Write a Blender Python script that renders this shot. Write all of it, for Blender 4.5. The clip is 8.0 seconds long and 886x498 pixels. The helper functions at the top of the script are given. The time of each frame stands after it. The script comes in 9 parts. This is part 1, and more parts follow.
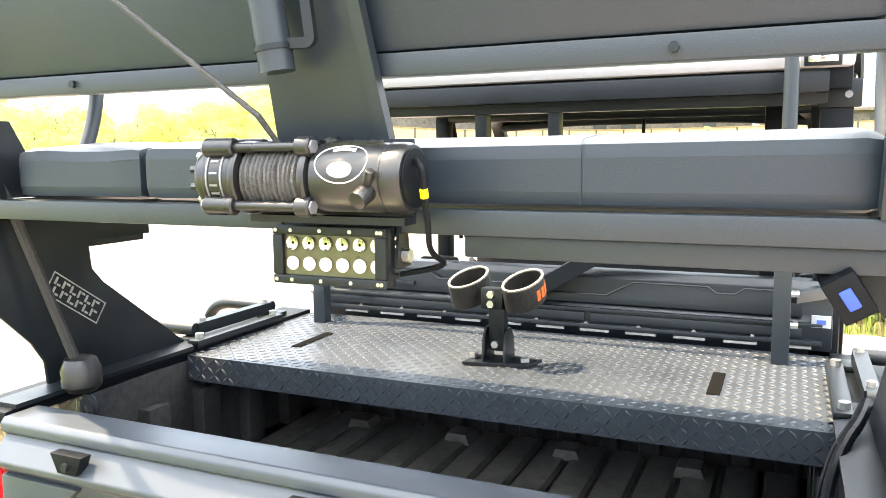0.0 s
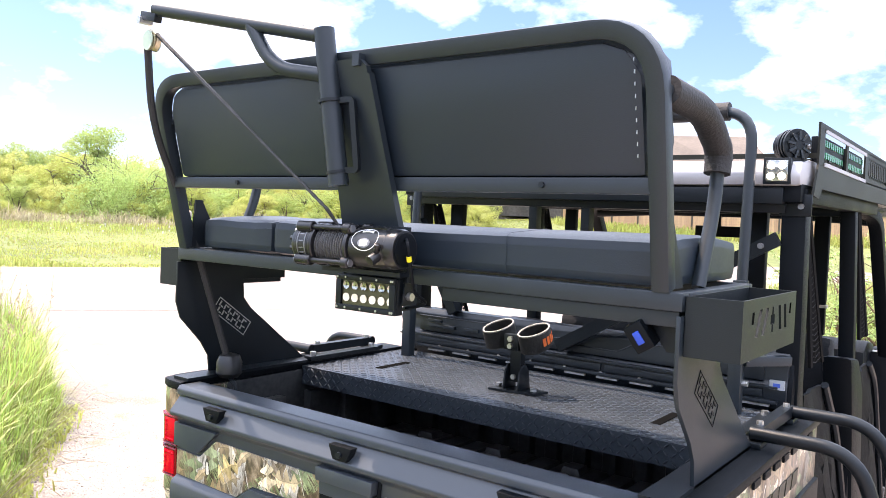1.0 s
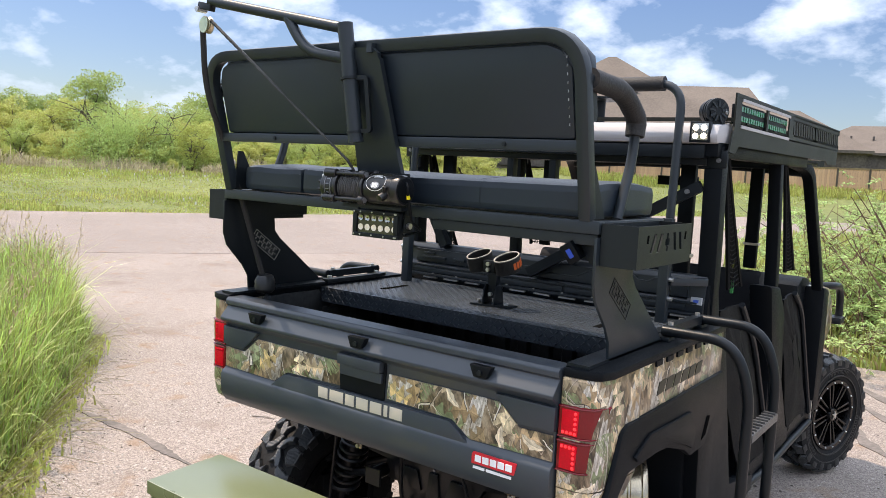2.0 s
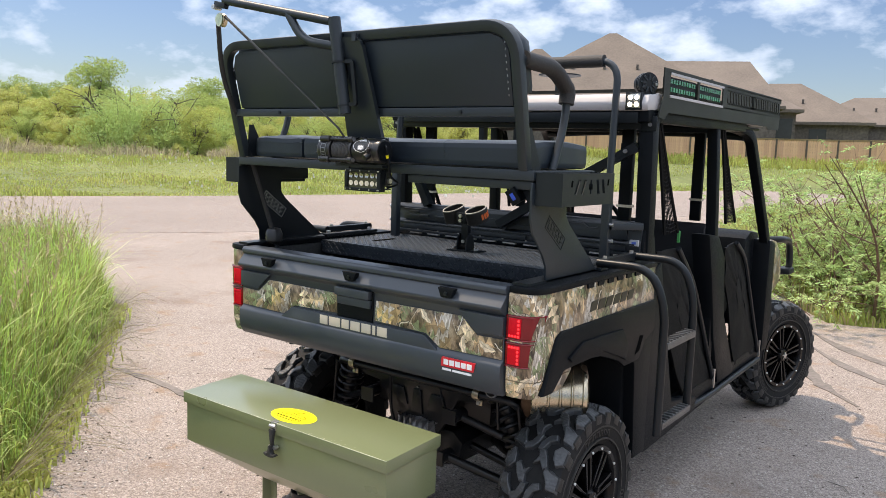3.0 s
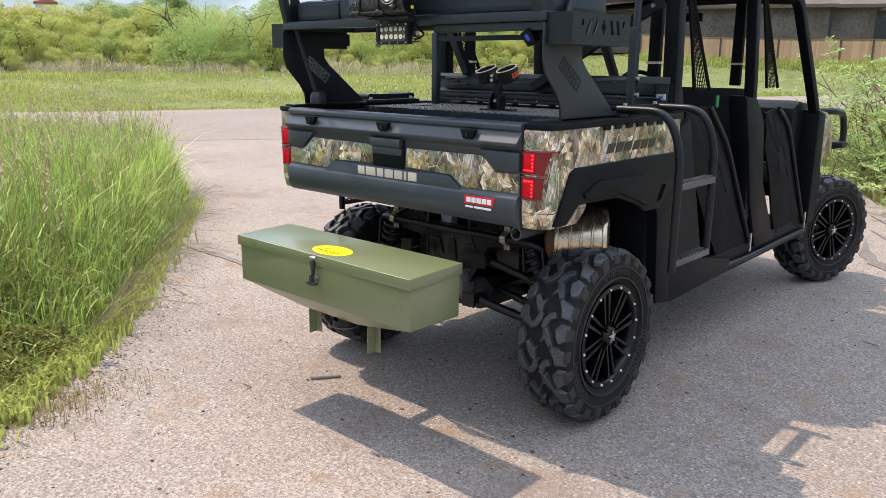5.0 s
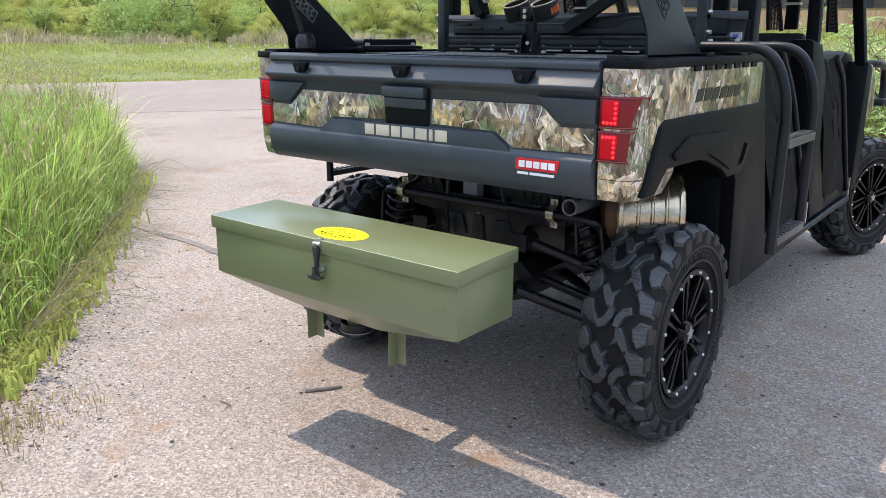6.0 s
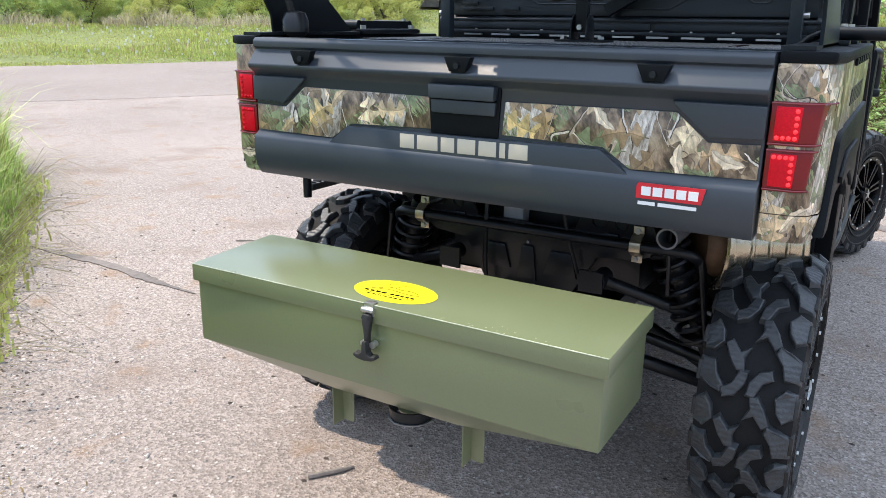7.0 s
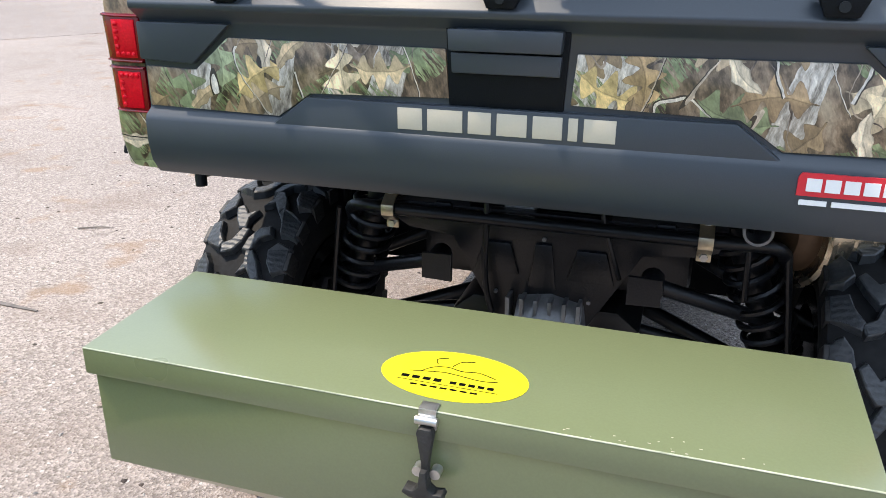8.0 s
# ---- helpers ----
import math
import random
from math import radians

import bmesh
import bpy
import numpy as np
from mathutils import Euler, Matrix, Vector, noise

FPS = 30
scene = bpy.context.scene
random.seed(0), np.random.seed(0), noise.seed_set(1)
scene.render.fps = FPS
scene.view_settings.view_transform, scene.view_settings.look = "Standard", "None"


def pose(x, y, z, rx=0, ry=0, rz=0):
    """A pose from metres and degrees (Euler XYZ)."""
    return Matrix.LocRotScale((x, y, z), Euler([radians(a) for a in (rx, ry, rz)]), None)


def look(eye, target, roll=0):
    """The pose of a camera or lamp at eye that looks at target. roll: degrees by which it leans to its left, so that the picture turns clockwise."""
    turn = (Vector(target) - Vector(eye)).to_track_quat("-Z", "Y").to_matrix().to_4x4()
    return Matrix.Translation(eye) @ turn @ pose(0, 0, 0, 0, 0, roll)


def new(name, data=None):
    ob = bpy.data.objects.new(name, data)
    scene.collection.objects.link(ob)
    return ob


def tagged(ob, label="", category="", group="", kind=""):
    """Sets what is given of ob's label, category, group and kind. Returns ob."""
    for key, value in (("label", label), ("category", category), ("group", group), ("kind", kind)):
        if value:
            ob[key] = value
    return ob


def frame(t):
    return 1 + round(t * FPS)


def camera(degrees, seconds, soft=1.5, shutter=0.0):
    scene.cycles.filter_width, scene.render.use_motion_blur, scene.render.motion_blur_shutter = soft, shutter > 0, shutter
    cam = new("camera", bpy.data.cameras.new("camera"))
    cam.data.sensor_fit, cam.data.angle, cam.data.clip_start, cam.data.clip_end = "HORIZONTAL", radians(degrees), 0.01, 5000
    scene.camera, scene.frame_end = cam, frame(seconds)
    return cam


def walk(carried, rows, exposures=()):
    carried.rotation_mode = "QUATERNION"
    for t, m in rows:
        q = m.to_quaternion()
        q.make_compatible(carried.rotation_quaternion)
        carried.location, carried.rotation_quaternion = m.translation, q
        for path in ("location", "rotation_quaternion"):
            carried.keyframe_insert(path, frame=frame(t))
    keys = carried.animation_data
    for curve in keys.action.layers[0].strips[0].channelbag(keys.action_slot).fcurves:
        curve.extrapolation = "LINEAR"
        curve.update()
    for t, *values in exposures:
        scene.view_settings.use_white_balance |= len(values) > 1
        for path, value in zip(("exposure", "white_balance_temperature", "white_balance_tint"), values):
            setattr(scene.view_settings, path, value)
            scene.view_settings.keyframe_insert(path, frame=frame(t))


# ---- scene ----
cam = camera(59.3, 8.0, soft=0.65)
PATH = [
    (0, (0.562, -0.866, 1.639), (-0.245, 0.948, 1.394), -0.6),
    (0.1, (0.613, -0.909, 1.651), (-0.263, 0.877, 1.423), 0.1),
    (0.2, (0.669, -0.947, 1.661), (-0.267, 0.811, 1.455), 0.5),
    (0.5, (0.861, -1.018, 1.656), (-0.225, 0.656, 1.517), 1.9),
    (1, (1.146, -1.254, 1.671), (-0.046, 0.351, 1.6), 2.5),
    (1.5, (1.294, -1.569, 1.685), (0.121, 0.047, 1.577), 2.8),
    (2, (1.497, -1.688, 1.672), (0.319, -0.084, 1.47), 3.0),
    (2.2, (1.611, -1.733, 1.658), (0.431, -0.137, 1.411), 3.1),
    (3.3, (1.991, -2.158, 1.616), (0.798, -0.571, 1.37), 1.4),
    (3.5, (2.058, -2.191, 1.614), (0.851, -0.613, 1.382), 1.4),
    (4, (2.301, -2.204, 1.595), (1.037, -0.669, 1.377), 2.3),
    (4.5, (2.389, -2.191, 1.522), (1.088, -0.699, 1.241), 2.3),
    (5, (2.21, -2.13, 1.398), (0.903, -0.688, 0.935), 0.5),
    (5.2, (2.092, -2.107, 1.353), (0.807, -0.666, 0.828), -0.2),
    (6.3, (1.369, -1.715, 1.239), (0.195, -0.185, 0.711), 0.8),
    (6.5, (1.224, -1.673, 1.229), (0.076, -0.126, 0.693), 1.1),
    (7, (0.854, -1.569, 1.25), (-0.114, 0.089, 0.689), 0.8),
    (7.5, (0.546, -1.377, 1.21), (-0.236, 0.344, 0.557), 0.7),
    (8, (0.259, -1.143, 1.218), (-0.307, 0.638, 0.504), 0.3),
]
walk(cam, [(t, look(eye, target, roll)) for t, eye, target, roll in PATH], [(0, 2.90, 9400, 13), (0.5, 2.45, 7100, 13), (1.0, 1.48, 7650, 22), (1.5, 0.64, 7700, 15), (2.0, 0.53, 7750, 16), (3.5, 0.42, 8000, 15), (4.5, 0.42, 7750, 15), (5.0, 0.45, 7600, 15), (6.5, 0.57, 6950, 13), (8.0, 0.62, 7050, 12)])


# ---- world and sun ----
TO_SUN = Vector((-0.46, -0.085, 1.0)).normalized()
world = bpy.data.worlds.new("sky")
scene.world = world
world.use_nodes = True
wn, wl = world.node_tree.nodes, world.node_tree.links
wn.clear()
sky = wn.new("ShaderNodeTexSky")
sky.sky_type, sky.sun_disc = "NISHITA", False
sky.sun_elevation, sky.sun_rotation = radians(64), radians(-107)
sky.altitude, sky.air_density, sky.dust_density, sky.ozone_density = 200, 1.0, 0.6, 1.2
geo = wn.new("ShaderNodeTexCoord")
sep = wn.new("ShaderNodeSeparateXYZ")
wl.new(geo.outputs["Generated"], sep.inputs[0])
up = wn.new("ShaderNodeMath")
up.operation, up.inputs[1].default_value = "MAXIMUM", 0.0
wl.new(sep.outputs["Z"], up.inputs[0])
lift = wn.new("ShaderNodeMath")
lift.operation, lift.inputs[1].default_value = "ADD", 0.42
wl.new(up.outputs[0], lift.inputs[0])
flat = wn.new("ShaderNodeCombineXYZ")
for axis_name in ("X", "Y"):
    div = wn.new("ShaderNodeMath")
    div.operation = "DIVIDE"
    wl.new(sep.outputs[axis_name], div.inputs[0])
    wl.new(lift.outputs[0], div.inputs[1])
    wl.new(div.outputs[0], flat.inputs[axis_name])
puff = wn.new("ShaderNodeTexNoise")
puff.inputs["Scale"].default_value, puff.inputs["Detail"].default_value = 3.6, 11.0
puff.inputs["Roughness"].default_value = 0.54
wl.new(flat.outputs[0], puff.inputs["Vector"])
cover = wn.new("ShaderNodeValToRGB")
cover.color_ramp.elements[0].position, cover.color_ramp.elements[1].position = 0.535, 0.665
# extra cloud cover added overhead, out of view, for more fill light
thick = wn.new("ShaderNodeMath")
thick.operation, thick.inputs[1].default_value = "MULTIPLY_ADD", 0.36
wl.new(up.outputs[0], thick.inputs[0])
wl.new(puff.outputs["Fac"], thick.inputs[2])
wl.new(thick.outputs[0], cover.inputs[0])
shade = wn.new("ShaderNodeValToRGB")
shade.color_ramp.elements[0].position, shade.color_ramp.elements[1].position = 0.56, 0.74
shade.color_ramp.elements[0].color, shade.color_ramp.elements[1].color = (5.0, 6.4, 8.6, 1), (3.5, 4.55, 6.25, 1)
wl.new(puff.outputs["Fac"], shade.inputs[0])
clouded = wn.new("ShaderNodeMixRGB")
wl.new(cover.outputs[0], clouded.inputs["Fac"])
deep = wn.new("ShaderNodeMixRGB")
deep.blend_type, deep.inputs["Fac"].default_value = "MULTIPLY", 1.0
haze = wn.new("ShaderNodeValToRGB")
haze.color_ramp.elements[0].position, haze.color_ramp.elements[1].position = 0.02, 0.42
haze.color_ramp.elements[0].color, haze.color_ramp.elements[1].color = (0.44, 0.51, 0.62, 1), (0.41, 0.575, 0.84, 1)
wl.new(up.outputs[0], haze.inputs[0])
wl.new(haze.outputs[0], deep.inputs["Color2"])
wl.new(sky.outputs[0], deep.inputs["Color1"])
wl.new(deep.outputs[0], clouded.inputs["Color1"])
# clouds brightened with height, out of view, to fill shade on the ground
overhead_fill = wn.new("ShaderNodeMath")
overhead_fill.operation, overhead_fill.inputs[1].default_value, overhead_fill.inputs[2].default_value = "MULTIPLY_ADD", 0.90, 0.75
wl.new(up.outputs[0], overhead_fill.inputs[0])
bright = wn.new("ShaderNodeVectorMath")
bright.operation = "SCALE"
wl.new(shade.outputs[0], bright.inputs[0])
wl.new(overhead_fill.outputs[0], bright.inputs["Scale"])
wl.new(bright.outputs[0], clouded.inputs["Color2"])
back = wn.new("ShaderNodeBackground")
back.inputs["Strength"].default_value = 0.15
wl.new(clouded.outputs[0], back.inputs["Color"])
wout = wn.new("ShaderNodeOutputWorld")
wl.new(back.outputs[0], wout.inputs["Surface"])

sun = new("sun", bpy.data.lights.new("sun", "SUN"))
sun.data.energy, sun.data.angle, sun.data.color = 3.6, radians(0.55), (1.0, 0.905, 0.785)
sun.matrix_world = look(TO_SUN * 40, (0, 0, 0))

# ---- materials ----


def material(name, base, rough=0.6, metal=0.0, vary=0.25, size=40.0, big=3.0, bump=0.15, tint=None, coat=0.0, island=0.0, each=0.0):
    """A node material: the base colour varied at two scales, rough relief; size and big in patches a metre."""
    m = bpy.data.materials.new(name)
    m.use_nodes = True
    n, l = m.node_tree.nodes, m.node_tree.links
    b = n["Principled BSDF"]
    b.inputs["Metallic"].default_value = metal
    b.inputs["Coat Weight"].default_value = coat
    tc = n.new("ShaderNodeTexCoord")
    fine, wide = n.new("ShaderNodeTexNoise"), n.new("ShaderNodeTexNoise")
    for node, scale, detail in ((fine, size, 6.0), (wide, big, 4.0)):
        node.inputs["Scale"].default_value, node.inputs["Detail"].default_value = scale, detail
        l.new(tc.outputs["Object"], node.inputs["Vector"])
    ramp = n.new("ShaderNodeValToRGB")
    low = [c * (1 - vary) for c in base]
    high = list(tint) if tint else [min(1.0, c * (1 + vary)) for c in base]
    ramp.color_ramp.elements[0].position, ramp.color_ramp.elements[1].position = 0.3, 0.72
    ramp.color_ramp.elements[0].color, ramp.color_ramp.elements[1].color = (*low, 1), (*high, 1)
    mix = n.new("ShaderNodeMath")
    mix.operation = "MULTIPLY_ADD"
    mix.inputs[1].default_value = 0.5
    half = n.new("ShaderNodeMath")
    half.operation, half.inputs[1].default_value = "MULTIPLY", 0.5
    l.new(wide.outputs["Fac"], half.inputs[0])
    l.new(fine.outputs["Fac"], mix.inputs[0])
    l.new(half.outputs[0], mix.inputs[2])
    l.new(mix.outputs[0], ramp.inputs[0])
    colour = ramp.outputs[0]
    if island or each:
        if island:
            info = n.new("ShaderNodeNewGeometry")
            rnd = info.outputs["Random Per Island"]
        else:
            info = n.new("ShaderNodeObjectInfo")
            rnd = info.outputs["Random"]
        span = n.new("ShaderNodeMapRange")
        span.inputs["To Min"].default_value, span.inputs["To Max"].default_value = 1 - (island or each), 1 + (island or each)
        l.new(rnd, span.inputs["Value"])
        hsv = n.new("ShaderNodeHueSaturation")
        l.new(span.outputs[0], hsv.inputs["Value"])
        hue = n.new("ShaderNodeMapRange")
        hue.inputs["To Min"].default_value, hue.inputs["To Max"].default_value = 0.5 - 0.05 * (island or each), 0.5 + 0.05 * (island or each)
        l.new(rnd, hue.inputs["Value"])
        l.new(hue.outputs[0], hsv.inputs["Hue"])
        l.new(colour, hsv.inputs["Color"])
        colour = hsv.outputs[0]
    l.new(colour, b.inputs["Base Color"])
    rr = n.new("ShaderNodeMapRange")
    rr.inputs["To Min"].default_value, rr.inputs["To Max"].default_value = max(0.02, rough - 0.1), min(1.0, rough + 0.1)
    l.new(wide.outputs["Fac"], rr.inputs["Value"])
    l.new(rr.outputs[0], b.inputs["Roughness"])
    if bump:
        bp = n.new("ShaderNodeBump")
        bp.inputs["Strength"].default_value, bp.inputs["Distance"].default_value = bump, 0.004
        l.new(fine.outputs["Fac"], bp.inputs["Height"])
        l.new(bp.outputs[0], b.inputs["Normal"])
    return m


def leaf_material(name, base, tint, spread=0.35):
    m = material(name, base, 0.55, 0.0, 0.25, 9.0, 0.35, 0.0, tint, island=spread)
    n, l = m.node_tree.nodes, m.node_tree.links
    b = n["Principled BSDF"]
    tr = n.new("ShaderNodeBsdfTranslucent")
    l.new(b.inputs["Base Color"].links[0].from_socket, tr.inputs["Color"])
    ms = n.new("ShaderNodeMixShader")
    ms.inputs[0].default_value = 0.5
    l.new(b.outputs[0], ms.inputs[1])
    l.new(tr.outputs[0], ms.inputs[2])
    l.new(ms.outputs[0], n["Material Output"].inputs["Surface"])
    return m


def glow(name, colour, strength):
    m = bpy.data.materials.new(name)
    m.use_nodes = True
    b = m.node_tree.nodes["Principled BSDF"]
    b.inputs["Base Color"].default_value = (*colour, 1)
    b.inputs["Emission Color"].default_value = (*colour, 1)
    b.inputs["Emission Strength"].default_value = strength
    return m


def camo_material():
    """Printed foliage camouflage: bark, trunks, grass tufts, oak leaves and twigs in layers."""
    m = bpy.data.materials.new("camouflage_print")
    m.use_nodes = True
    n, l = m.node_tree.nodes, m.node_tree.links
    b = n["Principled BSDF"]
    b.inputs["Roughness"].default_value = 0.30
    b.inputs["Coat Weight"].default_value = 0.4

    def calc(op, p, q=0.0, r=0.0):
        node = n.new("ShaderNodeMath")
        node.operation = op
        for socket, value in zip(node.inputs, (p, q, r)):
            if isinstance(value, (int, float)):
                socket.default_value = value
            else:
                l.new(value, socket)
        return node.outputs[0]

    def ramp(value, stops, hard=False):
        r = n.new("ShaderNodeValToRGB")
        r.color_ramp.interpolation = "CONSTANT" if hard else "LINEAR"
        while len(r.color_ramp.elements) < len(stops):
            r.color_ramp.elements.new(0.5)
        for e, (p, colour) in zip(r.color_ramp.elements, stops):
            e.position, e.color = p, (*colour, 1)
        l.new(value, r.inputs[0])
        return r.outputs[0]

    def blend(fac, p, q, kind="MIX"):
        node = n.new("ShaderNodeMixRGB")
        node.blend_type = kind
        for socket, value in zip(node.inputs, (fac, p, q)):
            if isinstance(value, (int, float)):
                socket.default_value = value
            else:
                l.new(value, socket)
        return node.outputs[0]

    tc = n.new("ShaderNodeTexCoord")
    xyz = n.new("ShaderNodeSeparateXYZ")
    l.new(tc.outputs["Object"], xyz.inputs[0])
    crumple = n.new("ShaderNodeTexNoise")
    crumple.inputs["Scale"].default_value, crumple.inputs["Detail"].default_value = 34.0, 4.0
    l.new(tc.outputs["Object"], crumple.inputs["Vector"])
    crumpled = n.new("ShaderNodeSeparateColor")
    l.new(crumple.outputs["Color"], crumpled.inputs[0])
    wide = calc("ADD", xyz.outputs["X"], calc("MULTIPLY", xyz.outputs["Y"], 1.07))
    tall = calc("ADD", xyz.outputs["Z"], calc("MULTIPLY", xyz.outputs["Y"], 0.13))
    wide = calc("MULTIPLY", calc("MULTIPLY_ADD", crumpled.outputs[0], 0.010, wide), 0.86)
    tall = calc("MULTIPLY", calc("MULTIPLY_ADD", crumpled.outputs[1], 0.010, tall), 0.86)

    def plane(sx, sy, lean=0.0):
        v = n.new("ShaderNodeCombineXYZ")
        l.new(calc("MULTIPLY", calc("ADD", wide, calc("MULTIPLY", tall, lean)), sx), v.inputs[0])
        l.new(calc("MULTIPLY", tall, sy), v.inputs[1])
        return v.outputs[0]

    def cloud(vector, scale, detail=5.0, rough=0.6):
        t = n.new("ShaderNodeTexNoise")
        t.inputs["Scale"].default_value, t.inputs["Detail"].default_value, t.inputs["Roughness"].default_value = scale, detail, rough
        l.new(vector, t.inputs["Vector"])
        return t.outputs["Fac"]

    # shaded bark and forest floor
    colour = ramp(cloud(plane(1.5, 0.7, 0.2), 17, 7, 0.65), [(0.38, (0.018, 0.013, 0.009)), (0.47, (0.10, 0.070, 0.042)), (0.53, (0.20, 0.14, 0.09)), (0.64, (0.32, 0.25, 0.17))])
    # pale trunks
    trunk = calc("GREATER_THAN", cloud(plane(1.0, 0.10, -0.25), 9, 1.5, 0.4), 0.57)
    bark = ramp(cloud(plane(2.6, 0.5, -0.25), 42, 6, 0.7), [(0.36, (0.09, 0.075, 0.06)), (0.47, (0.33, 0.29, 0.24)), (0.6, (0.56, 0.52, 0.46))])
    colour = blend(trunk, colour, bark)
    # needle tufts
    tuft = calc("GREATER_THAN", cloud(plane(1, 1), 13, 1, 0.3), 0.56)
    blade = calc("GREATER_THAN", cloud(plane(3.4, 0.5, 0.9), 60, 3, 0.6), 0.49)
    colour = blend(calc("MULTIPLY", tuft, blade), colour, ramp(cloud(plane(1, 1), 50, 2), [(0.4, (0.11, 0.14, 0.06)), (0.6, (0.25, 0.29, 0.15))]))

    def leaves(below, scale, seed, stops, share, length, width, lobes, depth):
        """One layer of leaves, each turned its own way, with a rib and a shaded half."""
        shift = n.new("ShaderNodeVectorMath")
        shift.operation = "ADD"
        shift.inputs[1].default_value = (seed * 0.37, seed * 0.71, 0)
        l.new(plane(1, 1), shift.inputs[0])
        v = n.new("ShaderNodeTexVoronoi")
        v.voronoi_dimensions = "2D"
        v.inputs["Scale"].default_value, v.inputs["Randomness"].default_value = scale, 0.74
        l.new(shift.outputs[0], v.inputs["Vector"])
        away = n.new("ShaderNodeVectorMath")
        away.operation = "SUBTRACT"
        l.new(shift.outputs[0], away.inputs[0])
        l.new(v.outputs["Position"], away.inputs[1])
        pos = n.new("ShaderNodeSeparateXYZ")
        l.new(away.outputs[0], pos.inputs[0])
        rnd = n.new("ShaderNodeSeparateColor")
        l.new(v.outputs["Color"], rnd.inputs[0])
        turn = calc("MULTIPLY", rnd.outputs[0], 6.283)
        cs, sn = calc("COSINE", turn), calc("SINE", turn)
        along = calc("DIVIDE", calc("ADD", calc("MULTIPLY", pos.outputs[0], cs), calc("MULTIPLY", pos.outputs[1], sn)), length)
        across = calc("SUBTRACT", calc("MULTIPLY", pos.outputs[1], cs), calc("MULTIPLY", pos.outputs[0], sn))
        across = calc("ADD", across, calc("MULTIPLY", calc("MULTIPLY", along, along), length * 0.22))
        hump = calc("SUBTRACT", 1.0, calc("MULTIPLY", along, along))
        wave = calc("MULTIPLY_ADD", calc("COSINE", calc("MULTIPLY", along, lobes)), depth, 1 - depth)
        rim = calc("MULTIPLY", calc("MULTIPLY", hump, wave), width)
        gap = calc("SUBTRACT", rim, calc("ABSOLUTE", across))
        mask = calc("MULTIPLY", calc("GREATER_THAN", gap, 0.0), calc("LESS_THAN", rnd.outputs[1], share))
        tone = ramp(rnd.outputs[2], stops, True)
        side = calc("MULTIPLY_ADD", calc("GREATER_THAN", across, 0.0), 0.35, 0.75)
        rib = calc("MULTIPLY_ADD", calc("GREATER_THAN", calc("ABSOLUTE", across), 0.0009), 0.3, 0.7)
        vein = calc("MULTIPLY_ADD", cloud(plane(1, 1), 60, 4, 0.6), 1.1, 0.55)
        lit = calc("MULTIPLY", calc("MULTIPLY", side, rib), vein)
        edge = calc("MULTIPLY_ADD", calc("GREATER_THAN", gap, 0.0011), 0.28, 0.72)
        lit = calc("MULTIPLY", lit, edge)
        return blend(mask, below, blend(1.0, tone, lit, "MULTIPLY"))

    colour = leaves(colour, 10.5, 1, [(0, (0.26, 0.18, 0.10)), (0.35, (0.13, 0.09, 0.05)), (0.6, (0.36, 0.27, 0.17)), (0.85, (0.14, 0.17, 0.085))], 0.75, 0.042, 0.027, 11.5, 0.40)
    colour = leaves(colour, 8.2, 5, [(0, (0.54, 0.42, 0.27)), (0.4, (0.40, 0.27, 0.15)), (0.62, (0.62, 0.53, 0.40)), (0.88, (0.21, 0.25, 0.13))], 0.6, 0.052, 0.034, 11.0, 0.45)
    # twigs
    line = calc("LESS_THAN", calc("ABSOLUTE", calc("SUBTRACT", cloud(plane(1.0, 0.6, 0.3), 9, 2, 0.5), 0.5)), 0.0035)
    colour = blend(calc("MULTIPLY", line, calc("GREATER_THAN", cloud(plane(1, 1), 6, 1), 0.47)), colour, ramp(cloud(plane(1, 1), 30, 2), [(0.4, (0.05, 0.035, 0.025)), (0.6, (0.30, 0.23, 0.17))]))
    colour = leaves(colour, 8.8, 9, [(0, (0.66, 0.53, 0.34)), (0.45, (0.30, 0.20, 0.11)), (0.65, (0.55, 0.40, 0.18)), (0.88, (0.26, 0.29, 0.16))], 0.5, 0.048, 0.030, 11.2, 0.44)
    colour = leaves(colour, 9.4, 19, [(0, (0.50, 0.38, 0.23)), (0.3, (0.12, 0.085, 0.05)), (0.55, (0.64, 0.54, 0.40)), (0.8, (0.36, 0.24, 0.12))], 0.55, 0.045, 0.026, 11.8, 0.42)
    colour = leaves(colour, 14, 14, [(0, (0.60, 0.50, 0.36)), (0.5, (0.22, 0.15, 0.085)), (0.75, (0.46, 0.34, 0.20))], 0.3, 0.032, 0.012, 9, 0.15)
    # bent pale branches with a dark underside
    for lean, scale_, level, tone in ((0.55, 9.0, 0.5, (0.56, 0.51, 0.43)), (-0.6, 10.0, 0.46, (0.42, 0.34, 0.26)), (0.1, 8.0, 0.55, (0.62, 0.57, 0.50))):
        field = calc("SUBTRACT", cloud(plane(1.0, 0.42, lean), scale_, 1.0, 0.35), level)
        some = calc("GREATER_THAN", cloud(plane(0.8, 0.8, lean), 8.3, 1, 0.4), 0.53)
        under = calc("LESS_THAN", calc("ABSOLUTE", calc("ADD", field, 0.0045)), 0.0035)
        colour = blend(calc("MULTIPLY", under, some), colour, ramp(field, [(0, (0.03, 0.022, 0.014)), (1, (0.03, 0.022, 0.014))]))
        limb = calc("LESS_THAN", calc("ABSOLUTE", field), 0.0038)
        bark = blend(0.8, ramp(field, [(0, tone), (1, tone)]), calc("MULTIPLY_ADD", cloud(plane(3.0, 0.6, lean), 60, 4, 0.7), 2.0, 0.0), "MULTIPLY")
        colour = blend(calc("MULTIPLY", limb, some), colour, bark)
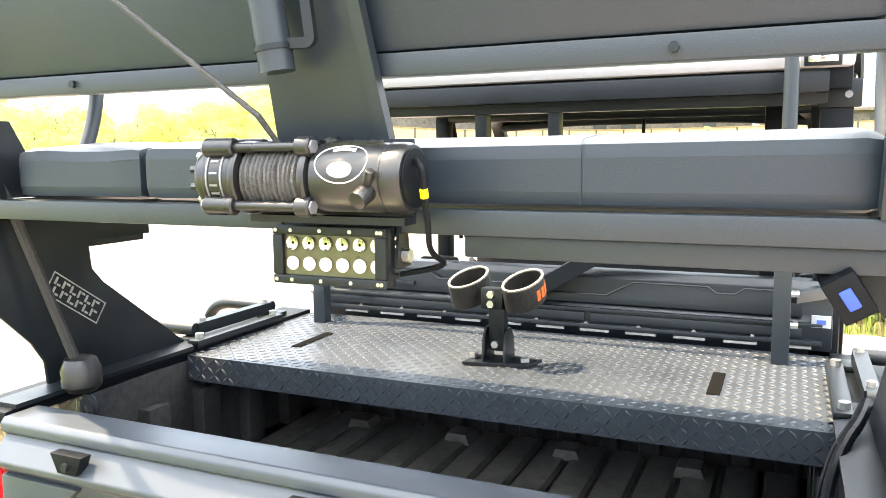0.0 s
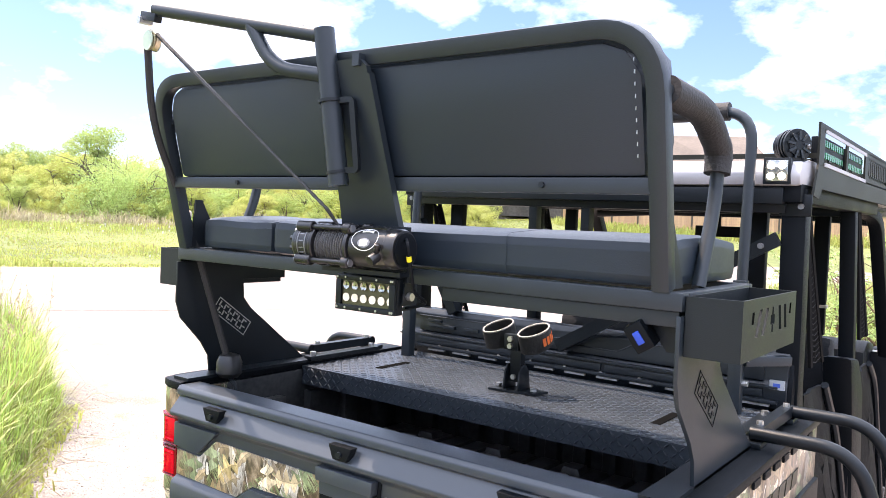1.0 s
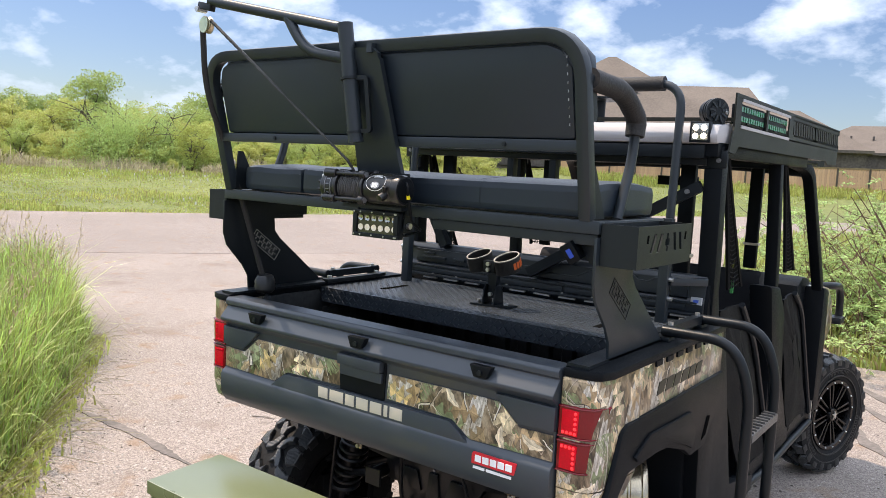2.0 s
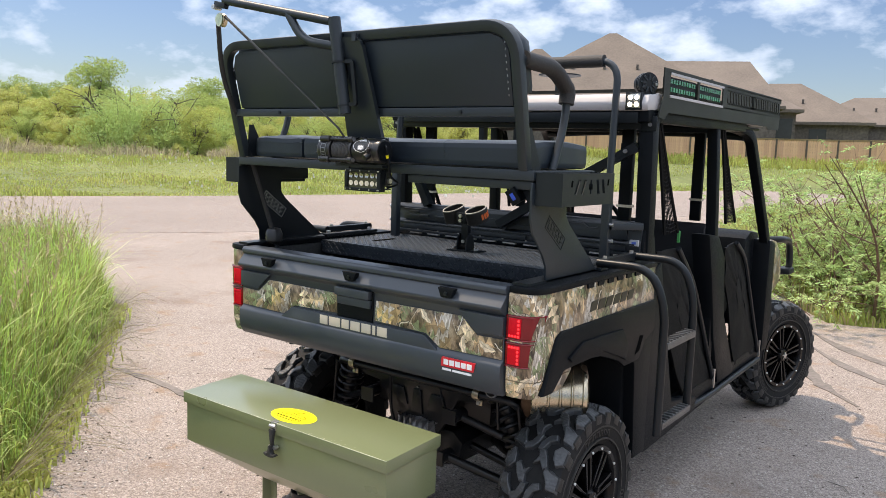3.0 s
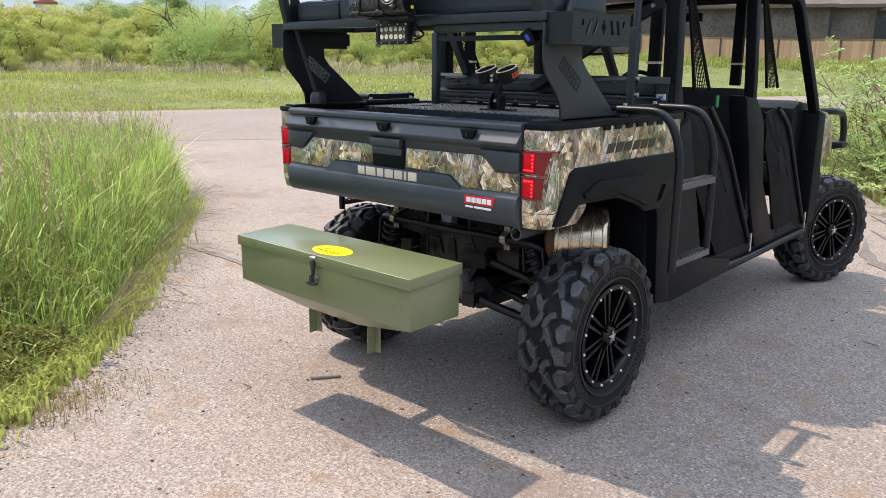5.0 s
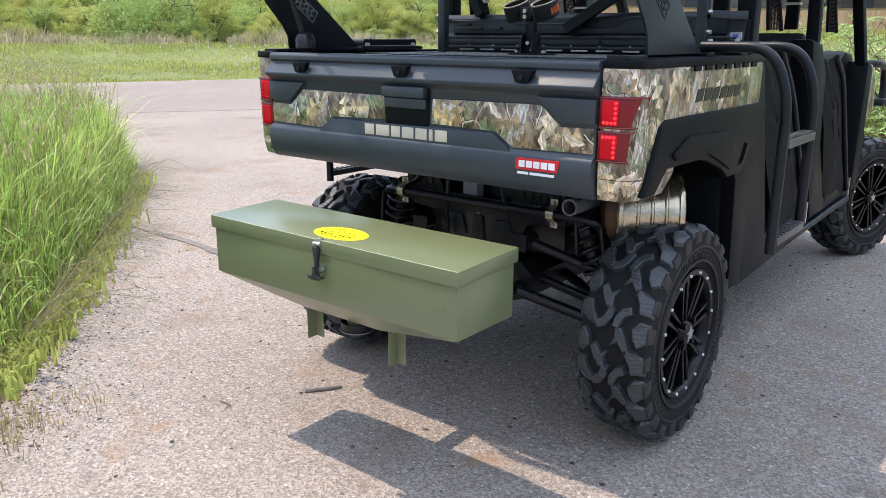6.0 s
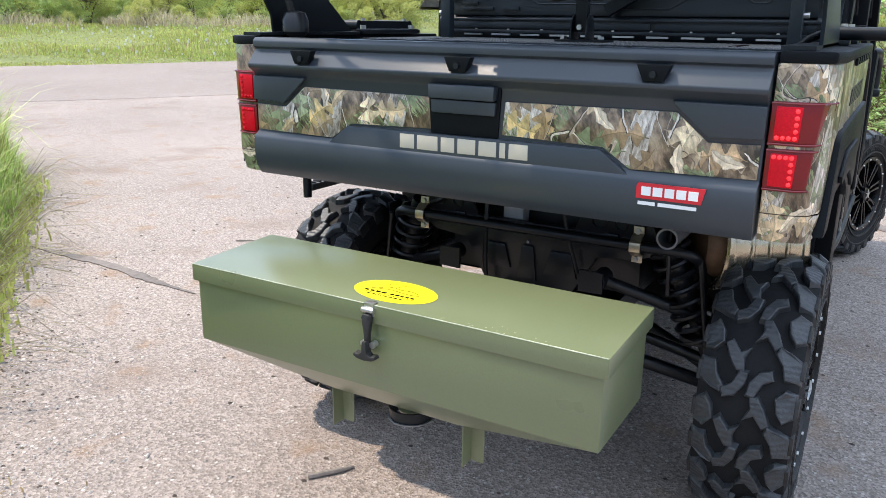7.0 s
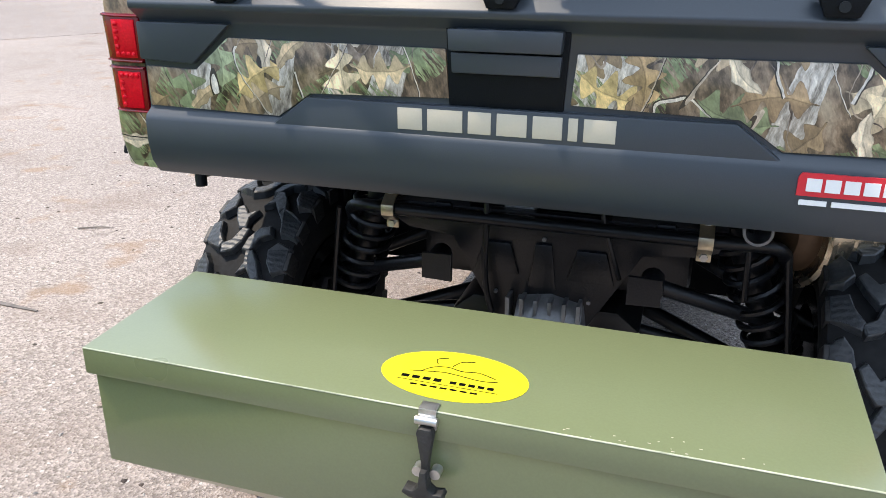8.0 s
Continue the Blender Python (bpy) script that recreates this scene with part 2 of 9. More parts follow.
    grain = calc("MULTIPLY_ADD", cloud(plane(1.8, 0.7, 0.3), 70, 8, 0.75), 3.2, -0.55)
    colour = blend(0.85, colour, grain, "MULTIPLY")
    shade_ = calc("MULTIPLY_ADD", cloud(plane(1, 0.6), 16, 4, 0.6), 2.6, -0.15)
    colour = blend(0.6, colour, shade_, "MULTIPLY")
    l.new(colour, b.inputs["Base Color"])
    return m


def paving_material(name, base, tint, stain):
    """Worn paving with exposed gravel: speckles, wide stains and dark tar lines."""
    m = material(name, base, 0.9, 0.0, 0.18, 60.0, 0.45, 0.5, tint)
    n, l = m.node_tree.nodes, m.node_tree.links
    b = n["Principled BSDF"]
    tc = n.new("ShaderNodeTexCoord")
    src = b.inputs["Base Color"].links[0].from_socket
    grit = n.new("ShaderNodeTexVoronoi")
    grit.inputs["Scale"].default_value = 135.0
    l.new(tc.outputs["Object"], grit.inputs["Vector"])
    gr = n.new("ShaderNodeValToRGB")
    gr.color_ramp.elements[0].color, gr.color_ramp.elements[1].color = (0.50, 0.475, 0.46, 1), (1.30, 1.28, 1.26, 1)
    sepc = n.new("ShaderNodeSeparateColor")
    l.new(grit.outputs["Color"], sepc.inputs[0])
    l.new(sepc.outputs[0], gr.inputs[0])
    mul = n.new("ShaderNodeMixRGB")
    mul.blend_type, mul.inputs["Fac"].default_value = "MULTIPLY", 0.9
    l.new(src, mul.inputs["Color1"])
    l.new(gr.outputs[0], mul.inputs["Color2"])
    peb = n.new("ShaderNodeTexVoronoi")
    peb.inputs["Scale"].default_value = 62.0
    l.new(tc.outputs["Object"], peb.inputs["Vector"])
    psep = n.new("ShaderNodeSeparateColor")
    l.new(peb.outputs["Color"], psep.inputs[0])
    few = n.new("ShaderNodeMath")
    few.operation, few.inputs[1].default_value = "GREATER_THAN", 0.93
    l.new(psep.outputs[1], few.inputs[0])
    core = n.new("ShaderNodeMath")
    core.operation, core.inputs[1].default_value = "LESS_THAN", 0.36
    l.new(peb.outputs["Distance"], core.inputs[0])
    both = n.new("ShaderNodeMath")
    both.operation = "MULTIPLY"
    l.new(few.outputs[0], both.inputs[0])
    l.new(core.outputs[0], both.inputs[1])
    pale = n.new("ShaderNodeMixRGB")
    pale.inputs["Color2"].default_value = (0.42, 0.385, 0.355, 1)
    l.new(both.outputs[0], pale.inputs["Fac"])
    l.new(mul.outputs[0], pale.inputs["Color1"])
    blot = n.new("ShaderNodeTexNoise")
    blot.inputs["Scale"].default_value, blot.inputs["Detail"].default_value = 1.7, 7.0
    l.new(tc.outputs["Object"], blot.inputs["Vector"])
    br = n.new("ShaderNodeValToRGB")
    br.color_ramp.elements[0].position, br.color_ramp.elements[1].position = 0.55, 0.72
    br.color_ramp.elements[0].color, br.color_ramp.elements[1].color = (0, 0, 0, 1), (0.55, 0.55, 0.55, 1)
    l.new(blot.outputs["Fac"], br.inputs[0])
    st = n.new("ShaderNodeMixRGB")
    st.inputs["Color2"].default_value = (*stain, 1)
    l.new(br.outputs[0], st.inputs["Fac"])
    l.new(pale.outputs[0], st.inputs["Color1"])
    spot = n.new("ShaderNodeTexNoise")
    spot.inputs["Scale"].default_value, spot.inputs["Detail"].default_value = 4.3, 5.0
    l.new(tc.outputs["Object"], spot.inputs["Vector"])
    sr = n.new("ShaderNodeValToRGB")
    sr.color_ramp.elements[0].position, sr.color_ramp.elements[1].position = 0.585, 0.70
    sr.color_ramp.elements[0].color, sr.color_ramp.elements[1].color = (0, 0, 0, 1), (0.6, 0.6, 0.6, 1)
    l.new(spot.outputs["Fac"], sr.inputs[0])
    rusty = n.new("ShaderNodeMixRGB")
    rusty.inputs["Color2"].default_value = (0.24, 0.15, 0.09, 1)
    l.new(sr.outputs[0], rusty.inputs["Fac"])
    l.new(st.outputs[0], rusty.inputs["Color1"])
    smudge = n.new("ShaderNodeTexNoise")
    smudge.inputs["Scale"].default_value, smudge.inputs["Detail"].default_value = 6.5, 6.0
    smudge.inputs["Roughness"].default_value = 0.65
    l.new(tc.outputs["Object"], smudge.inputs["Vector"])
    mr = n.new("ShaderNodeValToRGB")
    mr.color_ramp.elements[0].position, mr.color_ramp.elements[1].position = 0.60, 0.72
    mr.color_ramp.elements[0].color, mr.color_ramp.elements[1].color = (0, 0, 0, 1), (0.55, 0.55, 0.55, 1)
    l.new(smudge.outputs["Fac"], mr.inputs[0])
    dark = n.new("ShaderNodeMixRGB")
    dark.inputs["Color2"].default_value = (0.11, 0.092, 0.08, 1)
    l.new(mr.outputs[0], dark.inputs["Fac"])
    l.new(rusty.outputs[0], dark.inputs["Color1"])
    l.new(dark.outputs[0], b.inputs["Base Color"])
    bp = n.new("ShaderNodeBump")
    bp.inputs["Strength"].default_value, bp.inputs["Distance"].default_value = 0.75, 0.006
    l.new(grit.outputs["Distance"], bp.inputs["Height"])
    l.new(bp.outputs[0], b.inputs["Normal"])
    return m


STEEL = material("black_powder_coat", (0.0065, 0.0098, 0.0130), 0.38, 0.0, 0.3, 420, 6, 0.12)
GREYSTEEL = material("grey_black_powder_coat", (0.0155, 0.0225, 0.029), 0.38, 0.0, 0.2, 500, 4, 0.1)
TRAYSTEEL = material("dark_tray_steel", (0.010, 0.0135, 0.0155), 0.42, 0.0, 0.2, 500, 4, 0.1)
VINYL = material("black_vinyl", (0.013, 0.0215, 0.031), 0.40, 0.0, 0.2, 700, 4, 0.12)
PLASTIC = material("charcoal_plastic", (0.033, 0.042, 0.053), 0.36, 0.0, 0.14, 600, 3, 0.05)
DARKPLASTIC = material("black_moulded_plastic", (0.0038, 0.0054, 0.0074), 0.46, 0.0, 0.25, 500, 5, 0.2)
BEDPLASTIC = material("dusty_black_bed_plastic", (0.024, 0.026, 0.028), 0.34, 0.0, 0.4, 60, 6, 0.15, (0.060, 0.061, 0.060))
# dusty ribs, lightened further so their colour carries sun falling into the bed
LITDUSTYRIB = material("sun_tinted_dusty_bed_rib", (0.055, 0.056, 0.057), 0.32, 0.0, 0.5, 45, 7, 0.15, (0.16, 0.158, 0.152))
WALLPLASTIC = material("charcoal_cab_plastic", (0.0115, 0.0165, 0.022), 0.36, 0.0, 0.2, 500, 4, 0.1)
TREADPLATE = material("black_tread_plate", (0.026, 0.034, 0.044), 0.34, 0.1, 0.25, 200, 5, 0.12, (0.052, 0.063, 0.075))
RUBBER = material("tyre_rubber", (0.011, 0.0115, 0.0125), 0.55, 0.0, 0.35, 110, 7, 0.5, (0.028, 0.0275, 0.027))
GRIP = material("black_foam_grip", (0.018, 0.018, 0.019), 0.7, 0.0, 0.3, 160, 8, 0.5)
RIM = material("gloss_black_rim", (0.004, 0.004, 0.0045), 0.24, 0.0, 0.2, 80, 6, 0.0)
SILVER = material("zinc_steel", (0.55, 0.55, 0.54), 0.32, 0.9, 0.15, 120, 8, 0.05)
BRASS = material("yellow_zinc", (0.58, 0.50, 0.36), 0.35, 0.85, 0.2, 120, 8, 0.05)
HEATSTEEL = material("heat_tinted_silencer_steel", (0.46, 0.36, 0.23), 0.25, 0.95, 0.35, 14, 9, 0.03, (0.74, 0.66, 0.52))
RUSTSTEEL = material("rusty_pipe", (0.085, 0.042, 0.021), 0.55, 0.4, 0.35, 40, 9, 0.2, (0.17, 0.10, 0.055))
GREENPAINT = material("olive_green_enamel", (0.146, 0.171, 0.087), 0.30, 0.0, 0.08, 300, 3, 0.04, coat=0.6)
GREENPAINT.node_tree.nodes["Principled BSDF"].inputs["Coat Roughness"].default_value = 0.2
CAMO = camo_material()
ROOFGREY = material("pale_grey_roof_plastic", (0.42, 0.41, 0.42), 0.55, 0.0, 0.08, 300, 3, 0.1)
RED = material("red_lens", (0.62, 0.004, 0.016), 0.18, 0.0, 0.25, 250, 8, 0.25)
DARKRED = material("dark_red_lens", (0.17, 0.004, 0.008), 0.14, 0.0, 0.2, 250, 8, 0.08)
REDLIT = glow("lit_red_lamp_dots", (1.0, 0.035, 0.045), 0.55)
WHITELIT = glow("lit_white_lamp", (1.0, 0.98, 0.92), 4.0)
BLUELIT = glow("lit_blue_switch", (0.008, 0.05, 0.36), 0.1)
LENS = material("clear_lamp_reflector", (0.5, 0.5, 0.44), 0.12, 0.8, 0.2, 200, 20, 0.05)
GREENLED = material("green_lamp_lens", (0.008, 0.10, 0.045), 0.2, 0.2, 0.6, 150, 20, 0.05, (0.06, 0.42, 0.20))
BEIGE = material("beige_lettering_vinyl", (0.52, 0.47, 0.38), 0.45, 0.0, 0.05, 300, 3, 0.0)
STICKER = material("red_sticker", (0.62, 0.02, 0.035), 0.3, 0.0, 0.05, 300, 3, 0.0)
WHITE = material("white_print", (0.8, 0.8, 0.8), 0.4, 0.0, 0.04, 300, 3, 0.0)
PLATEGREY = material("grey_white_label", (0.42, 0.44, 0.47), 0.45, 0.0, 0.05, 300, 3, 0.0)
YELLOW = material("yellow_decal", (0.82, 0.70, 0.02), 0.35, 0.0, 0.05, 300, 3, 0.0)
ORANGE = material("orange_print", (0.75, 0.14, 0.03), 0.5, 0.0, 0.05, 300, 3, 0.0)
BLACKINK = material("black_print", (0.006, 0.006, 0.006), 0.6, 0.0, 0.1, 300, 3, 0.0)
ROPE = material("black_braided_rope", (0.014, 0.014, 0.015), 0.7, 0.0, 0.5, 300, 30, 0.6, (0.07, 0.07, 0.07))
WEBBING = material("black_net_webbing", (0.0045, 0.005, 0.0055), 0.7, 0.0, 0.3, 300, 6, 0.3)
CLOTH = material("black_seat_cloth", (0.02, 0.021, 0.024), 0.65, 0.0, 0.3, 200, 5, 0.3)
CONCRETE = paving_material("worn_paving", (0.235, 0.200, 0.180), (0.37, 0.32, 0.29), (0.17, 0.123, 0.098))
ROADTOP = paving_material("road_surface", (0.238, 0.202, 0.184), (0.305, 0.265, 0.244), (0.20, 0.162, 0.145))
TAR = material("tar_seal", (0.115, 0.098, 0.089), 0.85, 0.0, 0.4, 30, 4, 0.3, (0.21, 0.18, 0.163))
# meadow ground colour darkened to hold the grass's own shade between blades
MEADOW = material("meadow_soil_and_grass_shade", (0.085, 0.125, 0.03), 0.95, 0.0, 0.35, 2.2, 0.10, 0.6, (0.19, 0.21, 0.065))
SOIL = material("dry_soil", (0.115, 0.085, 0.055), 0.95, 0.0, 0.5, 90, 3, 0.9, (0.29, 0.23, 0.155))
BLADE = leaf_material("tall_grass", (0.22, 0.35, 0.05), (0.56, 0.67, 0.20), 0.6)
FINEBLADE = leaf_material("fine_grass", (0.18, 0.31, 0.07), (0.50, 0.60, 0.22), 0.6)
HERB = leaf_material("olive_weed_leaves", (0.20, 0.24, 0.045), (0.46, 0.42, 0.13), 0.55)
FIELDBLADE = leaf_material("field_grass", (0.31, 0.42, 0.10), (0.58, 0.56, 0.20), 0.3)
STRAW = leaf_material("dry_straw", (0.36, 0.28, 0.15), (0.52, 0.43, 0.26), 0.3)
SEED = leaf_material("grass_seed_heads", (0.36, 0.30, 0.17), (0.52, 0.45, 0.28), 0.3)
LEAF = leaf_material("shrub_leaves", (0.38, 0.45, 0.11), (0.60, 0.62, 0.22), 0.35)
LEAF_B = leaf_material("bright_shrub_leaves", (0.45, 0.51, 0.15), (0.68, 0.67, 0.27), 0.3)
LEAF_C = leaf_material("green_shrub_leaves", (0.33, 0.45, 0.13), (0.53, 0.60, 0.23), 0.3)
LEAF_D = leaf_material("feathery_green_leaves", (0.33, 0.50, 0.16), (0.56, 0.68, 0.28), 0.25)
LEAF_E = leaf_material("dark_tree_leaves", (0.27, 0.38, 0.12), (0.47, 0.56, 0.22), 0.3)
FEATHER = leaf_material("mesquite_leaves", (0.30, 0.45, 0.16), (0.55, 0.66, 0.30), 0.5)
BARK = material("twig_bark", (0.10, 0.08, 0.06), 0.85, 0.0, 0.35, 60, 5, 0.4)
GREYBARK = material("weathered_grey_bark", (0.19, 0.165, 0.145), 0.9, 0.0, 0.3, 120, 9, 0.6, (0.27, 0.24, 0.215))
SHINGLE = material("brown_roof_shingles", (0.115, 0.093, 0.078), 0.9, 0.0, 0.25, 7.0, 0.5, 0.5, (0.175, 0.145, 0.122))
BRICK = material("grey_brown_brick", (0.085, 0.070, 0.062), 0.9, 0.0, 0.5, 5.0, 0.6, 0.4, (0.18, 0.155, 0.138))
FENCEWOOD = material("cedar_fence", (0.60, 0.34, 0.19), 0.85, 0.0, 0.2, 6.0, 0.4, 0.3, (0.72, 0.47, 0.29), each=0.10)
STUCCO = material("pale_stucco", (0.62, 0.53, 0.46), 0.9, 0.0, 0.12, 4, 0.4, 0.2)
CLAYTILE = material("red_clay_tile", (0.25, 0.085, 0.06), 0.8, 0.0, 0.2, 4, 0.4, 0.2)
GLASS = material("dark_window_glass", (0.03, 0.035, 0.04), 0.08, 0.0, 0.2, 4, 0.4, 0.0)

BLACKINK.node_tree.nodes["Principled BSDF"].inputs["Specular IOR Level"].default_value = 0.0
# carcass rubber darkened to paint shade into the gaps between tread blocks
CARCASS = material("tyre_carcass_groove_shade", (0.012, 0.0125, 0.0135), 0.7, 0.0, 0.4, 90, 7, 0.3)
LAMPWELL = material("olive_lamp_well", (0.09, 0.09, 0.055), 0.3, 0.3, 0.2, 200, 20, 0.05)
FLOWER = leaf_material("white_meadow_flowers", (0.7, 0.7, 0.62), (0.8, 0.8, 0.74), 0.1)
WINCHBLACK = material("semi_gloss_black_enamel", (0.014, 0.014, 0.015), 0.3, 0.0, 0.2, 200, 8, 0.05)
SOILCRUMB = material("dark_soil_crumb", (0.07, 0.055, 0.045), 0.95, 0.0, 0.4, 40, 5, 0.3, island=0.4)
STONE = material("loose_grit", (0.30, 0.27, 0.245), 0.9, 0.0, 0.3, 40, 5, 0.3, (0.5, 0.47, 0.44), island=0.35)

MARKOLIVE = material("dark_olive_lettering", (0.03, 0.028, 0.016), 0.45, 0.0, 0.1, 300, 3, 0.0)
GREENTAG = material("bright_green_tag", (0.06, 0.42, 0.12), 0.4, 0.0, 0.1, 300, 3, 0.0)
CASTGREY = material("grey_cast_alloy", (0.22, 0.225, 0.235), 0.45, 0.5, 0.3, 80, 8, 0.3)
WEARGLINT = material("pale_green_wear_and_glint", (0.42, 0.45, 0.30), 0.4, 0.1, 0.4, 60, 12, 0.1, (0.62, 0.64, 0.48))
STEPGREY = material("worn_step_grating", (0.055, 0.06, 0.066), 0.4, 0.3, 0.3, 200, 8, 0.3, (0.14, 0.142, 0.145))
CHASSIS = material("oily_black_chassis", (0.0075, 0.0085, 0.0105), 0.34, 0.0, 0.4, 200, 8, 0.2)
MILLED = material("dull_milled_alloy", (0.045, 0.047, 0.05), 0.4, 0.5, 0.3, 80, 8, 0.1)
STUD = material("bright_stud", (0.85, 0.85, 0.84), 0.25, 0.25, 0.05, 120, 8, 0.0)


def sipes(m):
    """Fine moulded cuts across a tread block."""
    n, l = m.node_tree.nodes, m.node_tree.links
    tc, w, bp = n.new("ShaderNodeTexCoord"), n.new("ShaderNodeTexWave"), n.new("ShaderNodeBump")
    w.bands_direction = "Y"
    w.inputs["Scale"].default_value, w.inputs["Distortion"].default_value, w.inputs["Detail"].default_value = 24.0, 2.5, 1.0
    bp.inputs["Strength"].default_value, bp.inputs["Distance"].default_value = 0.22, 0.003
    l.new(tc.outputs["Object"], w.inputs["Vector"])
    l.new(w.outputs["Fac"], bp.inputs["Height"])
    l.new(n["Principled BSDF"].inputs["Normal"].links[0].from_socket, bp.inputs["Normal"])
    l.new(bp.outputs[0], n["Principled BSDF"].inputs["Normal"])
    return m


# block rubber painted lighter and bluer than the carcass, for sheen
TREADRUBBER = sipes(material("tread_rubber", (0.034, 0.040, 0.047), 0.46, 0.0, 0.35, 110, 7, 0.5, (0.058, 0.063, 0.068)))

for dull, level in ((CHASSIS, 0.4), (RIM, 0.28), (STEEL, 0.3), (DARKPLASTIC, 0.13), (TRAYSTEEL, 0.28), (WEBBING, 0.15), (CLOTH, 0.2), (RED, 0.25), (CARCASS, 0.2), (BEDPLASTIC, 0.4), (VINYL, 0.42), (GREYSTEEL, 0.42)):
    dull.node_tree.nodes["Principled BSDF"].inputs["Specular IOR Level"].default_value = level

for glossy in (BLADE, FINEBLADE, HERB):
    glossy.node_tree.nodes["Principled BSDF"].inputs["Specular IOR Level"].default_value = 0.45
LIME = leaf_material("lime_grass", (0.36, 0.48, 0.10), (0.74, 0.78, 0.38), 0.4)
BRUSH = leaf_material("dry_brush", (0.38, 0.34, 0.22), (0.56, 0.50, 0.36), 0.3)
TWIG = material("reddish_twig_bark", (0.13, 0.075, 0.05), 0.8, 0.0, 0.3, 60, 5, 0.3)
for leafy in (FIELDBLADE, STRAW, SEED, LEAF, LEAF_B, LEAF_C, LEAF_D, LEAF_E, FEATHER, BRUSH):
    leafy.node_tree.nodes["Principled BSDF"].inputs["Specular IOR Level"].default_value = 0.15

# ---- shape helpers ----


def box(bm, a, b, m=None):
    vs = [bm.verts.new((x, y, z)) for x in (a[0], b[0]) for y in (a[1], b[1]) for z in (a[2], b[2])]
    for f in ((0, 1, 3, 2), (4, 6, 7, 5), (0, 4, 5, 1), (2, 3, 7, 6), (0, 2, 6, 4), (1, 5, 7, 3)):
        bm.faces.new([vs[i] for i in f])
    if m:
        for v in vs:
            v.co = m @ v.co
    return vs


def prism(bm, pts, axis, a, b):
    """A flat outline pushed along an axis from a to b: (y, z) for x, (x, z) for y, (x, y) for z."""
    def at(p, d):
        return {"x": (d, p[0], p[1]), "y": (p[0], d, p[1]), "z": (p[0], p[1], d)}[axis]
    lo, hi = [bm.verts.new(at(p, a)) for p in pts], [bm.verts.new(at(p, b)) for p in pts]
    k = len(pts)
    for i in range(k):
        bm.faces.new((lo[i], lo[(i + 1) % k], hi[(i + 1) % k], hi[i]))
    bm.faces.new(lo[::-1])
    bm.faces.new(hi)
    return lo + hi


def loft(bm, low, high):
    """A solid between two outlines of as many points each."""
    lo, hi = [bm.verts.new(p) for p in low], [bm.verts.new(p) for p in high]
    k = len(lo)
    for i in range(k):
        bm.faces.new((lo[i], lo[(i + 1) % k], hi[(i + 1) % k], hi[i]))
    bm.faces.new(lo[::-1])
    bm.faces.new(hi)


def bent(pts, r, steps=5):
    """The points of a path with its corners rounded by r."""
    pts = [Vector(p) for p in pts]
    out = [pts[0]]
    for p, q, s in zip(pts, pts[1:], pts[2:]):
        u, v = (p - q), (s - q)
        d = min(r, u.length * 0.49, v.length * 0.49)
        a, b = q + u.normalized() * d, q + v.normalized() * d
        for i in range(steps + 1):
            t = i / steps
            out.append(a * (1 - t) ** 2 + q * 2 * t * (1 - t) + b * t * t)
    out.append(pts[-1])
    return out


def tube(bm, pts, r, n=10, square=False, ends=True):
    """A bar swept along points; r one radius or one a point."""
    pts = [Vector(p) for p in pts]
    rs = r if isinstance(r, (list, tuple)) else [r] * len(pts)
    if square:
        n = 4
    rings, side = [], None
    for i, p in enumerate(pts):
        a, b = pts[max(i - 1, 0)], pts[min(i + 1, len(pts) - 1)]
        t = (b - a).normalized()
        if side is None:
            ref = Vector((0, 0, 1)) if abs(t.z) < 0.9 else Vector((0, 1, 0))
            side = t.cross(ref).normalized()
        else:
            side = (side - t * side.dot(t)).normalized()
        up_ = t.cross(side)
        off = math.pi / 4 if square else 0.0
        k = rs[i] * (1.414 if square else 1.0)
        rings.append([bm.verts.new(p + (side * math.cos(off + 2 * math.pi * j / n) + up_ * math.sin(off + 2 * math.pi * j / n)) * k) for j in range(n)])
    for ra, rb in zip(rings, rings[1:]):
        for j in range(n):
            bm.faces.new((ra[j], ra[(j + 1) % n], rb[(j + 1) % n], rb[j]))
    if ends:
        bm.faces.new(rings[0][::-1])
        bm.faces.new(rings[-1])


def rod(bm, a, b, r, n=16):
    tube(bm, (a, b), r, n)


def lathe(bm, profile, centre, axis="x", n=32, closed=False):
    """A turned shape: profile of (radius, along the axis)."""
    rings = []
    for rad, h in profile:
        ring = []
        for j in range(n):
            c, s = math.cos(2 * math.pi * j / n) * rad, math.sin(2 * math.pi * j / n) * rad
            ring.append(bm.verts.new(Vector(centre) + Vector({"x": (h, c, s), "y": (c, h, s), "z": (c, s, h)}[axis])))
        rings.append(ring)
    pairs = list(zip(rings, rings[1:])) + ([(rings[-1], rings[0])] if closed else [])
    for ra, rb in pairs:
        for j in range(n):
            bm.faces.new((ra[j], ra[(j + 1) % n], rb[(j + 1) % n], rb[j]))
    if not closed:
        bm.faces.new(rings[0][::-1])
        bm.faces.new(rings[-1])


def soften(bm, width, steps=2, angle=35):
    """Rounds the sharp edges."""
    bmesh.ops.recalc_face_normals(bm, faces=bm.faces)
    edges = [e for e in bm.edges if len(e.link_faces) == 2 and e.calc_face_angle(0) > radians(angle)]
    bmesh.ops.bevel(bm, geom=edges, offset=width, segments=steps, profile=0.6, affect="EDGES", clamp_overlap=True)


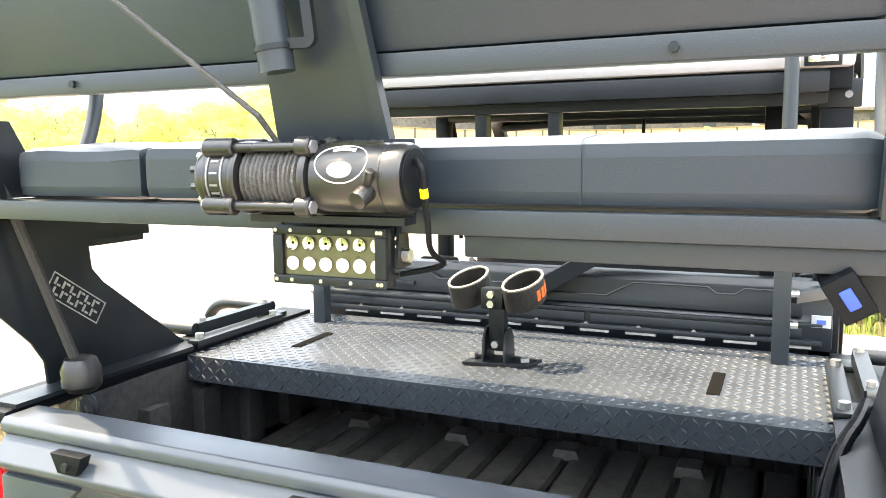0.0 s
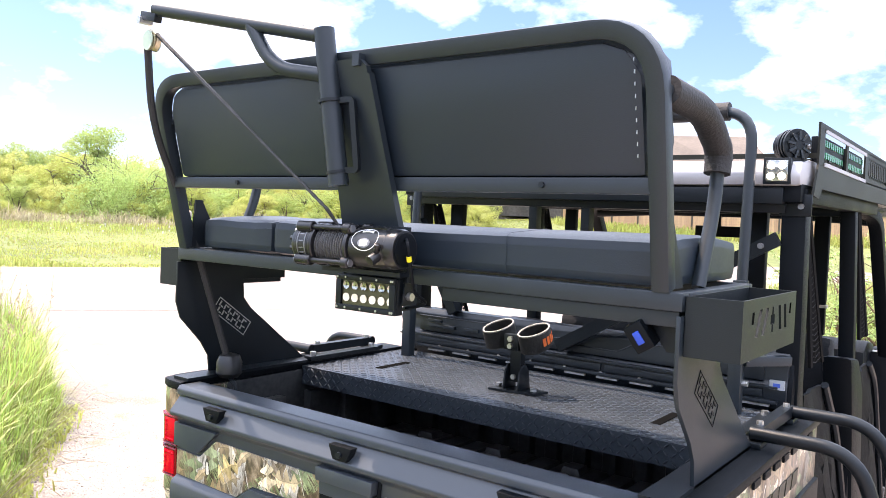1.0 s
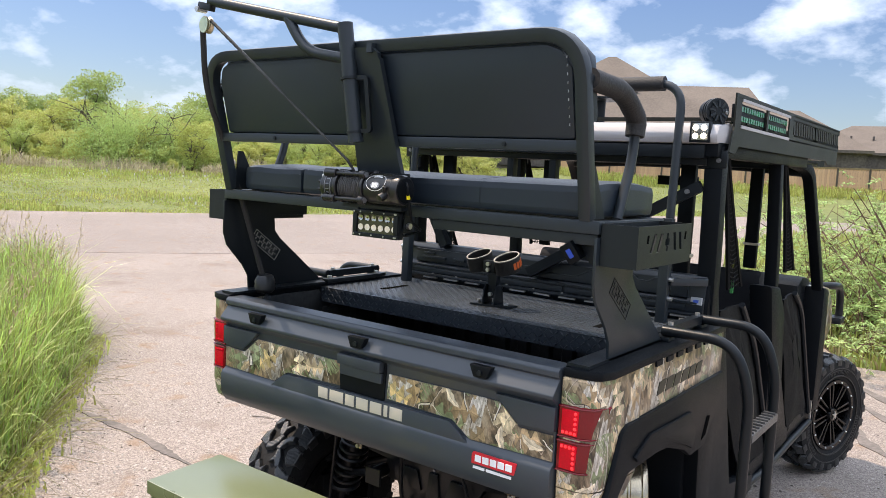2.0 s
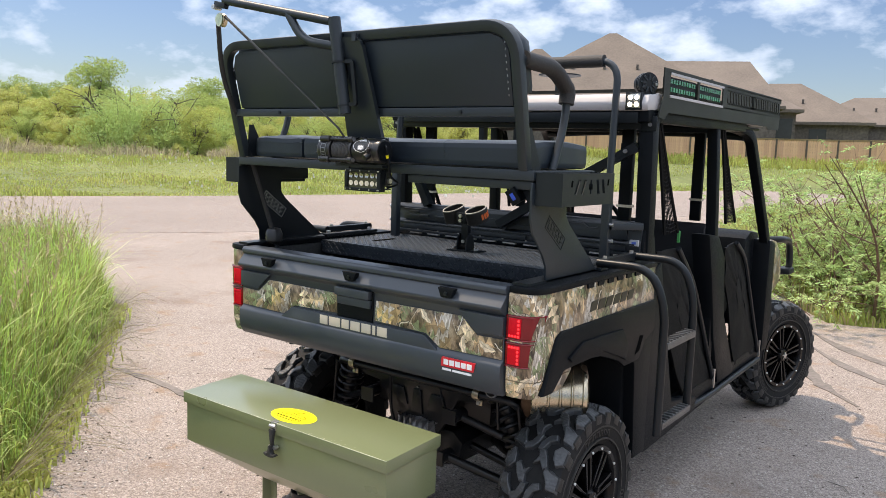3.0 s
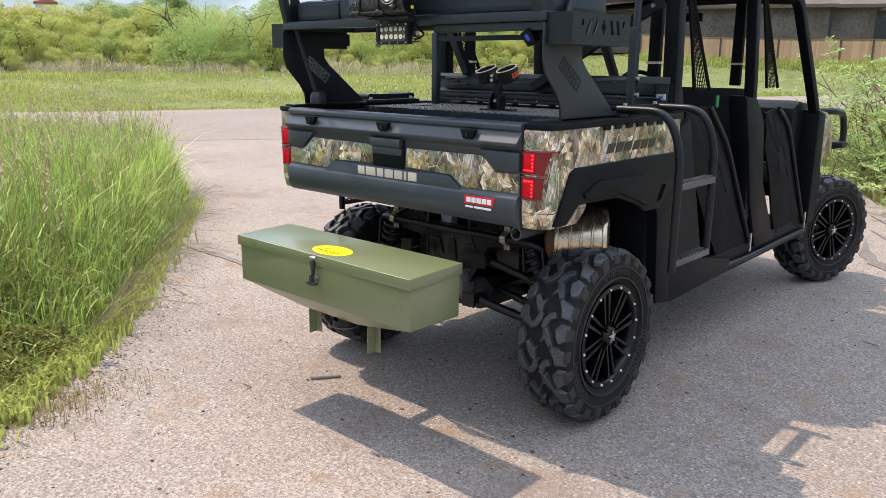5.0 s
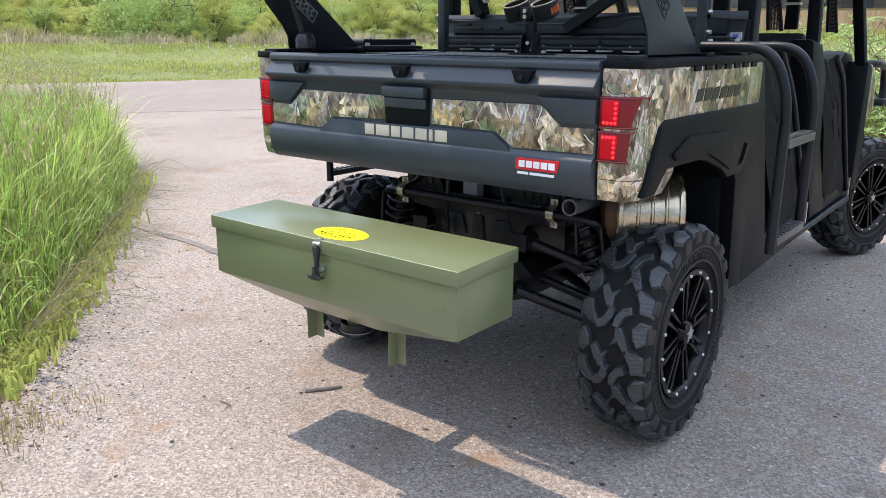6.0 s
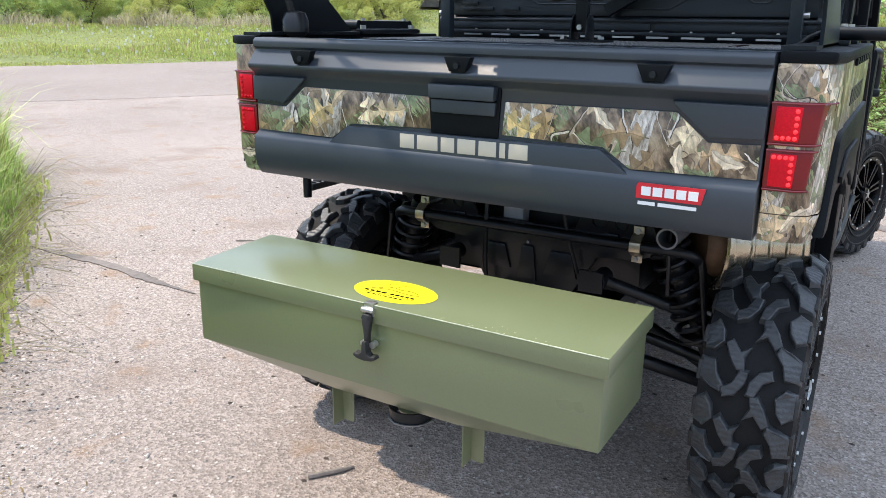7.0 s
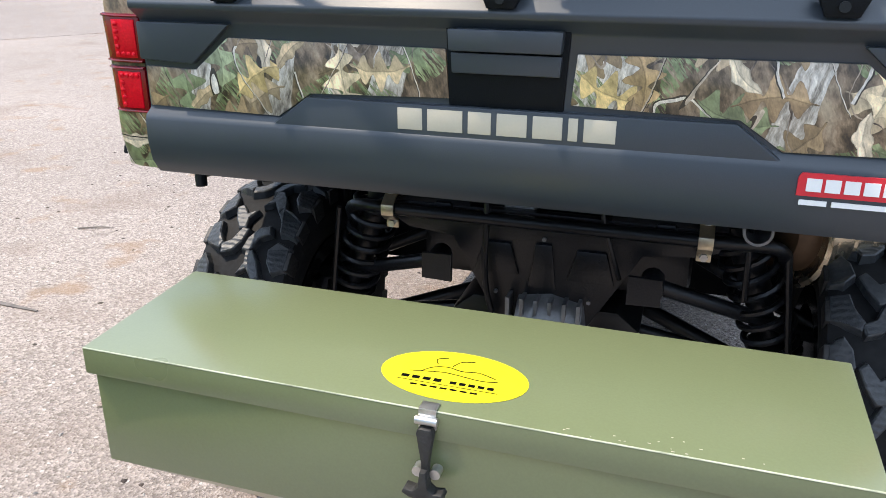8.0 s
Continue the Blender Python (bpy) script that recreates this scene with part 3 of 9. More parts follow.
def part(name, bm, mat, parent=None, label="", smooth=True, soft=0.0):
    """Links a bmesh as one mesh object under a thing or a part."""
    if soft:
        soften(bm, soft)
    else:
        bmesh.ops.recalc_face_normals(bm, faces=bm.faces)
    me = bpy.data.meshes.new(name)
    bm.to_mesh(me)
    bm.free()
    me.materials.append(mat)
    if smooth:
        for p in me.polygons:
            p.use_smooth = True
        me.set_sharp_from_angle(angle=radians(38))
    return hang(name, me, parent, label)


def hang(name, me, parent=None, label=""):
    ob = new(name, me)
    if parent is not None:
        ob.parent = parent
        if parent.type == "EMPTY":
            ob.matrix_parent_inverse = Matrix.Translation(-parent.location)
    if label:
        ob["label"] = label
    return ob


def thing(name, at, label, category, group="", kind=""):
    ob = new(name)
    ob.location = at
    ob.empty_display_size = 0.1
    return tagged(ob, label, category, group, kind)


def B():
    return bmesh.new()


def one(name, bm, mat, label, category, group="", kind="", soft=0.0, smooth=True):
    return tagged(part(name, bm, mat, None, "", smooth, soft), label, category, group, kind)


def raw(name, verts, faces, mat, parent=None, smooth=False):
    me = bpy.data.meshes.new(name)
    me.from_pydata(verts, [], faces)
    me.materials.append(mat)
    if smooth:
        for p in me.polygons:
            p.use_smooth = True
    return hang(name, me, parent)

# ---- ground ----
EYE0 = (1.9, -2.0)


def smooth01(t):
    t = min(1.0, max(0.0, t))
    return t * t * (3 - 2 * t)


def land(x, y):
    """Height of the ground: level about the vehicle, rising past the road."""
    dx, dy = x - EYE0[0], y - EYE0[1]
    r, az = math.hypot(dx, dy), math.degrees(math.atan2(-dx, dy))
    side = smooth01((az - 24) / 24)
    top = 2.4 * (1 - side) + 0.85 * side
    if az < -10:
        top *= max(0.0, 1 - (-10 - az) / 50)
    if az > 80:
        top *= max(0.0, 1 - (az - 80) / 50)
    start = 47 * (1 - side) + 24 * side
    return top * smooth01((r - start) / 20.0) - 0.03


def build_ground():
    radii = [0.0] + [1.5 * 1.16 ** i for i in range(46)]
    spokes = 96
    verts, faces = [], []
    for r in radii:
        for j in range(spokes):
            a = 2 * math.pi * j / spokes
            x, y = EYE0[0] + r * math.sin(a), EYE0[1] + r * math.cos(a)
            verts.append((x, y, land(x, y)))
    for i in range(len(radii) - 1):
        for j in range(spokes):
            k = (j + 1) % spokes
            faces.append((i * spokes + j, i * spokes + k, (i + 1) * spokes + k, (i + 1) * spokes + j))
    ob = raw("ground", verts, faces, MEADOW, None, True)
    tagged(ob, "green meadow ground running out to the horizon", "ground", kind="structure")


GRASS_EDGE = [(-0.9, -30), (-0.78, -4.0), (-0.82, -2.6), (-0.86, -1.7), (-0.95, -1.24), (-1.24, -0.92), (-1.54, -0.58), (-2.15, -0.06), (-3.34, 0.83), (-4.95, 2.0), (-6.6, 2.5), (-8.6, 2.2), (-14, -1.0), (-34, -12)]
FAR_EDGE = [(-38, -11), (-21.1, 5.9), (-19.4, 9.5), (-18.15, 12.8), (-16.85, 17.3), (-10.0, 43.5), (-4, 68)]
VERGE = [(8, 60), (3, 44), (-1.5, 31), (-4.6, 24.5), (-4.9, 22), (-3.4, 15), (-1.2, 9.2), (-0.05, 7.4), (0.4, 6.6), (1.0, 6.75), (3.0, 6.9), (9, 8.2), (30, 14), (30, -30)]


def slab(name, outline, z, depth, mat, label, wobble=0.0):
    """A paved sheet with its own thickness and a slightly broken edge."""
    pts = []
    rng = random.Random(5)
    for p, q in zip(outline, outline[1:] + outline[:1]):
        d = math.dist(p, q)
        steps = max(1, min(40, int(d / 0.25))) if wobble and d < 12 else 1
        for i in range(steps):
            t = i / steps
            w = wobble if i else 0.0
            pts.append((p[0] + (q[0] - p[0]) * t + rng.uniform(-w, w), p[1] + (q[1] - p[1]) * t + rng.uniform(-w, w)))
    bm = B()
    prism(bm, pts, "z", z - depth, z)
    bmesh.ops.triangulate(bm, faces=bm.faces)
    return one(name, bm, mat, label, name, kind="structure", smooth=False)


build_ground()
slab("pavement", GRASS_EDGE + FAR_EDGE + VERGE, 0.0, 0.2, CONCRETE, "worn pale pinkish paving with grit and stains", 0.05)
slab("road", [(-36, -10.4), (-20.9, 5.9), (-19.2, 9.5), (-17.95, 12.8), (-16.65, 17.3), (-9.8, 43.5), (-4, 67), (7, 59), (2.4, 44), (-2, 31.5), (-5.6, 20), (-8.0, 10.5), (-9.93, 6.6), (-11.04, 4.9), (-15, 0.2), (-31, -11)], 0.004, 0.1, ROADTOP, "darker smooth road strip across the paving")


def tar_line(pts, w):
    bm = B()
    path = bent(pts, 0.6, 8)
    lo, hi = [], []
    rng = random.Random(len(pts))
    for i, p in enumerate(path):
        t = (path[min(i + 1, len(path) - 1)] - path[max(i - 1, 0)]).normalized()
        s = Vector((-t.y, t.x, 0)) * w * rng.uniform(0.65, 1.15) * min(1.0, 0.15 + 4.0 * min(i, len(path) - 1 - i) / len(path))
        lo.append(bm.verts.new((p.x + s.x, p.y + s.y, 0.005)))
        hi.append(bm.verts.new((p.x - s.x, p.y - s.y, 0.005)))
    for i in range(len(path) - 1):
        bm.faces.new((lo[i], lo[i + 1], hi[i + 1], hi[i]))
    geom = bmesh.ops.extrude_face_region(bm, geom=bm.faces[:])
    for v in geom["geom"]:
        if isinstance(v, bmesh.types.BMVert):
            v.co.z -= 0.004
    return one("tar_seam", bm, TAR, "thin dark smudged tar seam on the paving", "tar seam", "tar seams", kind="structure")


tar_line([(-3.5, 0.90, 0), (-3.0, 0.90, 0), (-2.6, 0.91, 0), (-2.2, 0.85, 0), (-1.9, 0.83, 0)], 0.034)
tar_line([(0.30, 6.15, 0), (0.70, 5.5, 0), (1.3, 4.95, 0), (2.6, 4.2, 0)], 0.06)
tar_line([(0.48, 5.4, 0), (1.0, 4.6, 0), (2.2, 3.9, 0)], 0.055)
tar_line([(0.56, 4.95, 0), (0.75, 4.2, 0), (1.15, 3.7, 0)], 0.06)

# ---- the utility vehicle ----
vehicle = thing("utility_vehicle", (0, 0, 0), "four-seat utility vehicle in charcoal plastic and leaf camouflage, parked on paving", "utility vehicle")


def mirror(pts, axis=0):
    return [tuple(-c if i == axis else c for i, c in enumerate(p)) for p in pts]


# tailgate
bm = B()
prism(bm, [(0.06, 1.205), (-0.006, 1.205), (-0.014, 1.196), (-0.014, 1.182), (-0.005, 1.176), (-0.010, 1.169), (-0.036, 1.139), (-0.035, 1.130), (-0.012, 1.113), (-0.008, 1.106), (-0.008, 0.964), (-0.023, 0.953), (-0.0265, 0.945), (-0.028, 0.91), (-0.022, 0.872), (-0.006, 0.848), (0.06, 0.848)], "x", -0.637, 0.637)
tailgate = part("tailgate", bm, PLASTIC, vehicle, "charcoal plastic tailgate with camouflage panels", soft=0.003)
CAMO_R = [(0.098, 1.083), (0.47, 1.086), (0.535, 1.032), (0.632, 1.035), (0.632, 0.968), (0.385, 0.964), (0.325, 1.004), (0.092, 1.010)]
for pts in (CAMO_R, mirror(CAMO_R)):
    bm = B()
    prism(bm, pts, "y", -0.012, -0.004)
    part("camouflage_panel", bm, CAMO, tailgate, "printed leaf camouflage panel", soft=0.002)
# raised lower field with shoulders
bm = B()
prism(bm, [(-0.392, 0.952), (-0.328, 1.0), (0.322, 1.0), (0.388, 0.952), (0.388, 0.945), (-0.392, 0.945)], "y", -0.022, -0.004)
part("raised_field", bm, PLASTIC, tailgate, soft=0.004)
for x0, x1 in ((-0.637, -0.535), (0.535, 0.637)):
    bm = B()
    s = 1 if x0 > 0 else -1
    prism(bm, [(s * 0.637, 1.108), (s * 0.46, 1.108), (s * 0.535, 1.042), (s * 0.637, 1.046)], "y", -0.02, -0.004)
    part("corner_field", bm, PLASTIC, tailgate, soft=0.004)
# handle pocket
bm = B()
prism(bm, [(-0.098, 1.122), (0.088, 1.122), (0.082, 1.0), (-0.092, 1.0)], "y", -0.0125, -0.006)
pocket = part("handle_pocket", bm, DARKPLASTIC, tailgate, soft=0.002)
bm = B()
prism(bm, [(-0.09, 1.115), (0.08, 1.115), (0.078, 1.083), (-0.088, 1.083)], "y", -0.034, -0.01)
part("handle", bm, PLASTIC, tailgate, "charcoal lift handle", soft=0.004)
bm = B()
prism(bm, [(-0.088, 1.08), (0.078, 1.08), (0.076, 1.05), (-0.086, 1.05)], "y", -0.022, -0.01)
part("handle_lip", bm, PLASTIC, tailgate, soft=0.003)
for x in (-0.455, -0.01, 0.425):
    bm = B()
    prism(bm, [(x - 0.034, 1.176), (x + 0.034, 1.176), (x + 0.02, 1.144), (x - 0.02, 1.144)], "y", -0.041, -0.02)
    part("tie_pocket", bm, DARKPLASTIC, tailgate, soft=0.002)
    bm = B()
    rod(bm, (x, -0.046, 1.157), (x, -0.038, 1.157), 0.007, 10)
    part("tie_bolt", bm, SILVER if x < -1 else STEEL, tailgate)
# maker's mark as plain beige blocks
x = -0.172
for i, w in enumerate((0.04, 0.056, 0.036, 0.046, 0.044, 0.014, 0.046)):
    bm = B()
    box(bm, (x, -0.0234, 0.9605), (x + w, -0.0215, 0.994))
    if i in (0, 1, 3, 4):
        pass
    part("mark_block", bm, BEIGE, tailgate, "beige block of a maker's mark", soft=0.0008)
    x += w + 0.0085
# dealer sticker
bm = B()
prism(bm, [(0.408, 0.936), (0.412, 0.943), (0.545, 0.943), (0.538, 0.911), (0.408, 0.911)], "y", -0.0300, -0.0225)
sticker = part("dealer_sticker", bm, STICKER, tailgate, "red dealer sticker with plain white bars")
for i in range(5):
    bm = B()
    x = 0.419 + i * 0.0235
    box(bm, (x, -0.0316, 0.918), (x + 0.019, -0.0298, 0.936))
    part("print_bar", bm, WHITE, sticker)
for x0, x1 in ((0.413, 0.448), (0.454, 0.53)):
    bm = B()
    box(bm, (x0, -0.0295, 0.898), (x1, -0.0215, 0.905))
    part("print_bar", bm, WHITE, sticker)

# bed: corner posts with lamps, side walls, floor
for s in (-1, 1):
    def sx(pts):
        return [(s * p[0], p[1]) for p in pts]
    bm = B()
    plan = [(0.642, -0.002), (0.694, 0.0), (0.724, 0.012), (0.742, 0.05), (0.750, 0.24), (0.66, 0.24), (0.642, 0.06)]
    prism(bm, sx(plan), "z", 0.905, 1.186)
    low = [(0.642, 0.006), (0.692, 0.010), (0.722, 0.024), (0.735, 0.065), (0.738, 0.2), (0.66, 0.24), (0.642, 0.06)]
    top = sx(plan)
    vs_hi = [bm.verts.new((p[0], p[1], 0.9045)) for p in top]
    vs_lo = [bm.verts.new((p[0], p[1], 0.848)) for p in sx(low)]
    k = len(top)
    for i in range(k):
        bm.faces.new((vs_lo[i], vs_lo[(i + 1) % k], vs_hi[(i + 1) % k], vs_hi[i]))
    bm.faces.new(vs_lo[::-1])
    corner = part("corner_post", bm, CAMO, vehicle, "camouflage bed corner post", soft=0.004)
    def lens_plan(z, out=0.0):
        f = (z - 0.95) / 0.168
        return [(s * x_, y_ - out, z) for x_, y_ in ((0.641, -0.007), (0.697 + 0.004 * f, -0.005), (0.714 + 0.014 * f, 0.004 + 0.006 * f), (0.726 + 0.020 * f, 0.024 + 0.045 * f), (0.70, 0.08), (0.641, 0.02))]
    for z0, z1 in ((0.95, 1.031), (1.036, 1.118)):
        bm = B()
        loft(bm, lens_plan(z0), lens_plan(z1))
        lamp = part("tail_lamp", bm, DARKRED, corner, "dark red tail lamp lens with lit dots", soft=0.003)
        upper = z0 > 1
        bm = B()
        z_lo, z_hi = z0 + 0.009, z1 - 0.009
        prism(bm, [(s * 0.650, z_lo), (s * 0.650, z_hi), (s * 0.696, z_hi), (s * 0.694, z_lo)], "y", -0.0092, -0.005)
        part("lamp_block", bm, RED, lamp, "bright red lamp block", soft=0.003)
        for k in range(8):
            px, pz = (0.656 + 0.0105 * k, z0 + 0.0155 if upper else z1 - 0.0155) if k < 4 else (0.6875, (z0 + 0.0155 + 0.0125 * (k - 3)) if upper else (z1 - 0.0155 - 0.0125 * (k - 3)))
            bm = B()
            lathe(bm, [(0.0042, 0.0), (0.0042, -0.002), (0.0016, -0.0035)], (s * px, -0.0088, pz), "y", 8)
            part("lamp_dot", bm, REDLIT if s > 0 else RED, lamp, "lit red lamp dot" if s > 0 else "red lamp dot")
        for zr in (z0 + 0.0035, z1 - 0.0035):
            bm = B()
            tube(bm, [Vector(q) for q in lens_plan(zr, 0.0012)[:4]], 0.0022, 6)
            part("lens_rim", bm, DARKRED, lamp)
    # camouflage side panel and dark arch panel
    bm = B()
    prism(bm, [(0.235, 1.186), (0.945, 1.186), (0.945, 1.035), (0.235, 1.035)], "x", s * 0.70, s * 0.747)
    side = part("side_panel", bm, CAMO, vehicle, "camouflage bed side panel", soft=0.006)
    for i in range(7):
        yy = 0.33 + i * 0.08
        bm = B()
        box(bm, (s * 0.748, yy, 1.172), (s * 0.7535, yy + 0.045, 1.187))
        part("rail_notch", bm, DARKPLASTIC, side)
    x = 0.36
    for w in (0.05, 0.05, 0.052, 0.05, 0.048, 0.05):
        bm = B()
        prism(bm, [(x, 1.085), (x + w, 1.088), (x + w + 0.015, 1.123), (x + 0.015, 1.12)], "x", s * 0.746, s * 0.7495)
        part("mark_block", bm, MARKOLIVE, side, "dark olive block of a model mark")
        x += w + 0.012
    bm = B()
    prism(bm, [(0.045, 0.858), (0.125, 1.035), (0.155, 1.052), (0.945, 1.052), (0.945, 0.93), (0.86, 0.90), (0.80, 0.832), (0.67, 0.832), (0.61, 0.865), (0.46, 0.912), (0.38, 0.92), (0.18, 0.918), (0.11, 0.858)], "x", s * 0.735, s * 0.757)
    arch = part("wheel_arch", bm, DARKPLASTIC, vehicle, "charcoal wheel arch panel", soft=0.006)
    bm = B()
    prism(bm, [(0.20, 0.955), (0.30, 0.995), (0.62, 0.985), (0.68, 0.91), (0.66, 0.86), (0.60, 0.885), (0.46, 0.932), (0.22, 0.938)], "x", s * 0.755, s * 0.766)
    part("arch_flare", bm, DARKPLASTIC, arch, soft=0.004)
    bm = B()
    prism(bm, [(0.76, 0.86), (0.80, 0.93), (0.83, 0.925), (0.80, 0.87)], "x", s * 0.7555, s * 0.7585)
    part("vent", bm, BLACKINK, arch)
    # top rail
    bm = B()
    prism(bm, sx([(0.642, 0.0), (0.70, 0.002), (0.738, 0.016), (0.752, 0.06), (0.752, 0.95), (0.655, 0.95), (0.655, 0.05)]), "z", 1.186, 1.208)
    part("bed_rail", bm, DARKPLASTIC, vehicle, soft=0.005)
    bm = B()
    box(bm, (s * 0.652, 0.06, 0.93), (s * 0.69, 0.95, 1.186))
    bed_wall = part("bed_wall", bm, BEDPLASTIC, vehicle, soft=0.006)
    for i in range(5):
        yy = 0.14 + i * 0.16
        bm = B()
        box(bm, (s * 0.62, yy, 0.93), (s * 0.653, yy + 0.06, 1.12))
        part("wall_rib", bm, BEDPLASTIC, bed_wall, soft=0.006)
bm = B()
box(bm, (-0.652, 0.06, 0.90), (0.652, 0.95, 0.93))
floor_part = part("bed_floor", bm, BEDPLASTIC, vehicle, "dusty black bed floor with sunlight painted into its ribs")
for i in range(15):
    bm = B()
    x = -0.60 + i * 0.0815
    prism(bm, [(x - 0.006, 0.93), (x, 0.945), (x + 0.062, 0.945), (x + 0.068, 0.93)], "y", 0.07, 0.9)
    part("rib", bm, LITDUSTYRIB, floor_part, soft=0.003)
bm = B()
box(bm, (-0.652, 0.92, 0.93), (0.652, 0.95, 1.19))
front_wall = part("bed_front_wall", bm, BEDPLASTIC, vehicle, soft=0.005)
for i in range(13):
    bm = B()
    x = -0.615 + i * 0.0975
    prism(bm, [(x, 0.921), (x + 0.010, 0.898), (x + 0.052, 0.898), (x + 0.062, 0.921)], "z", 0.93, 1.15)
    part("wall_rib", bm, BEDPLASTIC, front_wall, soft=0.004)
for i in range(4):
    x = -0.42 + i * 0.27
    bm = B()
    prism(bm, [(x - 0.035, 0.938), (x - 0.025, 0.965), (x + 0.025, 0.965), (x + 0.035, 0.938)], "y", 0.80, 0.86)
    part("bed_bracket", bm, LITDUSTYRIB, vehicle, soft=0.004)

# cab: rear wall, floor pan, pillars, roof
bm = B()
prism(bm, [(0.985, 0.62), (0.985, 1.20), (0.975, 1.215), (0.975, 1.262), (0.988, 1.275), (0.988, 1.335), (1.0, 1.352), (1.05, 1.352), (1.05, 0.62)], "x", -0.66, 0.66)
rear_wall = part("cab_rear_wall", bm, WALLPLASTIC, vehicle, "black ribbed cab rear wall", soft=0.004)
for z0, z1, x0, x1, d in ((1.216, 1.226, -0.62, 0.64, 0.014), (1.232, 1.252, -0.60, 0.12, 0.007), (1.232, 1.252, 0.135, 0.60, 0.007), (1.257, 1.264, -0.62, 0.64, 0.012)):
    bm = B()
    box(bm, (x0, 0.975 - d, z0), (x1, 0.977, z1))
    part("wall_rail", bm, WALLPLASTIC, rear_wall, soft=0.0015)
for outline in ([(-0.60, 1.275), (-0.60, 1.328), (-0.30, 1.328), (-0.27, 1.312), (-0.02, 1.312), (-0.02, 1.275)], [(0.02, 1.275), (0.02, 1.296), (0.17, 1.296), (0.235, 1.330), (0.40, 1.330), (0.42, 1.316), (0.46, 1.316), (0.48, 1.330), (0.60, 1.330), (0.60, 1.275)]):
    bm = B()
    prism(bm, outline, "y", 0.9775, 0.990)
    relief = part("wall_relief", bm, WALLPLASTIC, rear_wall, soft=0.0015)
    bm = B()
    tube(bm, [(x, 0.9765, z) for x, z in outline[1:-1]], 0.0022, 6)
    part("relief_border", bm, WALLPLASTIC, relief)
for x0, x1, z0, z1 in ((-0.56, -0.44, 1.290, 1.302), (-0.40, -0.34, 1.290, 1.302), (-0.56, -0.50, 1.308, 1.318)):
    bm = B()
    box(bm, (x0, 0.968, z0), (x1, 0.979, z1))
    part("wall_catch", bm, WALLPLASTIC, rear_wall, soft=0.0015)
for i in range(11):
    x = -0.55 + i * 0.11
    bm = B()
    box(bm, (x, 0.964, 1.207), (x + 0.07, 0.976, 1.213))
    part("trim_strip", bm, SILVER, rear_wall, "thin bright trim strip")
for i in range(9):
    bm = B()
    x = -0.5 + i * 0.125
    rod(bm, (x, 0.962, 1.226), (x, 0.967, 1.226), 0.005, 6)
    part("bolt", bm, SILVER, rear_wall)
bm = B()
box(bm, (0.618, 0.966, 1.256), (0.656, 0.976, 1.281))
part("data_plate", bm, PLATEGREY, rear_wall, "small white data plate")
bm = B()
box(bm, (0.628, 0.9645, 1.263), (0.646, 0.9662, 1.273))
part("print_bar", bm, material("blue_print", (0.05, 0.12, 0.5), 0.5), rear_wall)

bm = B()
prism(bm, [(0.80, 0.40), (0.82, 0.83), (0.945, 0.90), (0.945, 1.07), (1.16, 1.18), (1.24, 0.95), (1.40, 0.50), (1.75, 0.44), (1.75, 0.37), (1.10, 0.345)], "x", -0.69, 0.69)
part("sill_box", bm, DARKPLASTIC, vehicle, "black side box below the cab", soft=0.01)
bm = B()
box(bm, (-0.66, 1.3, 0.36), (0.66, 2.95, 0.47))
part("floor_pan", bm, DARKPLASTIC, vehicle, soft=0.01)
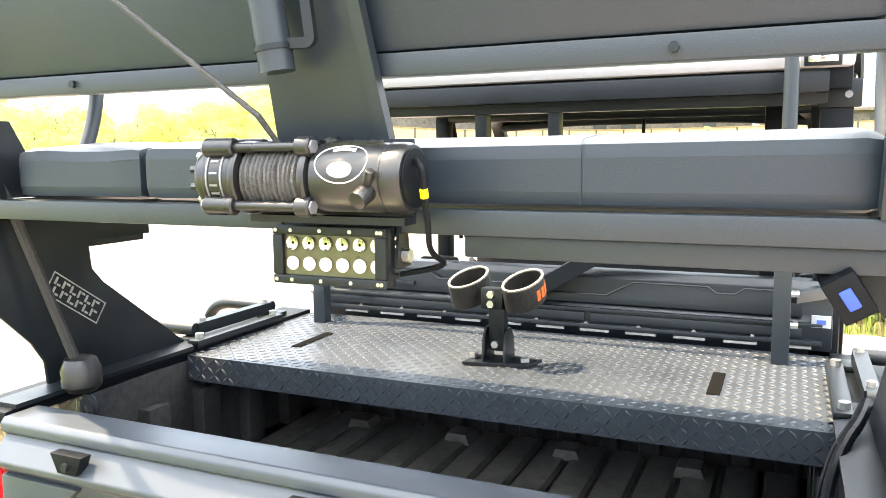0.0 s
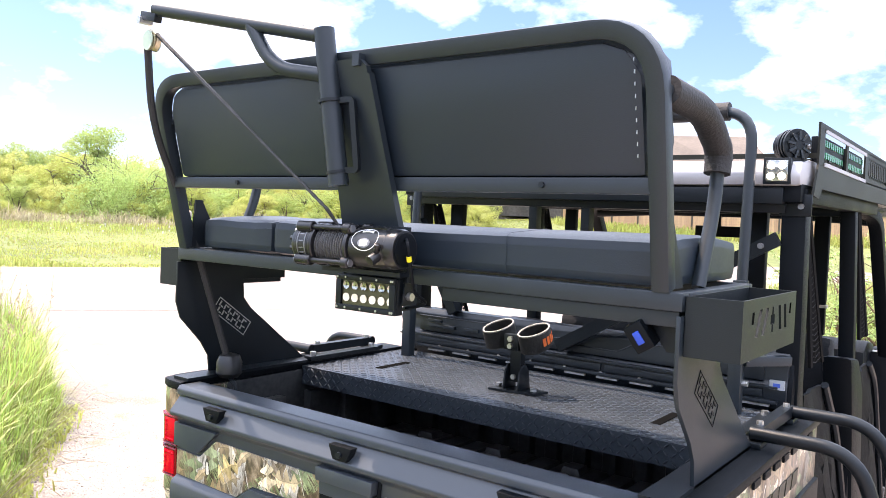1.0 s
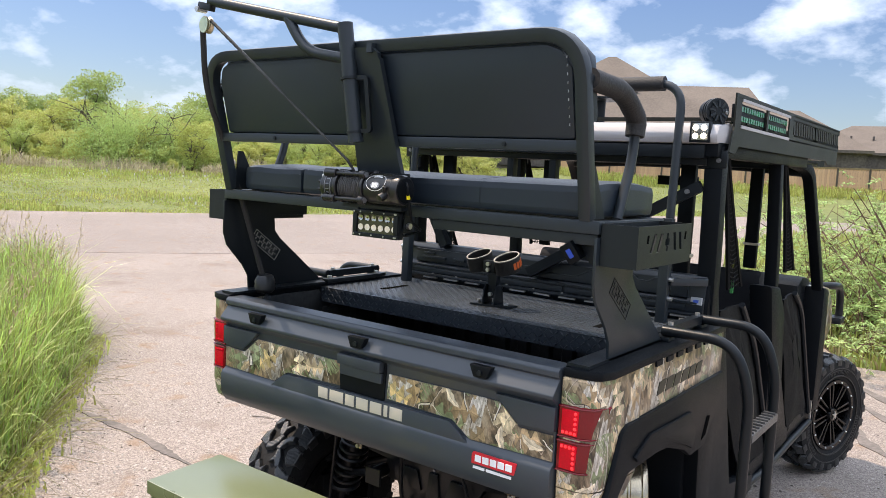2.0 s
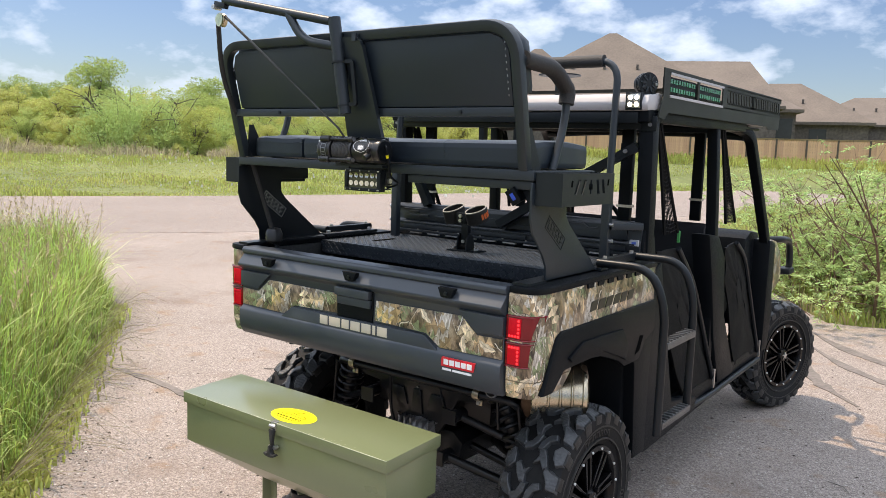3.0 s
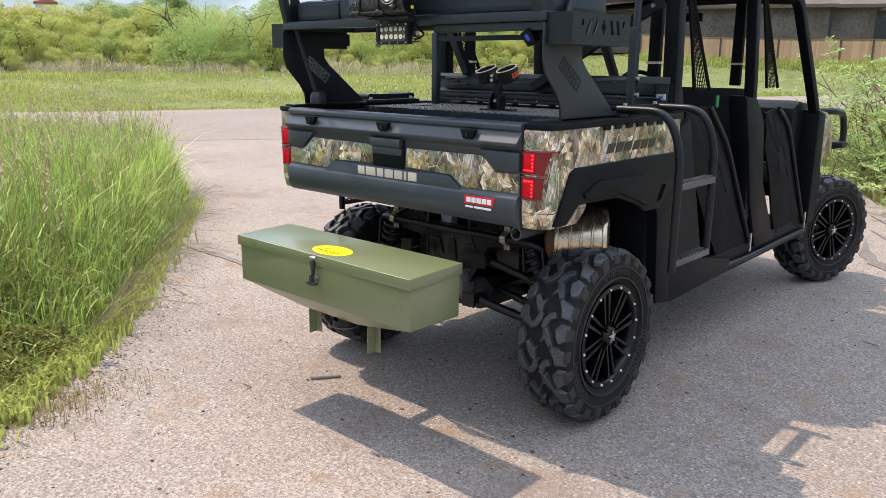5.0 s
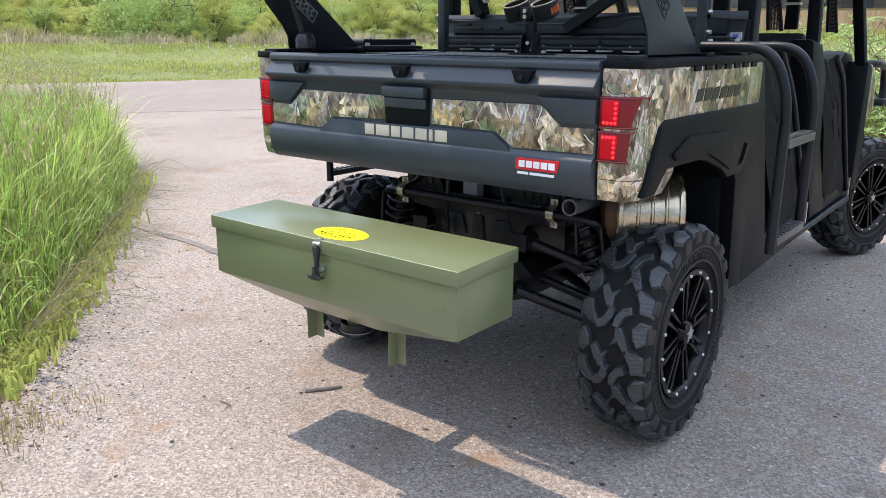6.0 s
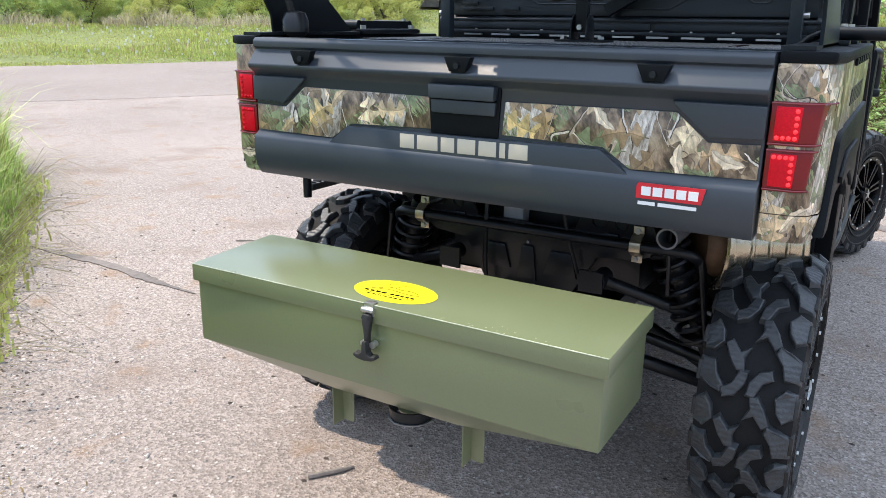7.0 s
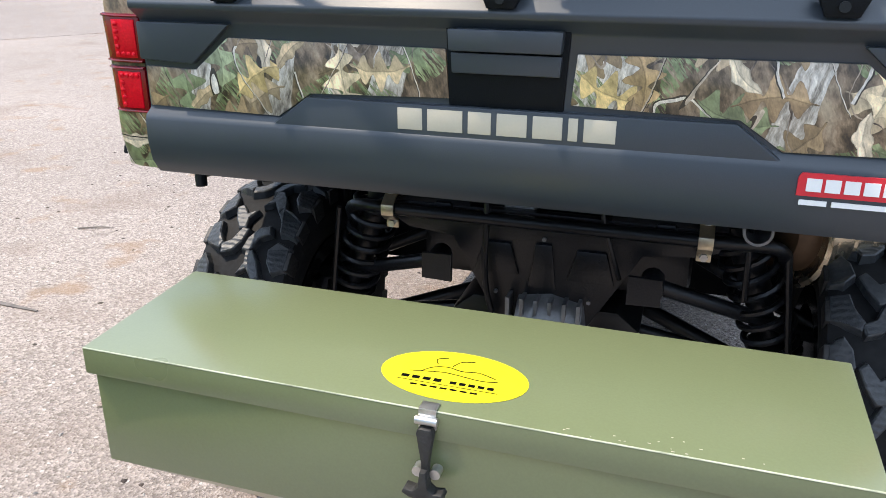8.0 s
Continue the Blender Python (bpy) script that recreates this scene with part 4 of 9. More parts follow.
for s in (-1, 1):
    bm = B()
    tube(bm, bent([(s * 0.66, 1.55, 0.395), (s * 0.69, 1.9, 0.40), (s * 0.69, 2.86, 0.415)], 0.1), 0.016, 12)
    part("nerf_bar", bm, STEEL, vehicle)
    bm = B()
    prism(bm, [(1.15, 0.345), (1.15, 0.47), (2.98, 0.50), (2.98, 0.40), (2.9, 0.375)], "x", s * 0.62, s * 0.675)
    part("rocker_panel", bm, DARKPLASTIC, vehicle, soft=0.012)
    # pillars
    for pts, r in (([(s * 0.65, 1.04, 0.95), (s * 0.652, 1.035, 1.35), (s * 0.648, 1.02, 1.80)], 0.032), ([(s * 0.66, 1.93, 0.6), (s * 0.655, 1.9, 1.3), (s * 0.64, 1.86, 1.80)], 0.026), ([(s * 0.66, 3.0, 1.0), (s * 0.655, 2.90, 1.18), (s * 0.645, 2.47, 1.77), (s * 0.6, 2.33, 1.80)], 0.026)):
        bm = B()
        tube(bm, bent(pts, 0.1), r, square=True)
        part("pillar", bm, DARKPLASTIC, vehicle, soft=0.008)
    bm = B()
    tube(bm, bent([(s * 0.645, 0.95, 1.79), (s * 0.645, 2.3, 1.80)], 0.1), 0.028, square=True)
    part("roof_beam", bm, DARKPLASTIC, vehicle, soft=0.006)
    # pillar feet: moulded door post covers
    bm = B()
    prism(bm, [(1.74, 1.26), (1.90, 1.24), (2.02, 1.12), (2.09, 0.80), (2.34, 0.44), (2.06, 0.44), (1.93, 0.70), (1.84, 1.0)], "x", s * 0.60, s * 0.70)
    part("door_post_cover", bm, DARKPLASTIC, vehicle, soft=0.02)
    bm = B()
    prism(bm, [(0.985, 0.95), (1.09, 0.93), (1.16, 1.10), (1.10, 1.30), (1.0, 1.33), (0.985, 1.25)], "x", s * 0.60, s * 0.675)
    part("rear_quarter", bm, DARKPLASTIC, vehicle, soft=0.015)
    bm = B()
    box(bm, (s * 0.612, 0.985, 1.725), (s * 0.694, 0.994, 1.785))
    bracket = part("pillar_bracket", bm, STEEL, vehicle, soft=0.006)
    bm = B()
    rod(bm, (s * 0.668, 0.978, 1.752), (s * 0.668, 0.9845, 1.752), 0.008, 8)
    part("bolt", bm, CASTGREY, bracket)
    bm = B()
    rod(bm, (s * 0.575, 0.958, 1.642), (s * 0.575, 0.97, 1.642), 0.008, 10)
    part("brace_bolt", bm, CASTGREY, vehicle)
    # front wing
    bm = B()
    prism(bm, [(2.94, 1.15), (3.10, 1.13), (3.22, 1.05), (3.27, 0.95), (3.27, 0.86), (3.12, 0.80), (3.0, 0.76), (2.93, 0.8)], "x", s * 0.50, s * 0.69)
    part("front_wing", bm, CAMO, vehicle, "camouflage front wing", soft=0.03)
    bm = B()
    prism(bm, [(2.90, 0.45), (2.90, 1.15), (3.03, 1.12), (3.04, 0.8), (3.08, 0.7), (3.02, 0.45)], "x", s * 0.52, s * 0.70)
    part("front_door_post", bm, DARKPLASTIC, vehicle, soft=0.02)
    # front side guard
    bm = B()
    tube(bm, bent([(s * 0.55, 3.1, 1.12), (s * 0.69, 3.2, 1.13), (s * 0.69, 3.40, 1.11), (s * 0.69, 3.46, 1.0), (s * 0.69, 3.46, 0.90), (s * 0.60, 3.46, 0.88)], 0.06), 0.021, 12)
    part("front_guard", bm, STEEL, vehicle)
    bm = B()
    box(bm, (s * 0.62, 3.36, 0.885), (s * 0.72, 3.48, 0.925))
    part("guard_foot", bm, STEEL, vehicle, soft=0.01)
bm = B()
prism(bm, [(3.0, 0.72), (3.0, 1.15), (3.3, 1.12), (3.56, 1.02), (3.62, 0.9), (3.62, 0.62), (3.45, 0.55)], "x", -0.50, 0.50)
part("bonnet", bm, CAMO, vehicle, "camouflage bonnet", soft=0.03)
bm = B()
prism(bm, [(2.72, 0.98), (2.74, 1.16), (2.84, 1.20), (3.02, 1.18), (3.02, 0.6), (2.85, 0.6)], "x", -0.6, 0.6)
part("dashboard", bm, DARKPLASTIC, vehicle, soft=0.03)
bm = B()
prism(bm, [(0.935, 1.805), (0.925, 1.835), (0.945, 1.868), (1.05, 1.882), (2.3, 1.885), (2.62, 1.86), (2.66, 1.84), (2.62, 1.815)], "x", -0.675, 0.675)
part("roof", bm, ROOFGREY, vehicle, "pale grey moulded roof", soft=0.012)
bm = B()
box(bm, (-0.66, 0.95, 1.790), (0.66, 2.6, 1.804))
part("roof_lining", bm, DARKPLASTIC, vehicle, soft=0.01)
for y, z in ((0.965, 1.778), (1.0, 1.755)):
    bm = B()
    tube(bm, [(-0.63, y, z), (0.63, y, z)], 0.022, square=True)
    part("rear_cross_bar", bm, STEEL, vehicle, soft=0.004)
for pts in ([(0.612, 1.0, 1.664), (0.30, 0.958, 1.481), (-0.02, 0.958, 1.292)], [(-0.63, 0.985, 1.67), (-0.45, 0.985, 1.35)]):
    bm = B()
    tube(bm, pts, 0.019, square=True)
    part("cage_brace", bm, STEEL, vehicle)
for x in (-0.17, 0.02):
    bm = B()
    box(bm, (x, 0.985, 1.62), (x + 0.03, 1.02, 1.80))
    part("cage_tab", bm, STEEL, vehicle, soft=0.004)
bm = B()
tube(bm, [(-0.63, 1.86, 1.77), (0.63, 1.86, 1.77)], 0.022, 10)
part("cage_cross_bar", bm, STEEL, vehicle)
bm = B()
tube(bm, bent([(-0.62, 2.45, 1.75), (-0.3, 2.5, 1.77), (0.3, 2.5, 1.77), (0.62, 2.45, 1.75)], 0.1), 0.022, 10)
part("cage_front_bar", bm, STEEL, vehicle)
bm = B()
tube(bm, [(0.0, 2.46, 1.77), (0.0, 2.46, 1.70)], 0.008, 8)
box(bm, (-0.11, 2.45, 1.655), (0.11, 2.475, 1.705))
part("rear_mirror", bm, DARKPLASTIC, vehicle, soft=0.008)
# seats
for y in (1.12, 2.02):
    bm = B()
    prism(bm, [(y, 0.72), (y + 0.0, 1.25), (y + 0.03, 1.29), (y + 0.10, 1.27), (y + 0.16, 0.88), (y + 0.50, 0.86), (y + 0.52, 0.74)], "x", -0.58, 0.58)
    part("bench_seat", bm, CLOTH, vehicle, "black bench seat", soft=0.03)
    bm = B()
    box(bm, (-0.55, y + 0.05, 0.47), (0.55, y + 0.45, 0.74))
    part("seat_base", bm, DARKPLASTIC, vehicle, soft=0.02)
bm = B()
ring = [(-0.33 + 0.17 * math.cos(a), 2.62 - 0.10 * math.sin(a), 1.22 + 0.14 * math.sin(a)) for a in [2 * math.pi * i / 28 for i in range(29)]]
tube(bm, ring, 0.014, 8, ends=False)
tube(bm, [(-0.33, 2.62, 1.22), (-0.33, 2.75, 1.12)], 0.02, 8)
part("steering_wheel", bm, DARKPLASTIC, vehicle)
# belts with buckles
for s in (-1, 1):
    for y in (1.08, 1.98):
        bm = B()
        prism(bm, [(s * 0.505, 1.30), (s * 0.505, 1.76), (s * 0.56, 1.78), (s * 0.56, 1.30)], "y", y, y + 0.03)
        guide = part("belt_guide", bm, DARKPLASTIC, vehicle, soft=0.006)
        bm = B()
        box(bm, (s * 0.50, y - 0.004, 1.405), (s * 0.565, y + 0.034, 1.416))
        part("belt_buckle", bm, BEIGE, guide, "pale belt tag")
    # drawn-up door nets: an edge strap on each side of a coarse mesh
    for y0, y1 in ((1.10, 1.30), (1.95, 2.16)):
        def net(f, e):
            """f down the net, e across it."""
            return Vector((s * (0.655 + 0.012 * f), y0 + (y1 - y0) * f + (e - 0.5) * (0.03 + 0.13 * f ** 1.5), 1.79 - 0.50 * f))
        for e in (0.0, 1.0):
            bm = B()
            tube(bm, [net(k / 8, e) for k in range(9)], 0.0085, 6)
            part("net_strap", bm, WEBBING, vehicle, "black webbing edge of a door net")
        bm = B()
        for k in range(26):
            f = 0.12 + k * 0.034
            tube(bm, [net(f, 0), net(f + 0.02, 0.5), net(f, 1)], 0.0022, 4)
        for k in range(1, 8):
            tube(bm, [net(0.12 + q * 0.11, k / 8) for q in range(9)], 0.0022, 4)
        tagged(part("net_mesh", bm, WEBBING, vehicle, "coarse black net"), kind="stuff")
    if s > 0:
        bm = B()
        box(bm, (0.492, 1.862, 1.19), (0.505, 1.878, 1.25))
        part("belt_tag", bm, GREENTAG, vehicle, "bright green belt tag", soft=0.003)
    # fabric half doors: a slack sheet in a bent bar
    for outline in ([(1.14, 1.22), (1.36, 1.22), (1.60, 1.03), (2.0, 0.48), (1.60, 0.48), (1.22, 0.95)], [(2.10, 1.16), (2.24, 1.18), (2.42, 1.09), (2.86, 0.46), (2.42, 0.46), (2.14, 0.98)]):
        bm = B()
        cy, cz = sum(p[0] for p in outline) / 6, sum(p[1] for p in outline) / 6
        rings_ = []
        for k, f in enumerate((1.0, 0.8, 0.55, 0.3)):
            ring = []
            for i in range(24):
                q = i / 24 * 6
                p0, p1 = outline[int(q)], outline[(int(q) + 1) % 6]
                yy, zz = p0[0] + (p1[0] - p0[0]) * (q % 1), p0[1] + (p1[1] - p0[1]) * (q % 1)
                sag = 0.022 * (1 - f) + 0.005 * math.sin(i * 2.1 + k)
                ring.append(bm.verts.new((s * (0.672 + sag), cy + (yy - cy) * f, cz + (zz - cz) * f)))
            rings_.append(ring)
        for ra, rb in zip(rings_, rings_[1:]):
            for i in range(24):
                bm.faces.new((ra[i], ra[(i + 1) % 24], rb[(i + 1) % 24], rb[i]))
        bm.faces.new(rings_[-1])
        bmesh.ops.recalc_face_normals(bm, faces=bm.faces)
        bmesh.ops.solidify(bm, geom=bm.faces[:], thickness=0.01)
        door = part("door_panel", bm, WEBBING, vehicle, "black fabric half door")
        bm = B()
        tube(bm, bent([(s * 0.685, outline[1][0], outline[1][1]), (s * 0.685, outline[2][0], outline[2][1]), (s * 0.685, outline[3][0], outline[3][1])], 0.1), 0.012, 8)
        part("door_bar", bm, STEEL, door)
        bm = B()
        box(bm, (s * 0.690, outline[3][0] - 0.012, 0.43), (s * 0.698, outline[3][0] + 0.004, 0.53))
        part("door_clip", bm, SILVER, door, "bright door clip")

# chassis under the bed
bm = B()
prism(bm, [(-0.36, 0.705), (-0.30, 0.715), (0.32, 0.715), (0.38, 0.705), (0.38, 0.68), (0.30, 0.655), (0.20, 0.645), (0.10, 0.47), (-0.10, 0.47), (-0.20, 0.645), (-0.30, 0.655), (-0.36, 0.69)], "y", 0.37, 0.395)
rear_plate = part("rear_frame_plate", bm, CHASSIS, vehicle, "black pressed rear frame plate", soft=0.004)
for x, z, w, h in ((-0.1, 0.61, 0.05, 0.035), (0.0, 0.60, 0.03, 0.05), (0.1, 0.61, 0.05, 0.035), (-0.22, 0.70, 0.03, 0.02), (0.24, 0.70, 0.03, 0.02)):
    bm = B()
    prism(bm, [(x - w, z - h), (x - w * 0.6, z + h), (x + w * 0.6, z + h), (x + w, z - h)], "y", 0.362, 0.371)
    part("pressing", bm, CHASSIS, rear_plate, soft=0.004)
for x, z in ((0.0, 0.66), (0.0, 0.63), (-0.27, 0.69), (-0.18, 0.69), (0.2, 0.69), (0.28, 0.69), (-0.10, 0.53), (0.10, 0.53)):
    bm = B()
    rod(bm, (x, 0.364, z), (x, 0.372, z), 0.0045, 8)
    part("bolt", bm, CASTGREY, rear_plate)
bm = B()
tube(bm, bent([(-0.46, 0.46, 0.60), (-0.44, 0.36, 0.70), (-0.33, 0.335, 0.705), (0.33, 0.335, 0.705), (0.46, 0.36, 0.70), (0.48, 0.46, 0.60)], 0.05), 0.014, 10)
part("sway_bar", bm, CHASSIS, vehicle)
for x in (-0.33, 0.315):
    bm = B()
    pts = [(y_, 0.705 + (z_ - 0.705) * 0.72) for y_, z_ in ((0.352, 0.663), (0.336, 0.668), (0.317, 0.688), (0.315, 0.705), (0.317, 0.722), (0.336, 0.742), (0.352, 0.748), (0.352, 0.743), (0.338, 0.737), (0.321, 0.72), (0.319, 0.705), (0.321, 0.69), (0.338, 0.673), (0.352, 0.668))]
    prism(bm, pts, "x", x - 0.014, x + 0.014)
    clamp = part("bar_clamp", bm, BRASS, vehicle, "yellow zinc bar clamp", soft=0.001)
    for z in (0.668, 0.742):
        bm = B()
        box(bm, (x - 0.014, 0.348, z - 0.011), (x + 0.014, 0.353, z + 0.011))
        part("clamp_ear", bm, BRASS, clamp, soft=0.002)
        bm = B()
        rod(bm, (x, 0.338, z), (x, 0.349, z), 0.008, 6)
        part("bolt", bm, SILVER, clamp)
for pts, r_ in (([(-0.02, 0.45, 0.83), (0.0, 0.40, 0.80), (0.10, 0.39, 0.80), (0.22, 0.42, 0.79)], 0.012), ([(-0.28, 0.36, 0.80), (-0.2, 0.35, 0.785), (-0.02, 0.355, 0.79), (0.26, 0.36, 0.775)], 0.006), ([(0.10, 0.35, 0.82), (0.12, 0.34, 0.72), (0.16, 0.345, 0.60)], 0.005), ([(0.39, 0.37, 0.80), (0.395, 0.35, 0.70), (0.40, 0.36, 0.58)], 0.006), ([(-0.24, 0.36, 0.83), (-0.26, 0.35, 0.76), (-0.38, 0.38, 0.70)], 0.007)):
    bm = B()
    tube(bm, bent(pts, 0.05), r_, 8)
    part("hose", bm, CHASSIS, vehicle, "black rubber hose")
for x, z, r_ in ((-0.29, 0.75, 0.014), (-0.23, 0.75, 0.014), (0.20, 0.75, 0.018), (0.26, 0.745, 0.013), (0.31, 0.75, 0.013)):
    bm = B()
    lathe(bm, [(r_, 0.0), (r_ + 0.005, 0.0), (r_ + 0.005, 0.008), (r_, 0.008)], (x, 0.366, z), "y", 16, True)
    part("frame_hole", bm, CHASSIS, rear_plate)
bm = B()
prism(bm, [(-0.35, 0.712), (-0.33, 0.80), (-0.20, 0.80), (-0.16, 0.712)], "y", 0.372, 0.38)
part("rear_ear", bm, CHASSIS, rear_plate, soft=0.004)
bm = B()
prism(bm, [(0.13, 0.712), (0.17, 0.80), (0.33, 0.80), (0.36, 0.712)], "y", 0.372, 0.38)
part("rear_ear", bm, CHASSIS, rear_plate, soft=0.004)
for s in (-1, 1):
    bm = B()
    box(bm, (s * 0.26, 0.40, 0.70), (s * 0.34, 0.95, 0.84))
    part("frame_rail", bm, CHASSIS, vehicle, soft=0.01)
bm = B()
box(bm, (-0.30, 0.46, 0.52), (0.30, 0.86, 0.84))
part("engine_block", bm, CHASSIS, vehicle, soft=0.03)
bm = B()
prism(bm, [(-0.19, 0.37), (-0.13, 0.35), (0.13, 0.35), (0.19, 0.37), (0.21, 0.46), (0.16, 0.50), (-0.16, 0.50), (-0.21, 0.46)], "y", 0.40, 1.0)
part("lower_frame", bm, CHASSIS, vehicle, "black welded lower frame", soft=0.012)
for s in (-1, 1):
    for y0 in (0.34, 0.66):
        for z_, x_ in ((0.42, 0.17), (0.60, 0.225)):
            bm = B()
            rod(bm, (s * x_, y0 - 0.035, z_), (s * x_, y0 + 0.035, z_), 0.024, 12)
            part("arm_bush", bm, CHASSIS, vehicle)
            bm = B()
            prism(bm, [(s * (x_ - 0.045), z_ - 0.03), (s * (x_ + 0.02), z_ - 0.028), (s * (x_ + 0.02), z_ + 0.028), (s * (x_ - 0.045), z_ + 0.03)], "y", y0 - 0.045, y0 - 0.036)
            part("arm_tab", bm, CHASSIS, vehicle)
bm = B()
box(bm, (-0.095, 0.395, 0.67), (-0.03, 0.44, 0.79))
part("breather_box", bm, ROOFGREY, vehicle, "pale plastic breather box", soft=0.008)
bm = B()
lathe(bm, [(0.02, -0.08), (0.075, -0.07), (0.085, 0.0), (0.07, 0.07), (0.02, 0.08)], (0.02, 0.40, 0.46), "x", 20)
diff = part("differential", bm, CASTGREY, vehicle, "grey cast differential", soft=0.003)
for i in range(6):
    bm = B()
    box(bm, (-0.07 + i * 0.03, 0.33, 0.46), (-0.062 + i * 0.03, 0.42, 0.535))
    part("cast_fin", bm, CASTGREY, diff)
bm = B()
tube(bm, bent([(-0.12, 0.36, 0.86), (-0.115, 0.33, 0.72), (-0.12, 0.34, 0.56), (-0.10, 0.35, 0.47)], 0.06), 0.007, 8)
part("breather_hose", bm, CHASSIS, vehicle)
for s in (-1, 1):
    # spring and shock
    top, foot = Vector((s * 0.37, 0.40, 0.73)), Vector((s * 0.50, 0.45, 0.40))
    bm = B()
    tube(bm, [top, top.lerp(foot, 0.55)], 0.03, 14)
    tube(bm, [top.lerp(foot, 0.5), foot], 0.018, 12)
    shock = part("shock_absorber", bm, CHASSIS, vehicle)
    bm = B()
    axis_v = (foot - top).normalized()
    sa = axis_v.cross(Vector((0, 1, 0))).normalized()
    sb = axis_v.cross(sa)
    coil = [top.lerp(foot, 0.08 + 0.75 * i / 130) + (sa * math.cos(i * 0.36) + sb * math.sin(i * 0.36)) * 0.052 for i in range(131)]
    tube(bm, coil, 0.0075, 7)
    part("coil_spring", bm, CHASSIS, shock)
    bm = B()
    lathe(bm, [(0.03, -0.012), (0.057, -0.006), (0.057, 0.006), (0.03, 0.012)], top.lerp(foot, 0.84), "z", 20)
    part("spring_seat", bm, CHASSIS, shock)
    for y0, y1 in ((0.34, 0.47), (0.66, 0.50)):
        bm = B()
        tube(bm, [(s * 0.17, y0, 0.42), (s * 0.60, y1, 0.30)], 0.019, 10)
        part("lower_arm", bm, CHASSIS, vehicle)
        bm = B()
        tube(bm, [(s * 0.225, y0, 0.60), (s * 0.58, y1, 0.47)], 0.016, 10)
        part("upper_arm", bm, CHASSIS, vehicle)
    bm = B()
    rod(bm, (s * 0.15, 0.48, 0.44), (s * 0.62, 0.48, 0.35), 0.016, 12)
    part("axle_shaft", bm, CHASSIS, vehicle)
    bm = B()
    rod(bm, (s * 0.47, 0.38, 0.68), (s * 0.52, 0.40, 0.33), 0.007, 8)
    part("sway_link", bm, CHASSIS, vehicle)
    bm = B()
    box(bm, (s * 0.55, 0.40, 0.27), (s * 0.62, 0.56, 0.48))
    part("hub_carrier", bm, CHASSIS, vehicle, soft=0.02)
    bm = B()
    tube(bm, [(s * 0.16, 3.35, 0.42), (s * 0.60, 3.35, 0.30)], 0.02, 10)
    part("front_arm", bm, CHASSIS, vehicle)
# silencer and tail pipe
def across(bm):
    """Turn a shape made along x to lie slantwise across the chassis."""
    bmesh.ops.transform(bm, matrix=Matrix.Translation((0.472, 0.478, 0.715)) @ Matrix.Rotation(math.atan2(0.53, 0.85), 4, "Z"), verts=bm.verts)
    return bm


bm = B()
prof = [(0.09, 0.0), (0.122, 0.002), (0.128, 0.010)]
for i in range(4):
    h = 0.018 + i * 0.043
    prof += [(0.1285, h), (0.1285, h + 0.030), (0.1325, h + 0.034), (0.1325, h + 0.039)]
prof += [(0.128, 0.196), (0.09, 0.206)]
lathe(bm, prof, (0, 0, 0), "x", 56)
silencer = part("silencer", across(bm), HEATSTEEL, vehicle, "banded heat-tinted steel silencer")
bm = B()
lathe(bm, [(0.126, 0.012), (0.133, 0.008), (0.134, -0.004), (0.126, -0.009), (0.116, -0.004), (0.114, 0.006)], (0, 0, 0), "x", 56, True)
part("silencer_rim", across(bm), HEATSTEEL, silencer, "bright rolled end rim of the silencer")
bm = B()
lathe(bm, [(0.0, -0.050), (0.060, -0.049), (0.086, -0.042), (0.098, -0.026), (0.100, 0.004)], (0, 0, 0), "x", 48)
part("silencer_end", across(bm), RUSTSTEEL, silencer, "rust-brown dished end of the silencer")
bm = B()
lathe(bm, [(0.022, 0.0), (0.027, 0.0), (0.027, 0.22), (0.022, 0.22)], (0.401, 0.294, 0.746), "y", 24, True)
part("tail_pipe", bm, CASTGREY, vehicle, "dull steel tail pipe")
bm = B()
box(bm, (-0.46, 0.30, 0.822), (-0.43, 0.36, 0.848))
part("bed_hook", bm, STEEL, vehicle, soft=0.004)
# inner wheel arch liners
for s in (-1, 1):
    bm = B()
    prism(bm, [(0.10, 0.915), (0.10, 0.93), (0.98, 0.93), (0.98, 0.40), (0.86, 0.40), (0.82, 0.80), (0.74, 0.90)], "x", s * 0.50, s * 0.735)
    part("arch_liner", bm, DARKPLASTIC, vehicle, soft=0.01)
# receiver hitch
bm = B()
box(bm, (-0.03, 0.02, 0.43), (0.03, 0.50, 0.49))
part("hitch_receiver", bm, STEEL, vehicle, soft=0.004)


# wheels
TREAD_SHAPES = (
    [(0.112, -0.028), (0.112, 0.016), (0.084, 0.030), (0.060, 0.038), (0.054, 0.022), (0.072, -0.002), (0.080, -0.028)],
    [(0.112, -0.020), (0.112, 0.028), (0.088, 0.034), (0.068, 0.014), (0.074, -0.014), (0.090, -0.034)],
    [(0.001, -0.046), (0.020, -0.048), (0.035, -0.017), (0.058, -0.005), (0.051, 0.016), (0.025, 0.008), (0.006, -0.018)],
    [(0.003, -0.014), (0.026, -0.001), (0.048, -0.026), (0.062, -0.014), (0.048, 0.016), (0.030, 0.040), (0.012, 0.037), (0.016, 0.012)],
)


